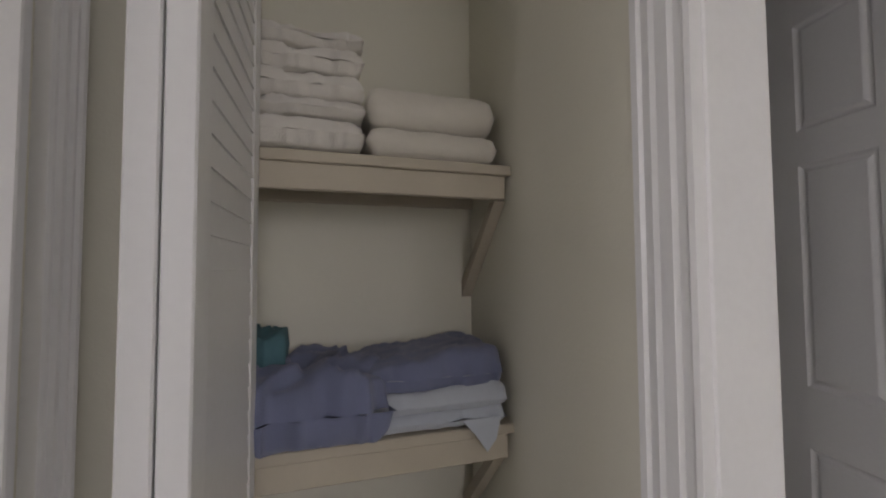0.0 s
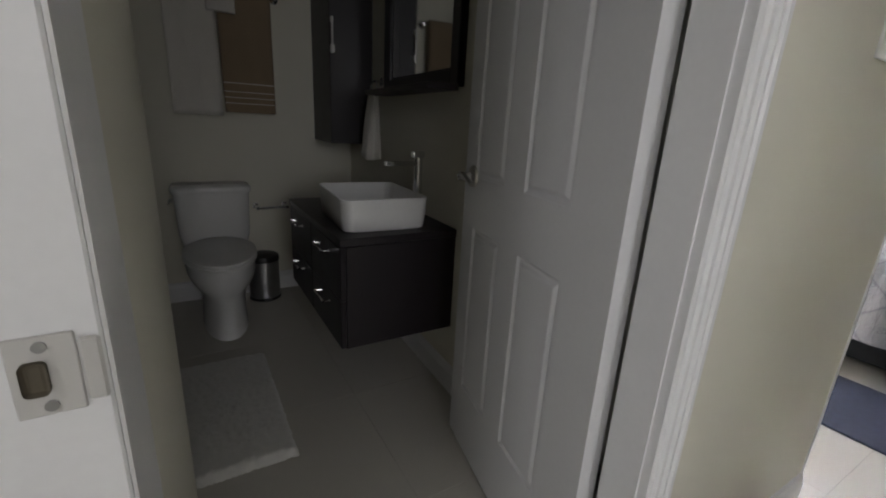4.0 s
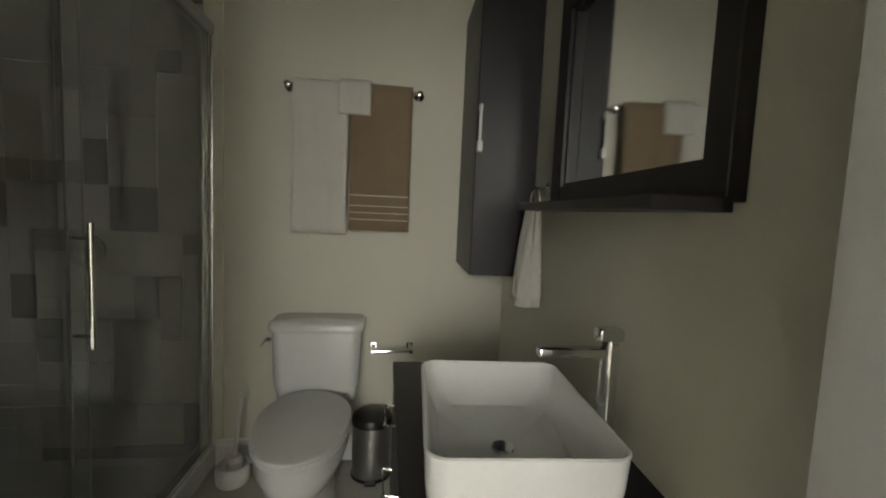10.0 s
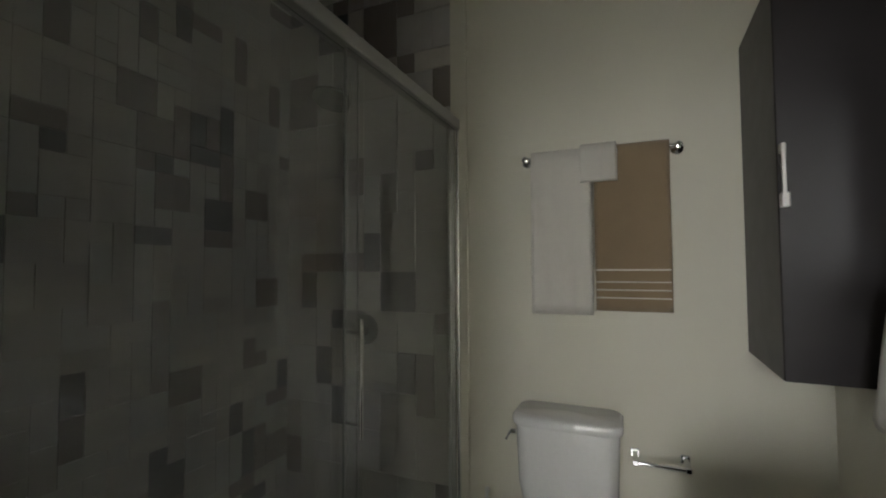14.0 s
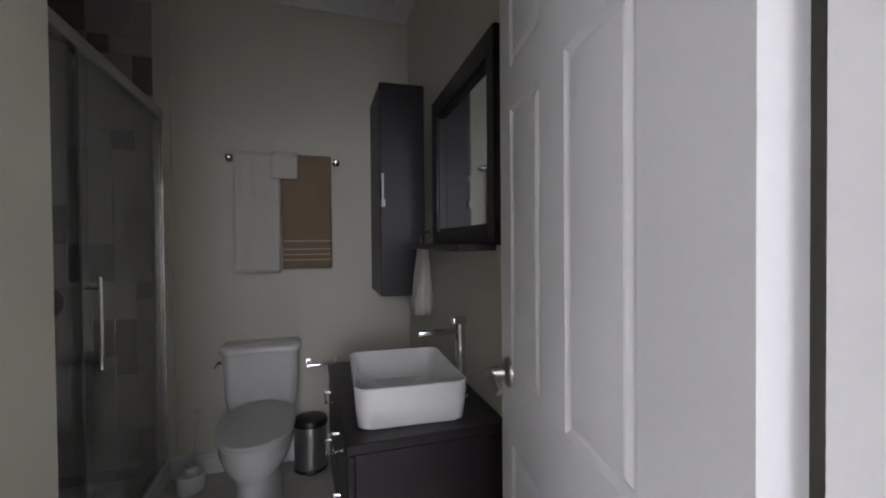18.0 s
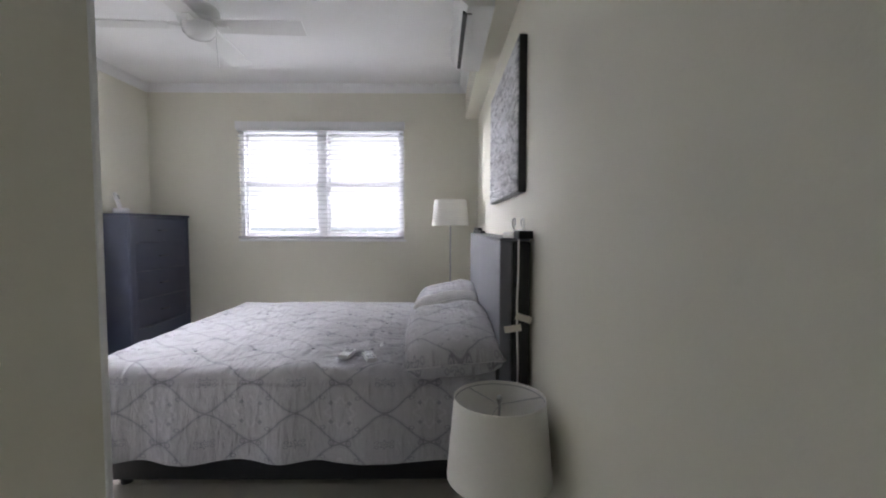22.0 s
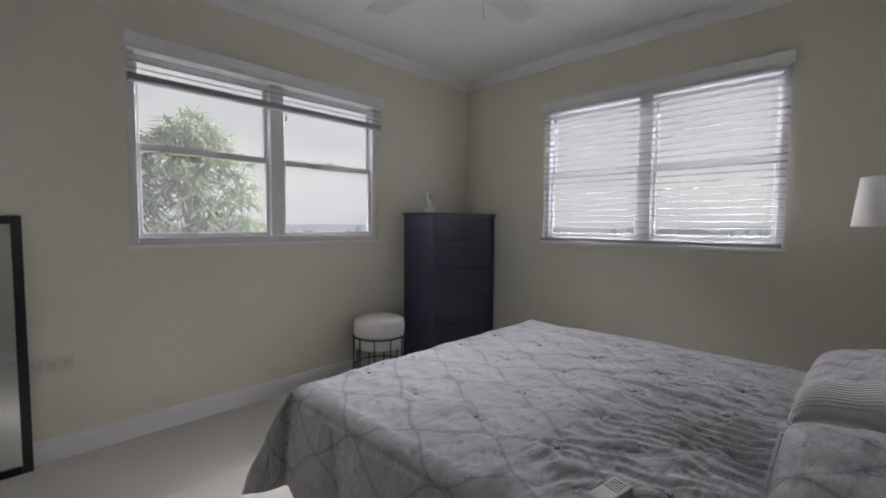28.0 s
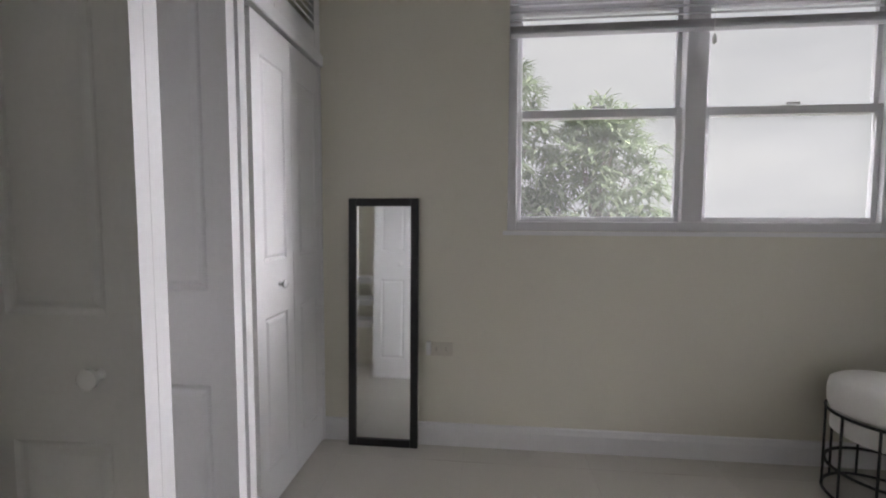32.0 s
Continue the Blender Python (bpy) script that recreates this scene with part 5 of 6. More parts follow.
ac = thing("air_conditioner", pose(2.72, -0.555, 2.275), "white wall-mounted split air conditioner under the ceiling", "air conditioner")
bm = bmesh.new()
prof = ((0.0, 0.0), (0.13, 0.0), (0.165, 0.03), (0.185, 0.08), (0.185, 0.22), (0.165, 0.27), (0.0, 0.275))
ra = [bm.verts.new((0.03, y, z)) for y, z in prof]
rb = [bm.verts.new((0.81, y, z)) for y, z in prof]
for i in range(len(prof)):
    j = (i + 1) % len(prof)
    bm.faces.new((ra[i], ra[j], rb[j], rb[i]))
bm.faces.new(ra[::-1])
bm.faces.new(rb)
part("body", bm, PLASTIC, ac)
for x0, x1 in ((0.0, 0.0295), (0.8105, 0.84)):
    bm = bmesh.new()
    ra = [bm.verts.new((x0, y * 0.97, 0.004 + z * 0.97)) for y, z in prof]
    rb = [bm.verts.new((x1, y * 1.015, z)) for y, z in prof]
    for i in range(len(prof)):
        j = (i + 1) % len(prof)
        bm.faces.new((ra[i], ra[j], rb[j], rb[i]))
    bm.faces.new(ra[::-1])
    bm.faces.new(rb)
    part("end_cap", bm, PLASTIC, ac)
part("outlet_slot", cube(0.06, 0.105, -0.004, 0.78, 0.150, 0.012), BLACKPLASTIC, ac, "dark air outlet slot")
part("flap", cube(0.06, 0.100, -0.010, 0.78, 0.128, -0.005, 0.002), PLASTIC, ac)
for k in range(3):
    part("button", cube(-0.003, 0.08, 0.09 + 0.035 * k, 0.001, 0.10, 0.105 + 0.035 * k, 0.001), GREYPLASTIC, ac)

# rug beside the bed
rug = thing("rug", pose(0, 0, 0), "dark navy woven runner rug on the floor beside the bed", "rug")
bm = bmesh.new()
box(bm, 1.85, -0.62, 0.001, 2.40, 1.25, 0.011, 0.004)
part("pile", bm, RUG, rug)

# ---- bathroom ----
VX, VY0, VY1, VZ0, VZ1 = 0.132, 1.24, 2.06, 0.29, 0.712
van = thing("vanity", pose(0, 0, 0), "wall-hung espresso wood vanity with drawers", "vanity")
part("carcass", cube(VX + 0.020, VY0 + 0.004, VZ0, BX - 0.002, VY1, VZ1 - 0.030, 0.002), ESPRESSO, van)
part("countertop", cube(VX - 0.004, VY0, VZ1 - 0.0295, BX - 0.002, VY1 + 0.004, VZ1, 0.003), ESPRESSO, van)
ym = (VY0 + VY1) / 2
for y0, y1 in ((VY0 + 0.006, ym - 0.002), (ym + 0.002, VY1 - 0.004)):
    for z0, z1 in ((VZ0 + 0.004, 0.478), (0.482, VZ1 - 0.034)):
        d = part("drawer", cube(VX, y0, z0, VX + 0.0195, y1, z1, 0.002), ESPRESSO, van)
        bm = bmesh.new()
        yc, zc = (y0 + y1) / 2, z1 - 0.045
        tube(bm, [(VX, yc - 0.06, zc), (VX - 0.026, yc - 0.06, zc), (VX - 0.026, yc + 0.06, zc), (VX, yc + 0.06, zc)], 0.005, 8)
        part("handle", bm, CHROME, d, "chrome bar handle")

sink = thing("vessel_sink", pose(0.343, 1.512, VZ1, 0, 0, -4), "white rectangular ceramic vessel sink on the vanity", "sink")


def rounded(hx, hy, r, n=6):
    pts = []
    for cx, cy, a0 in ((hx - r, hy - r, 0), (-hx + r, hy - r, 90), (-hx + r, -hy + r, 180), (hx - r, -hy + r, 270)):
        for k in range(n + 1):
            a = radians(a0 + 90 * k / n)
            pts.append((cx + r * math.cos(a), cy + r * math.sin(a)))
    return pts


bm = bmesh.new()
rings = []
for hx, hy, r, z in ((0.152, 0.204, 0.035, 0.0), (0.160, 0.212, 0.04, 0.006), (0.166, 0.215, 0.04, 0.06), (0.169, 0.217, 0.04, 0.112), (0.170, 0.218, 0.04, 0.119), (0.166, 0.214, 0.036, 0.122), (0.161, 0.209, 0.032, 0.118), (0.150, 0.200, 0.03, 0.06), (0.130, 0.180, 0.04, 0.022), (0.05, 0.07, 0.03, 0.014)):
    rings.append([bm.verts.new((x, y, z)) for x, y in rounded(hx, hy, r)])
for a, b in zip(rings, rings[1:]):
    for i in range(len(a)):
        bm.faces.new((a[i], a[(i + 1) % len(a)], b[(i + 1) % len(a)], b[i]))
bm.faces.new(rings[0][::-1])
bm.faces.new(rings[-1])
smooth(part("basin", bm, CERAMIC, sink), 50)
bm = bmesh.new()
lathe(bm, ((0, 0.020), (0.022, 0.020), (0.024, 0.015), (0, 0.0145)), 20)
smooth(part("drain", bm, CHROME, sink, "chrome drain"))

fc = thing("faucet", pose(0.540, 1.475, VZ1), "tall chrome single-lever faucet behind the sink", "faucet")
bm = bmesh.new()
lathe(bm, ((0, 0), (0.026, 0), (0.026, 0.006), (0.019, 0.010), (0.017, 0.25), (0, 0.25)), 24)
smooth(part("body", bm, CHROME, fc))
bm = bmesh.new()
box(bm, -0.150, -0.013, 0.222, 0.012, 0.013, 0.240, 0.005, 2)
smooth(part("spout", bm, CHROME, fc))
bm = bmesh.new()
box(bm, -0.03, -0.016, 0.254, 0.022, 0.016, 0.280, 0.006, 2)
cyl(bm, (0, 0, 0.25), (0, 0, 0.256), 0.014, n=16)
smooth(part("lever", bm, CHROME, fc))

# toilet
TX = -0.185
toilet = thing("toilet", pose(TX, 0, 0), "white two-piece ceramic toilet with closed lid", "toilet")
bm = bmesh.new()
rings = []
for hx, y0, y1, r, z in ((0.165, 2.515, BY - 0.012, 0.05, 0.37), (0.180, 2.505, BY - 0.012, 0.05, 0.45), (0.188, 2.502, BY - 0.012, 0.05, 0.675)):
    cy, hy = (y0 + y1) / 2, (y1 - y0) / 2
    rings.append([bm.verts.new((x, y + cy, z)) for x, y in rounded(hx, hy, r)])
for a, b in zip(rings, rings[1:]):
    for i in range(len(a)):
        bm.faces.new((a[i], a[(i + 1) % len(a)], b[(i + 1) % len(a)], b[i]))
bm.faces.new(rings[0][::-1])
bm.faces.new(rings[-1])
smooth(part("tank", bm, CERAMIC, toilet), 50)
bm = bmesh.new()
rings = []
for hx, hy, z in ((0.195, 0.103, 0.677), (0.199, 0.106, 0.684), (0.199, 0.106, 0.706), (0.190, 0.098, 0.716)):
    rings.append([bm.verts.new((x, y + 2.594, z)) for x, y in rounded(hx, hy, 0.05)])
for a, b in zip(rings, rings[1:]):
    for i in range(len(a)):
        bm.faces.new((a[i], a[(i + 1) % len(a)], b[(i + 1) % len(a)], b[i]))
bm.faces.new(rings[0][::-1])
bm.faces.new(rings[-1])
smooth(part("tank_lid", bm, CERAMIC, toilet), 50)


def oval_rings(specs, n=40):
    """Egg-shaped rings: half width, front y, back y, height."""
    out = []
    for hw, yf, yb, z in specs:
        ring = []
        for k in range(n):
            a = 2 * math.pi * k / n
            c, s = math.cos(a), math.sin(a)
            ym_ = yf + (yb - yf) * 0.58
            y = ym_ + (s * (yb - ym_) if s > 0 else s * (ym_ - yf))
            ring.append((hw * (abs(c) ** 0.9) * (1 if c > 0 else -1), y, z))
        out.append(ring)
    return out


def skin(specs, cap=True):
    bm = bmesh.new()
    rr = [[bm.verts.new(p) for p in ring] for ring in oval_rings(specs)]
    for a, b in zip(rr, rr[1:]):
        for i in range(len(a)):
            bm.faces.new((a[i], a[(i + 1) % len(a)], b[(i + 1) % len(a)], b[i]))
    if cap:
        bm.faces.new(rr[0][::-1])
        bm.faces.new(rr[-1])
    return bm


smooth(part("bowl", skin(((0.112, 2.06, 2.60, 0.0), (0.109, 2.065, 2.60, 0.02), (0.107, 2.06, 2.60, 0.12), (0.112, 2.05, 2.60, 0.21), (0.128, 2.03, 2.58, 0.245), (0.150, 1.995, 2.55, 0.285), (0.163, 1.98, 2.53, 0.33), (0.167, 1.975, 2.52, 0.392))), CERAMIC, toilet), 50)
smooth(part("seat", skin(((0.168, 1.970, 2.50, 0.393), (0.172, 1.966, 2.50, 0.400), (0.172, 1.966, 2.50, 0.408), (0.168, 1.970, 2.50, 0.411))), PLASTIC, toilet), 50)
smooth(part("lid", skin(((0.168, 1.970, 2.50, 0.4115), (0.171, 1.967, 2.50, 0.418), (0.169, 1.969, 2.50, 0.426), (0.145, 2.00, 2.49, 0.434))), PLASTIC, toilet), 50)
bm = bmesh.new()
cyl(bm, (-0.188, 2.53, 0.64), (-0.206, 2.53, 0.64), 0.010, n=12)
tube(bm, [(-0.206, 2.53, 0.64), (-0.208, 2.50, 0.638), (-0.208, 2.465, 0.634)], 0.005, 8)
part("flush_lever", bm, CHROME, toilet, "chrome flush lever")

# bin, brush, paper holder, bath mat
binn = thing("pedal_bin", pose(0.06, 2.585, 0), "small brushed steel pedal bin with black lid", "bin")
bm = bmesh.new()
lathe(bm, ((0, 0.015), (0.088, 0.015), (0.088, 0.245), (0, 0.245)), 36)
smooth(part("drum", bm, STEEL, binn))
bm = bmesh.new()
lathe(bm, ((0, 0.2455), (0.092, 0.2455), (0.093, 0.262), (0.085, 0.278), (0.05, 0.290), (0, 0.293)), 36)
smooth(part("lid", bm, BLACKPLASTIC, binn, "black plastic lid"))
bm = bmesh.new()
lathe(bm, ((0, 0), (0.092, 0), (0.092, 0.0145), (0, 0.0148)), 36)
smooth(part("base", bm, BLACKPLASTIC, binn))
part("pedal", cube(-0.025, -0.125, 0.010, 0.025, -0.090, 0.020, 0.003), BLACKPLASTIC, binn)
br = thing("toilet_brush", pose(-0.53, 2.55, 0), "white toilet brush in its holder", "toilet brush")
bm = bmesh.new()
lathe(bm, ((0, 0), (0.058, 0), (0.066, 0.01), (0.070, 0.055), (0.064, 0.085), (0.058, 0.088), (0.052, 0.07), (0, 0.06)), 28)
smooth(part("holder", bm, PLASTIC, br))
bm = bmesh.new()
cyl(bm, (0, 0, 0.05), (0.035, 0.0, 0.385), 0.008, 0.007, 12)
lathe(bm, ((0, 0.375), (0.010, 0.378), (0.011, 0.392), (0, 0.400)), 12, (0.035, 0, 0))
part("stick", bm, PLASTIC, br)
bm = bmesh.new()
lathe(bm, ((0, 0.06), (0.03, 0.065), (0.035, 0.10), (0.025, 0.12), (0, 0.125)), 20, (0.006, 0, 0))
part("bristles", bm, TOWELW, br)
tp = thing("paper_holder", pose(0.137, BY, 0.563), "chrome toilet paper holder on the wall", "paper holder")
for x in (-0.085, 0.085):
    bm = bmesh.new()
    box(bm, x - 0.016, -0.008, -0.016, x + 0.016, 0, 0.016, 0.003)
    box(bm, x - 0.009, -0.105, -0.009, x + 0.009, -0.0075, 0.009, 0.002)
    part("post", bm, CHROME, tp)
bm = bmesh.new()
cyl(bm, (-0.078, -0.096, 0), (0.078, -0.096, 0), 0.008, n=14)
part("roller", bm, CHROME, tp)
mat = thing("bath_mat", pose(0, 0, 0), "white shaggy bath mat on the tiles", "bath mat")
bm = bmesh.new()
rnd = random.Random(11)
nu, nv = 60, 86
x0, x1, y0, y1 = -0.525, -0.06, 1.12, 1.85
vs = []
for i in range(nu + 1):
    row = []
    for j in range(nv + 1):
        a, b = i / nu, j / nv
        e = min(a, 1 - a, b, 1 - b)
        z = 0.003 + 0.026 * min(1, e / 0.03) + rnd.uniform(-0.0028, 0.0028) * (1 if e > 0 else 0)
        row.append(bm.verts.new((x0 + a * (x1 - x0) + rnd.uniform(-0.004, 0.004), y0 + b * (y1 - y0) + rnd.uniform(-0.004, 0.004), z)))
    vs.append(row)
for i in range(nu):
    for j in range(nv):
        bm.faces.new((vs[i][j], vs[i + 1][j], vs[i + 1][j + 1], vs[i][j + 1])).smooth = True
tagged(part("pile", bm, SHAG, mat), kind="stuff")

# tall cabinet, mirror box
cab = thing("wall_cabinet", pose(0.428, BY, 0, rz=-2.4) @ Matrix.Translation((-0.428, -BY, 0)), "tall narrow espresso wall cabinet with chrome handle", "cabinet")
part("body", cube(0.428, 2.282, 0.972, BX - 0.004, BY - 0.002, 2.068, 0.002), ESPRESSO, cab)
cd = part("door", cube(0.426, 2.262, 0.974, BX - 0.006, 2.2805, 2.066, 0.003), ESPRESSO, cab)
bm = bmesh.new()
box(bm, 0.431, 2.236, 1.445, 0.441, 2.244, 1.600, 0.002)
box(bm, 0.4285, 2.236, 1.430, 0.448, 2.262, 1.470, 0.003)
box(bm, 0.430, 2.240, 1.575, 0.443, 2.262, 1.600, 0.002)
part("handle", bm, STRIKE, cd, "pale metal handle")
mb = thing("mirror_cabinet", pose(0.5765, 1.226, 0, 0, 0, -3.5), "espresso framed bathroom mirror sunk in the wall, with a shelf", "mirror")
ML, MZ0, MZ1, w = 0.797, 1.238, 1.893, 0.079
bm = bmesh.new()
for b in ((-0.014, 0.020, MZ0, 0.018, w, MZ1), (-0.014, ML - w, MZ0, 0.006, ML, MZ1), (-0.014, w, MZ0, 0.010, ML - w, MIR[2]), (-0.014, w, MIR[3], 0.010, ML - w, MZ1)):
    box(bm, *b, 0.002)
for b in ((-0.001, ML - w - 0.012, MIR[2] + 0.001, 0.062, ML - w, MIR[3] - 0.001), (-0.001, w, MIR[3] - 0.012, 0.062, ML - w - 0.012, MIR[3] - 0.001), (-0.001, w, MIR[2] + 0.001, 0.062, ML - w - 0.012, MIR[2] + 0.010), (-0.001, w + 0.001, MIR[2] + 0.010, 0.062, w + 0.010, MIR[3] - 0.012)):
    box(bm, *b)
part("frame", bm, ESPRESSO, mb)
part("glass", cube(0.012, w + 0.010, MIR[2] + 0.010, 0.018, ML - w - 0.012, MIR[3] - 0.012), MIRROR, mb)
part("shelf", cube(-0.135, 0.002, 1.222, -0.0145, 0.725, 1.2435, 0.002), ESPRESSO, mb)

# towel bar and towels
bar = thing("towel_bar", pose(0, BY, 1.722), "chrome towel bar on the wall above the toilet", "towel bar")
for x in (-0.345, 0.222):
    bm = bmesh.new()
    lathe(bm, ((0, 0), (0.022, 0), (0.022, 0.006), (0.010, 0.012), (0.009, 0.060), (0.013, 0.064), (0, 0.068)), 20)
    bmesh.ops.rotate(bm, verts=bm.verts, cent=(0, 0, 0), matrix=Matrix.Rotation(radians(90), 3, "X"))
    bmesh.ops.translate(bm, verts=bm.verts, vec=(x, 0, 0))
    smooth(part("post", bm, CHROME, bar))
bm = bmesh.new()
cyl(bm, (-0.345, -0.055, 0), (0.222, -0.055, 0), 0.007, n=14)
part("rod", bm, CHROME, bar)


def towel(name, x0, x1, z_front, z_back, y, mat, label, thick=0.014, bands=(), seed=0):
    """A towel folded over the bar; y: the bar's depth from the wall, front length first."""
    d = thing(name, pose(0, 0, 0), label, "towel", group="towels on the bar")
    bm = bmesh.new()
    zt = 1.722 + 0.010
    path = [(BY - y - 0.010 - thick / 2, z_front + (zt - z_front) * k / 16) for k in range(16)] + [(BY - y - 0.010 * math.cos(a), zt + 0.010 * math.sin(a)) for a in (0.4, 1.2, 1.9, 2.7)] + [(BY - y + 0.012, zt - (zt - z_back) * k / 12) for k in range(1, 13)]
    nu = 14
    vs = []
    for k, (yy, zz) in enumerate(path):
        vs.append([bm.verts.new((x0 + (x1 - x0) * i / nu + 0.004 * noise.noise(Vector((zz * 3, i, seed))), yy - 0.006 * noise.noise(Vector((i * 0.5, zz * 2.5, seed))) * (1 if k < 16 else 0.3), zz)) for i in range(nu + 1)])
    for a, b in zip(vs, vs[1:]):
        for i in range(nu):
            bm.faces.new((a[i], a[i + 1], b[i + 1], b[i])).smooth = True
    ob = part("cloth", bm, mat, d)
    md = ob.modifiers.new("thick", "SOLIDIFY")
    md.thickness, md.offset = thick, 0
    for z0, z1 in bands:
        part("woven_band", cube(x0 + 0.004, BY - y - 0.0225 - thick / 2, z0, x1 - 0.004, BY - y - 0.013 - thick / 2, z1, 0.002), TOWELC, d, "pale woven band")
    return d


towel("towel", -0.320, -0.085, 1.088, 1.15, 0.055, TOWELW, "white bath towel folded over the bar", seed=1)
towel("towel", -0.075, 0.190, 1.108, 1.20, 0.055, TOWELB, "brown hand towel with woven bands on the bar", bands=((1.155, 1.160), (1.185, 1.190), (1.215, 1.220), (1.26, 1.266)), seed=2)
towel("towel", -0.125, 0.010, 1.605, 1.62, 0.055, TOWELW, "short white face towel folded over the bar", thick=0.040, seed=3)

# hand towel on a ring
ring = thing("towel_ring", pose(bath_east(2.10), 2.10, 1.30), "chrome towel ring on the wall beside the mirror", "towel ring")
bm = bmesh.new()
cyl(bm, (0, 0, 0), (-0.008, 0, 0), 0.022, n=20)
cyl(bm, (-0.008, 0, 0), (-0.05, 0, 0), 0.007, n=12)
part("post", bm, CHROME, ring)
bm = bmesh.new()
tube(bm, [(-0.048, 0.045 * math.sin(a), -0.045 + 0.045 * math.cos(a)) for a in [k * math.pi / 12 for k in range(24)]], 0.004, 8, closed=True)
part("ring", bm, CHROME, ring)
ht = thing("hand_towel", pose(bath_east(2.10) - 0.050, 2.10, 1.228), "white hand towel hanging in folds from the ring", "towel")
bm = bmesh.new()
rings = []
for k in range(15):
    u = k / 14
    rr = 0.032 + 0.042 * u ** 0.8
    row = []
    for i in range(30):
        a = 2 * math.pi * i / 30
        q = rr * (1 + 0.16 * math.sin(5 * a + 2 * u) + 0.10 * math.sin(9 * a + 1))
        row.append(bm.verts.new((0.62 * q * math.cos(a) - 0.010 * u, q * math.sin(a) * 1.05, 0.01 - 0.315 * u + (0.02 * math.sin(a + 0.7) if k == 14 else 0))))
    rings.append(row)
for a, b in zip(rings, rings[1:]):
    for i in range(30):
        bm.faces.new((a[i], a[(i + 1) % 30], b[(i + 1) % 30], b[i])).smooth = True
bm.faces.new(rings[0])
bm.faces.new(rings[-1][::-1])
part("cloth", bm, TOWELW, ht)

# ---- shower ----
SATIN = material("satin_chrome", (0.80, 0.81, 0.82), 0.24, metal=1.0, vary=0.03, scale=8)
SEAL = material("translucent_grey_seal", (0.22, 0.23, 0.22), 0.3)
sh = thing("shower_enclosure", pose(GX, BY, 0, rz=-1.0) @ Matrix.Translation((0, -BY, 0)), "sliding glass shower enclosure with chrome rails", "shower")
part("curb", cube(-0.055, 0.952, 0.001, 0.030, BY - 0.002, 0.095, 0.006, 2), TRIM, sh, "white shower curb")
part("bottom_rail", cube(-0.025, 0.953, 0.096, 0.020, BY - 0.003, 0.118, 0.003), CHROME, sh)
bm = bmesh.new()
box(bm, -0.030, 0.953, 1.905, 0.026, BY - 0.003, 1.955, 0.006, 2)
part("top_rail", bm, STEEL, sh, "satin metal top rail")
for x, y0, y1, nm in ((-0.006, 0.955, 1.93, "fixed_panel"), (0.008, 1.86, 2.665, "sliding_panel")):
    g = part(nm, cube(x - 0.003, y0, 0.119, x + 0.003, y1, 1.904), SHOWERGLASS, sh, "clear glass panel")
    g.visible_shadow = False
    part("edge_seal", cube(x - 0.0035, y0 - 0.004 if nm == "sliding_panel" else y1 + 0.0005, 0.119, x + 0.0035, y0 - 0.0005 if nm == "sliding_panel" else y1 + 0.004, 1.904), SEAL, g)
for y in (0.967, 1.035):
    part("post", cube(-0.018, y - 0.012, 0.119, -0.0095, y + 0.012, 1.904, 0.002), STEEL, sh)
bm = bmesh.new()
cyl(bm, (-0.016, 2.672, 0.119), (-0.016, 2.672, 1.904), 0.021, n=28)
box(bm, 0.009, 2.676, 0.119, 0.024, 2.697, 1.904, 0.004, 2)
part("wall_post", bm, SATIN, sh, "chrome wall post")
bm = bmesh.new()
cyl(bm, (0.062, 1.86, 0.82), (0.062, 1.86, 1.14), 0.007, n=14)
for z in (0.85, 1.10):
    cyl(bm, (0.0112, 1.872, z), (0.062, 1.862, z), 0.005, n=10)
part("handle", bm, CHROME, sh, "chrome bar handle")
tr = tagged(part("shower_tray", cube(SHW, 0.952, 0.001, GX - 0.056, BY - 0.002, 0.04, 0.004), TRIM), "white shower tray inside the enclosure", "shower tray")
head = thing("overhead_shower", pose(-1.19, BY, 2.12), "dark round shower head on a chrome arm", "shower head")
bm = bmesh.new()
tube(bm, [(0, -0.006, 0.0), (0, -0.10, 0.01), (0, -0.20, -0.01), (0, -0.24, -0.045)], 0.009, 10)
lathe(bm, ((0, 0), (0.028, 0), (0.028, 0.004), (0, 0.005)), 20, (0, -0.004, 0))
part("arm", bm, CHROME, head)
bm = bmesh.new()
lathe(bm, ((0, 0.03), (0.018, 0.028), (0.03, 0.012), (0.088, 0.004), (0.088, -0.006), (0, -0.008)), 32)
bmesh.ops.rotate(bm, verts=bm.verts, cent=(0, 0, 0), matrix=Matrix.Rotation(radians(-18), 3, "X"))
bmesh.ops.translate(bm, verts=bm.verts, vec=(0, -0.25, -0.075))
smooth(part("rose", bm, BLACKPLASTIC, head, "dark shower rose"))
vl = thing("shower_valve", pose(-1.165, BY - 0.012, 0.97), "dark round shower valve with chrome lever", "shower valve")
bm = bmesh.new()
lathe(bm, ((0, 0), (0.075, 0), (0.072, 0.008), (0.03, 0.014), (0.026, 0.05), (0, 0.052)), 32)
bmesh.ops.rotate(bm, verts=bm.verts, cent=(0, 0, 0), matrix=Matrix.Rotation(radians(90), 3, "X"))
smooth(part("plate", bm, BLACKPLASTIC, vl))
bm = bmesh.new()
tube(bm, [(0, -0.045, 0), (0.02, -0.06, -0.02), (0.045, -0.062, -0.05)], 0.008, 8)
part("lever", bm, CHROME, vl)

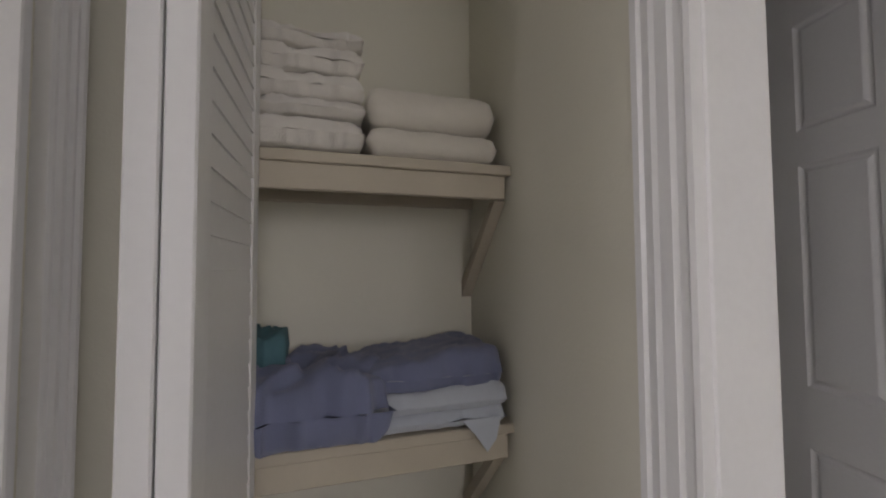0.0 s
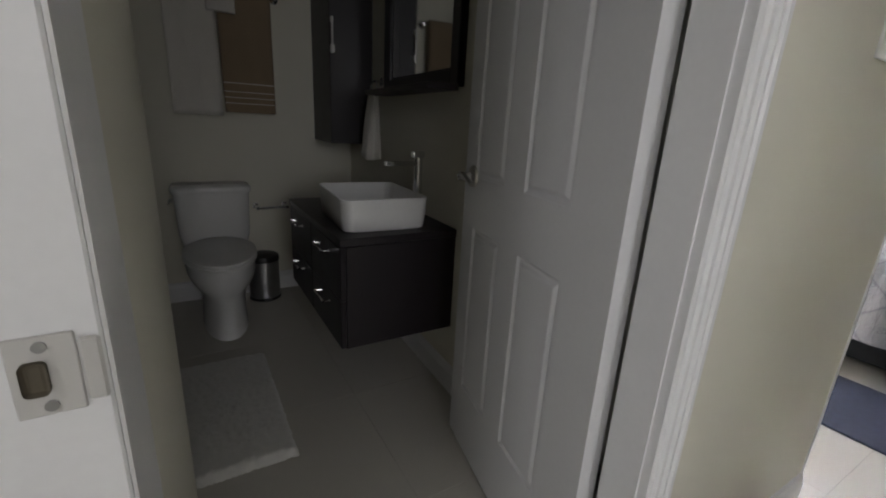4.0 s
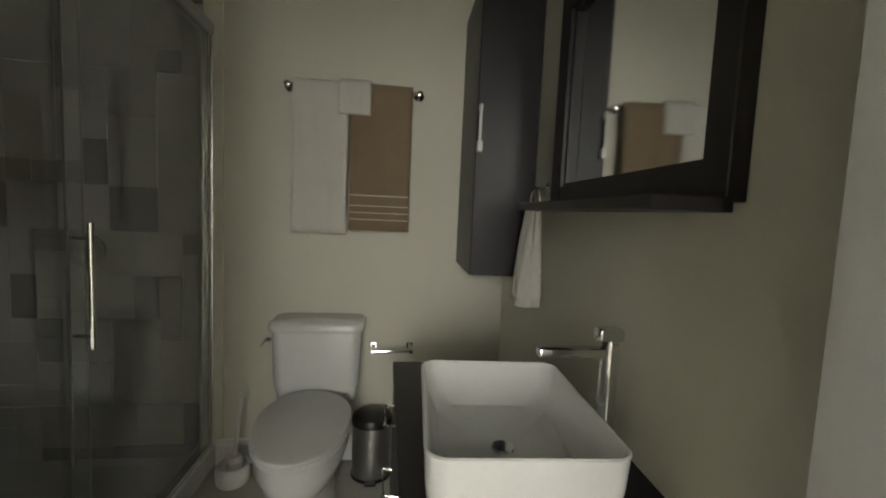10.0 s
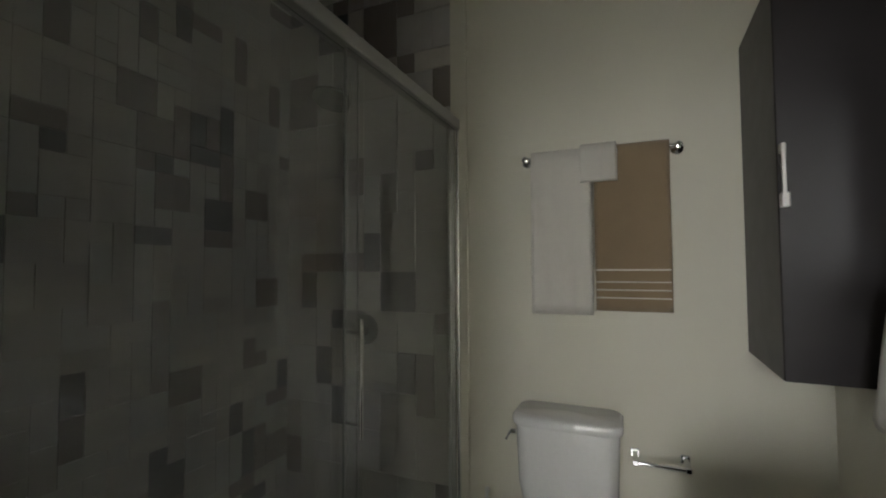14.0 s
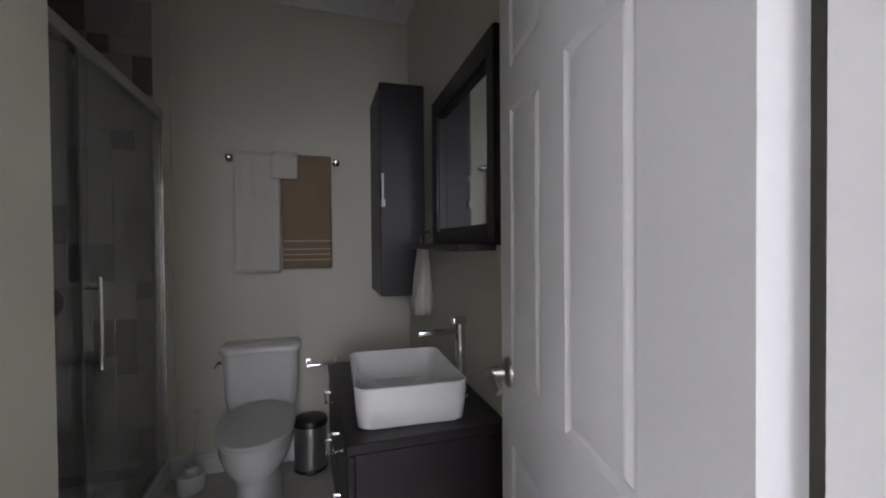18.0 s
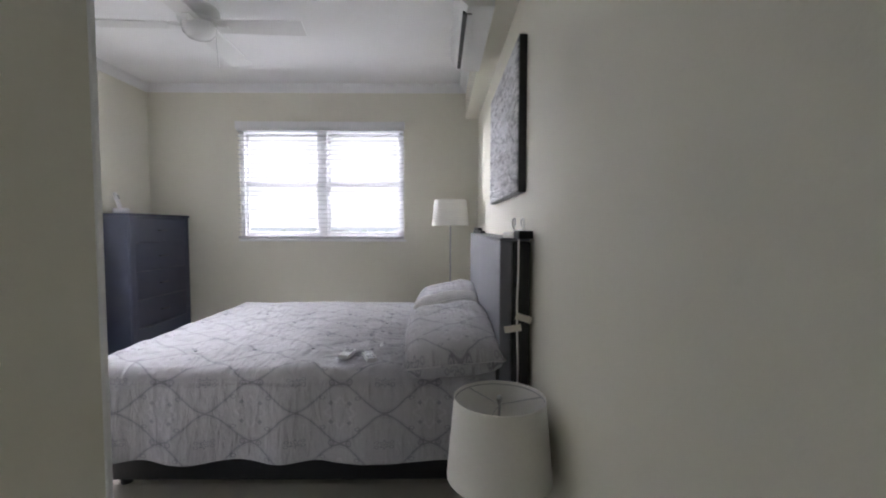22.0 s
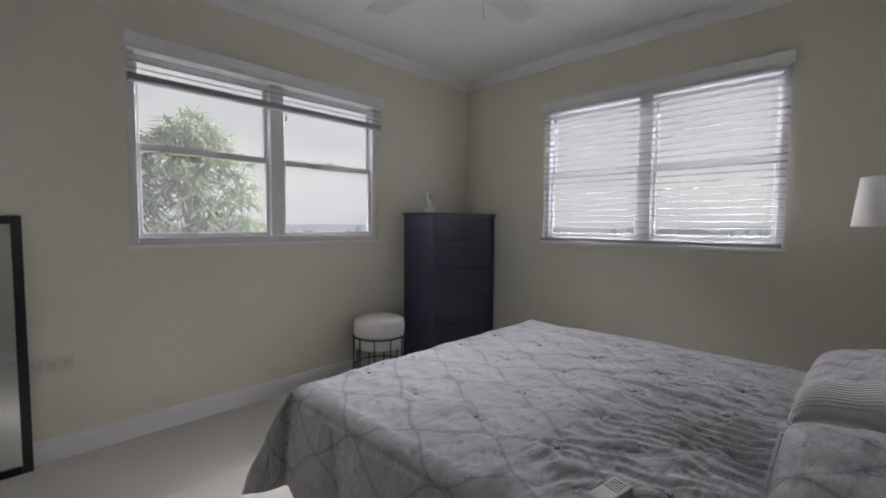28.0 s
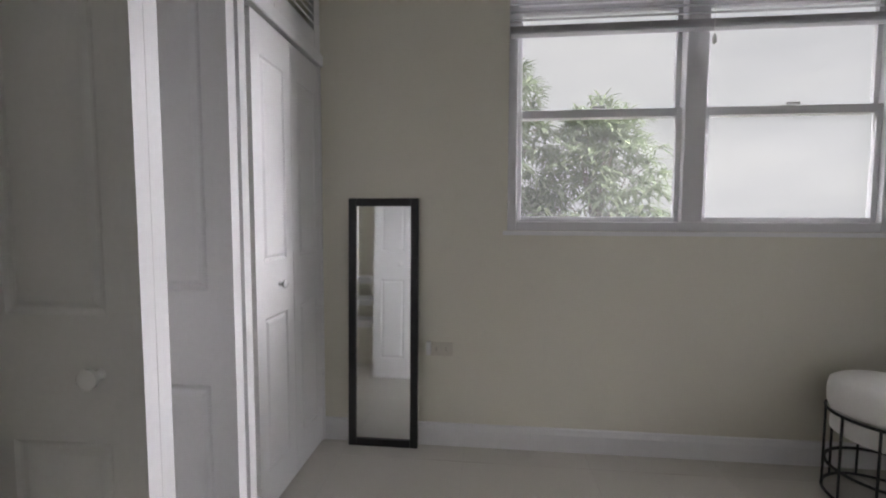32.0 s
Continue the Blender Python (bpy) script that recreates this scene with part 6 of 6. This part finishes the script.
# mixed tiles on the shower walls
TILES = [material("shower_tile_" + c, rgb, 0.3, vary=0.12, scale=9, bump=0.1, bump_scale=40) for c, rgb in (("taupe", (0.48, 0.45, 0.41)), ("grey", (0.51, 0.50, 0.48)), ("sand", (0.56, 0.53, 0.48)), ("charcoal", (0.125, 0.122, 0.135)), ("brown", (0.26, 0.235, 0.21)))]
rnd = random.Random(21)


def cells_of(w, h, m, sizes=((1, 1), (1, 2), (2, 2), (1, 3), (2, 3), (2, 4), (1, 2), (2, 2), (2, 3))):
    """Random ashlar on a grid of modules."""
    nx_, nz = int(w / m + 0.5), int(h / m + 0.5)
    used = [[False] * nz for _ in range(nx_)]
    out = []
    for i in range(nx_):
        for j in range(nz):
            if used[i][j]:
                continue
            a, b = rnd.choice(sizes)
            while a > 1 and (i + a > nx_ or used[i + a - 1][j]):
                a -= 1
            b = min(b, nz - j)
            ok = 1
            while ok < b and not any(used[i + k][j + ok] for k in range(a)):
                ok += 1
            for p in range(a):
                for q in range(ok):
                    used[i + p][j + q] = True
            out.append((i * m, j * m, a * m, ok * m))
    return out


shower_wall = bpy.data.objects["wall_shower"]
WM = 0.0965
meshes = {}
for x, z, w, h in cells_of(GX - 0.02 - SHW, H, WM):
    c = rnd.choices(range(5), (6, 6, 5, 2, 2) if w * h > 0.03 else (4, 4, 3, 4, 3))[0]
    key = (round(w, 3), round(h, 3), c)
    if key not in meshes:
        o = part("tile", cube(0.0015, -0.0095, 0.0015, w - 0.0015, 0, min(h, 2.67) - 0.0015, 0.0012), TILES[c], shower_wall)
        meshes[key] = o.data
    else:
        o = new("tile", meshes[key])
        o.parent = shower_wall
    o.location = (SHW + x, BY, z)
bms = [bmesh.new() for _ in range(5)]
for y, z, w, h in cells_of(BY - 0.96, H, 0.072, ((1, 1), (1, 2), (2, 2), (1, 3), (2, 1))):
    c = rnd.choices(range(5), (6, 6, 5, 1.4, 2))[0]
    if z + h < H:
        box(bms[c], SHW, 0.952 + y + 0.0015, z + 0.0015, SHW + 0.0095, min(0.952 + y + w, BY - 0.011) - 0.0015, z + h - 0.0015)
for c in range(5):
    tagged(part("west_wall_tiles", bms[c], TILES[c], shower_wall), kind="stuff")
# vertical tile edge of the shower at the beige wall
tagged(part("trim_shower_edge", cube(GX - 0.02, BY - 0.012, 0.12, GX + 0.06, BY - 0.0005, H - 0.08, 0.002), WALL), "painted wall edge beside the shower glass", "trim", kind="structure")

# ---- linen closet ----
SHELF_Z = (1.474, 0.965, 0.445)
for z in SHELF_Z:
    sh_ = thing("shelf", pose(0, 0, 0), "raw wood linen closet shelf with a front batten and brackets", "shelf", group="linen closet shelves")
    part("board", cube(-0.984, 0.648, z - 0.020, LX - 0.001, 0.868, z, 0.002), WOODSHELF, sh_)
    part("batten", cube(-0.984, 0.654, z - 0.068, LX - 0.012, 0.6715, z - 0.0205, 0.002), WOODSHELF, sh_)
    part("cleat", cube(-0.984, 0.850, z - 0.060, LX - 0.001, 0.868, z - 0.0205, 0.002), WOODSHELF, sh_)
    bm = bmesh.new()
    vs = [bm.verts.new((x, y, zz)) for x in (LX - 0.026, LX - 0.001) for y, zz in ((0.675, z - 0.069), (0.70, z - 0.069), (0.868, z - 0.235), (0.868, z - 0.275))]
    for f in ((0, 1, 2, 3), (7, 6, 5, 4), (0, 4, 5, 1), (1, 5, 6, 2), (2, 6, 7, 3), (3, 7, 4, 0)):
        bm.faces.new([vs[i] for i in f])
    part("bracket", bm, WOODSHELF, sh_)


def folded(name, x0, x1, y0, y1, z, layers, label, category="linen", group="folded linen", rumple=0.006, seed=0, crease=0.0, rise=0.0):
    """A pile of folded cloth; layers: (thickness, material, setback)."""
    d = thing(name, pose(0, 0, 0), label, category, group=group)
    zz = z + 0.001
    for k, (t, mat_, back) in enumerate(layers):
        bm = bmesh.new()
        nu, nv = (26, 16) if crease == 0 else (56, 34)
        grid = {}
        for i in range(nu + 1):
            for j in range(nv + 1):
                a, b = 2 * i / nu - 1, 2 * j / nv - 1
                for s in (0, 1):
                    e = max(0, 1 - abs(a) ** 9) * max(0, 1 - abs(b) ** 7)
                    hh = t * (0.5 + (s - 0.5) * max(0.0, e) ** 0.35)
                    nn = noise.noise(Vector((a * 2.4 + seed, b * 2 + k, 0.3))) * rumple + noise.noise(Vector((a * 7 + seed, b * 6 + k, 0.7))) * rumple * 0.6
                    fold = 0.0
                    if crease:
                        q = Vector((a * 1.9 + 0.9 * b + seed, b * 2.2 - 0.7 * a + 1.7 * k, s * 0.4))
                        q += 0.35 * Vector((noise.noise(q * 1.3), noise.noise(q * 1.3 + Vector((5, 2, 0))), 0))
                        fold = crease * (0.32 - abs(noise.noise(q))) + 0.16 * crease * (0.3 - abs(noise.noise(q * 2.2)))
                    front = max(0.0, -b) ** 3
                    grid[i, j, s] = bm.verts.new((x0 + (x1 - x0) * (a + 1) / 2 + nn * 0.6 + 0.5 * fold, y0 + back + (y1 - y0 - back) * (b + 1) / 2 + nn * 0.8 - fold * front, zz + hh + nn * (max(0.0, e) ** 0.5 if s else 0.0) + (fold + rise * (a + 1) / 2) * (max(0.0, e) ** 0.35 if s else 0.0)))
        for i in range(nu):
            for j in range(nv):
                for s in (0, 1):
                    bm.faces.new((grid[i, j, s], grid[i + 1, j, s], grid[i + 1, j + 1, s], grid[i, j + 1, s])).smooth = True
        bmesh.ops.remove_doubles(bm, verts=bm.verts, dist=0.00001)
        part("fold", bm, mat_, d)
        zz += t * 0.97
    return d


folded("folded_towels", -0.735, -0.468, 0.655, 0.866, SHELF_Z[0], ((0.062, TOWELC, 0), (0.085, TOWELC, 0.012)), "two folded cream towels on the top shelf", "towels", seed=1)
folded("folded_linen", -0.98, -0.742, 0.640, 0.866, SHELF_Z[0], ((0.060, TOWELW, 0.0), (0.034, TOWELW, 0.004), (0.05, TOWELW, 0.006), (0.05, TOWELW, 0.01), (0.036, TOWELW, 0.015)), "stack of folded white sheets on the top shelf", "linen", rumple=0.010, seed=3, crease=0.018)
folded("folded_sheets", -0.735, -0.466, 0.640, 0.866, SHELF_Z[1], ((0.034, SHEETLIGHT, 0.01), (0.038, SHEETLIGHT, 0), (0.060, SHEETBLUE, 0.006)), "folded pale and blue sheets on the middle shelf", "linen", rumple=0.008, seed=5, crease=0.016, rise=0.022)
folded("crumpled_sheet", -0.965, -0.700, 0.612, 0.866, SHELF_Z[1] - 0.0, ((0.125, SHEETBLUE, 0.0),), "crumpled blue sheet hanging over the middle shelf", "linen", rumple=0.012, seed=8, crease=0.050)
folded("folded_cloth", -0.98, -0.872, 0.68, 0.85, SHELF_Z[1] + 0.118, ((0.07, material("teal_cotton", (0.07, 0.16, 0.19), 0.9, bump=0.4, bump_scale=300), 0),), "small teal cloth on the blue sheet", "linen", rumple=0.012, seed=9)
# corner of the pale sheet that hangs over the batten
bm = bmesh.new()
vs = [bm.verts.new(p) for p in ((-0.560, 0.638, 0.985), (-0.480, 0.638, 0.985), (-0.492, 0.634, 0.945), (-0.512, 0.631, 0.925), (-0.535, 0.634, 0.958))]
bm.faces.new(vs)
hc = thing("sheet_corner", pose(0, 0, 0), "loose corner of a pale sheet over the shelf edge", "linen")
o = part("cloth", bm, SHEETLIGHT, hc)
md = o.modifiers.new("thick", "SOLIDIFY")
md.thickness = 0.004
folded("folded_towels", -0.838, -0.458, 0.642, 0.866, SHELF_Z[2], ((0.046, TOWELG, 0.0), (0.068, TOWELC, 0.004), (0.140, TOWELG, 0.006)), "folded grey and cream bath towels on the lowest shelf", "towels", rumple=0.008, seed=12)
folded("folded_towels", -0.98, -0.848, 0.665, 0.866, SHELF_Z[2], ((0.045, TOWELW, 0), (0.05, TOWELW, 0.01)), "folded white towels on the lowest shelf", "towels", rumple=0.010, seed=14)

# ---- outside ----
GROUNDM = material("dry_grass_ground", (0.09, 0.10, 0.05), 0.95, vary=0.3, scale=0.05)
tagged(part("ground", cube(-400, -400, -3.7, 400, 400, -3.5), GROUNDM), "far ground with dry grass seen from the upper window", "ground", kind="structure")
# distance haze imitated by a pale blue-grey emission on the hills
HILL = material("far_hills_haze_glow", (0.30, 0.32, 0.34), 1.0, vary=0.12, scale=0.02)
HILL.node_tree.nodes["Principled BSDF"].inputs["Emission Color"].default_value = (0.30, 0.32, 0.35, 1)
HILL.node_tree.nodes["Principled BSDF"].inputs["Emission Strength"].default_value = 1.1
BARK = material("grey_brown_bark", (0.12, 0.10, 0.08), 0.9, vary=0.2, scale=8, bump=0.8, bump_scale=30)
ROOFM = material("grey_metal_roof", (0.30, 0.31, 0.32), 0.6, vary=0.1, scale=0.6)
HOUSEM = material("pale_house_wall", (0.55, 0.54, 0.50), 0.8, vary=0.08, scale=0.5)


def ridge(name, dist, a0, a1, h, seed, mat):
    """A far low ridge round part of the horizon."""
    bm = bmesh.new()
    lo, hi = [], []
    n = 90
    for k in range(n + 1):
        a = radians(a0 + (a1 - a0) * k / n)
        p = Vector((3 + dist * math.sin(a), dist * math.cos(a), 0))
        z = -3.4 + h * (0.55 + 0.45 * noise.noise(Vector((k * 0.13, seed, 0)))) + 0.5 * h * 0.12 * noise.noise(Vector((k * 0.9, seed, 4)))
        lo.append(bm.verts.new((p.x, p.y, -3.6)))
        hi.append(bm.verts.new((p.x, p.y, z)))
        hi[-1].co.z = z
    back = []
    for k in range(n + 1):
        v = hi[k].co.copy()
        v.x, v.y = 3 + (v.x - 3) * 1.3, v.y * 1.3
        v.z = -3.5
        back.append(bm.verts.new(v))
    for k in range(n):
        bm.faces.new((lo[k], lo[k + 1], hi[k + 1], hi[k]))
        bm.faces.new((hi[k], hi[k + 1], back[k + 1], back[k]))
    return tagged(part(name, bm, mat), "low hills on the horizon, with haze put in as pale glow", "hills", kind="structure")


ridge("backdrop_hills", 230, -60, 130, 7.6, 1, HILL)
# emission pales the far trees in place of air haze
TREEL = material("tree_line_haze_glow", (0.20, 0.23, 0.20), 1.0, vary=0.3, scale=0.4)
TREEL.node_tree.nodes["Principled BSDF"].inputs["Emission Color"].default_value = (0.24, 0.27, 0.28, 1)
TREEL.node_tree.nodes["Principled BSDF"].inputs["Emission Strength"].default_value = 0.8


def tree_line(name, dist, a0, a1, count, seed, z0=-3.5, h=(2.2, 4.2)):
    """Clumps of far trees, many small leaves' masses joined."""
    r = random.Random(seed)
    bm = bmesh.new()
    for k in range(count):
        a = radians(r.uniform(a0, a1))
        d = dist * r.uniform(0.85, 1.2)
        c = Vector((3 + d * math.sin(a), d * math.cos(a), z0 + r.uniform(*h) * 0.7))
        for q in range(7):
            o = c + Vector((r.gauss(0, 1.2), r.gauss(0, 1.2), r.gauss(0, 0.45)))
            s = r.uniform(0.5, 1.1)
            g = bmesh.ops.create_icosphere(bm, subdivisions=1, radius=s)
            for v in g["verts"]:
                v.co = o + v.co * r.uniform(0.75, 1.2)
    return tagged(part(name, bm, TREEL), "far line of green trees below the horizon, paled by a haze glow", "trees", kind="stuff")


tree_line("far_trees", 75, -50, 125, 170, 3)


def house(m, w, d, h, label):
    ob = thing("house", m, label, "house", group="houses in the distance")
    part("wall", cube(-w / 2, -d / 2, 0, w / 2, d / 2, h), HOUSEM, ob)
    bm = bmesh.new()
    v = [bm.verts.new(p) for p in ((-w / 2 - .4, -d / 2 - .4, h), (w / 2 + .4, -d / 2 - .4, h), (w / 2 + .4, d / 2 + .4, h), (-w / 2 - .4, d / 2 + .4, h), (-w / 4, 0, h + 1.4), (w / 4, 0, h + 1.4))]
    for f in ((0, 1, 5, 4), (1, 2, 5), (2, 3, 4, 5), (3, 0, 4), (3, 2, 1, 0)):
        bm.faces.new([v[i] for i in f])
    part("roof", bm, ROOFM, ob)
    for x in (-w / 4, w / 4):
        wn_ = part("window", cube(x - .5, -d / 2 - .03, h * .4, x + .5, -d / 2 - .001, h * .75), GREYPLASTIC, ob)
    return ob


house(pose(40, -2.5, -3.5, 0, 0, 78), 9, 7, 3.4, "pale house with a hipped grey roof in the distance")
house(pose(52, 13, -3.5, 0, 0, 95), 8, 7, 3.0, "pale house with a hipped grey roof in the distance")


def mango(m, crown_r, crown_c, n_cl, seed, label):
    """A mango tree: trunk, limbs and drooping tufts of long leaves."""
    r = random.Random(seed)
    t = thing("mango_tree", m, label, "tree")
    bm = bmesh.new()
    tube(bm, [(0, 0, 0), (0.1, 0, 1.6), (0, 0.1, 3.0), (0.1, 0, crown_c[2])], 0.16, 12)
    part("trunk", bm, BARK, t)
    bm = bmesh.new()
    lb = bmesh.new()
    cc = Vector(crown_c)
    for k in range(n_cl):
        while True:
            q = Vector((r.uniform(-1, 1), r.uniform(-1, 1), r.uniform(-1, 1)))
            if 0.25 < q.length < 1:
                break
        q = q.normalized() * (q.length ** 0.5)
        slim = 1 - 0.42 * max(0.0, q.z)
        c = cc + Vector((q.x * crown_r[0] * slim, q.y * crown_r[1] * slim, q.z * crown_r[2]))
        c += Vector((r.gauss(0, 0.08), r.gauss(0, 0.08), r.gauss(0, 0.06)))
        if k % 8 == 0:
            tube(lb, [cc + (c - cc) * 0.25 + Vector((0, 0, -0.3)), cc + (c - cc) * 0.65, c], 0.007, 5)
        out = (c - cc).normalized()
        for l in range(r.randint(13, 19)):
            a = r.uniform(0, 2 * math.pi)
            d = (out * 0.55 + Vector((math.cos(a), math.sin(a), r.uniform(-0.5, 0.55)))).normalized()
            ln, wd = r.uniform(0.17, 0.31), r.uniform(0.012, 0.019)
            side = d.cross(Vector((0, 0, 1))).normalized()
            drop = r.uniform(0.25, 0.75)
            pts = [c, c + d * ln * 0.4 + Vector((0, 0, -0.03 * drop)), c + d * ln * 0.75 + Vector((0, 0, -0.10 * drop)), c + d * ln + Vector((0, 0, -0.20 * drop))]
            ws = (0.15, 1.0, 0.8, 0.0)
            up = side.cross(d) * 0.3 * wd
            prev = None
            for p, w in zip(pts, ws):
                cur = (bm.verts.new(p - side * wd * w + up * w), bm.verts.new(p), bm.verts.new(p + side * wd * w + up * w))
                if prev:
                    bm.faces.new((prev[0], prev[1], cur[1], cur[0]))
                    bm.faces.new((prev[1], prev[2], cur[2], cur[1]))
                prev = cur
    tagged(part("crown", bm, LEAFV, t), kind="stuff")
    part("limbs", lb, BARK, t)
    return t


LEAFV = material("mango_leaves", (0.085, 0.135, 0.045), 0.8, vary=0.3, scale=2.0, spec=0.04)
nt = LEAFV.node_tree
geo = nt.nodes.new("ShaderNodeNewGeometry")
rmp = nt.nodes.new("ShaderNodeValToRGB")
rmp.color_ramp.elements[0].color = (0.105, 0.130, 0.082, 1)
rmp.color_ramp.elements[1].color = (0.205, 0.240, 0.150, 1)
nt.links.new(geo.outputs["Random Per Island"], rmp.inputs[0])
nt.links.new(rmp.outputs[0], nt.nodes["Principled BSDF"].inputs["Base Color"])
trl = nt.nodes.new("ShaderNodeBsdfTranslucent")
mxs = nt.nodes.new("ShaderNodeMixShader")
mxs.inputs[0].default_value = 0.45
nt.links.new(rmp.outputs[0], trl.inputs[0])
nt.links.new(nt.nodes["Principled BSDF"].outputs[0], mxs.inputs[1])
nt.links.new(trl.outputs[0], mxs.inputs[2])
nt.links.new(mxs.outputs[0], nt.nodes["Material Output"].inputs[0])
mango(pose(3.57, 6.4, -3.5), (0.88, 0.85, 1.42), (0, 0, 4.78), 560, 5, "leafy mango tree with drooping leaves outside the window")
mango(pose(2.15, 6.7, -3.5), (0.86, 0.8, 1.35), (0, 0, 5.75), 380, 6, "taller mango tree with drooping leaves beyond the window")

# overcast sky behind everything
CLOUD = bpy.data.materials.new("overcast_cloud")
CLOUD.use_nodes = True
nt = CLOUD.node_tree
nt.nodes.remove(nt.nodes["Principled BSDF"])
em = nt.nodes.new("ShaderNodeEmission")
tcn = nt.nodes.new("ShaderNodeTexCoord")
mp = nt.nodes.new("ShaderNodeMapping")
mp.inputs["Scale"].default_value = (0.006, 0.006, 0.022)
nz = nt.nodes.new("ShaderNodeTexNoise")
nz.inputs["Scale"].default_value, nz.inputs["Detail"].default_value = 1.0, 6
rp = nt.nodes.new("ShaderNodeValToRGB")
rp.color_ramp.elements[0].position, rp.color_ramp.elements[0].color = 0.35, (0.66, 0.67, 0.69, 1)
rp.color_ramp.elements[1].position, rp.color_ramp.elements[1].color = 0.65, (0.82, 0.82, 0.82, 1)
nt.links.new(tcn.outputs["Object"], mp.inputs[0])
nt.links.new(mp.outputs[0], nz.inputs["Vector"])
nt.links.new(nz.outputs[0], rp.inputs[0])
nt.links.new(rp.outputs[0], em.inputs[0])
nt.links.new(em.outputs[0], nt.nodes["Material Output"].inputs[0])
bm = bmesh.new()
lathe(bm, ((320, -6), (320, 60), (300, 150), (250, 230)), 48)
tagged(part("backdrop_sky", bm, CLOUD), "pale grey overcast sky", "sky", kind="structure")
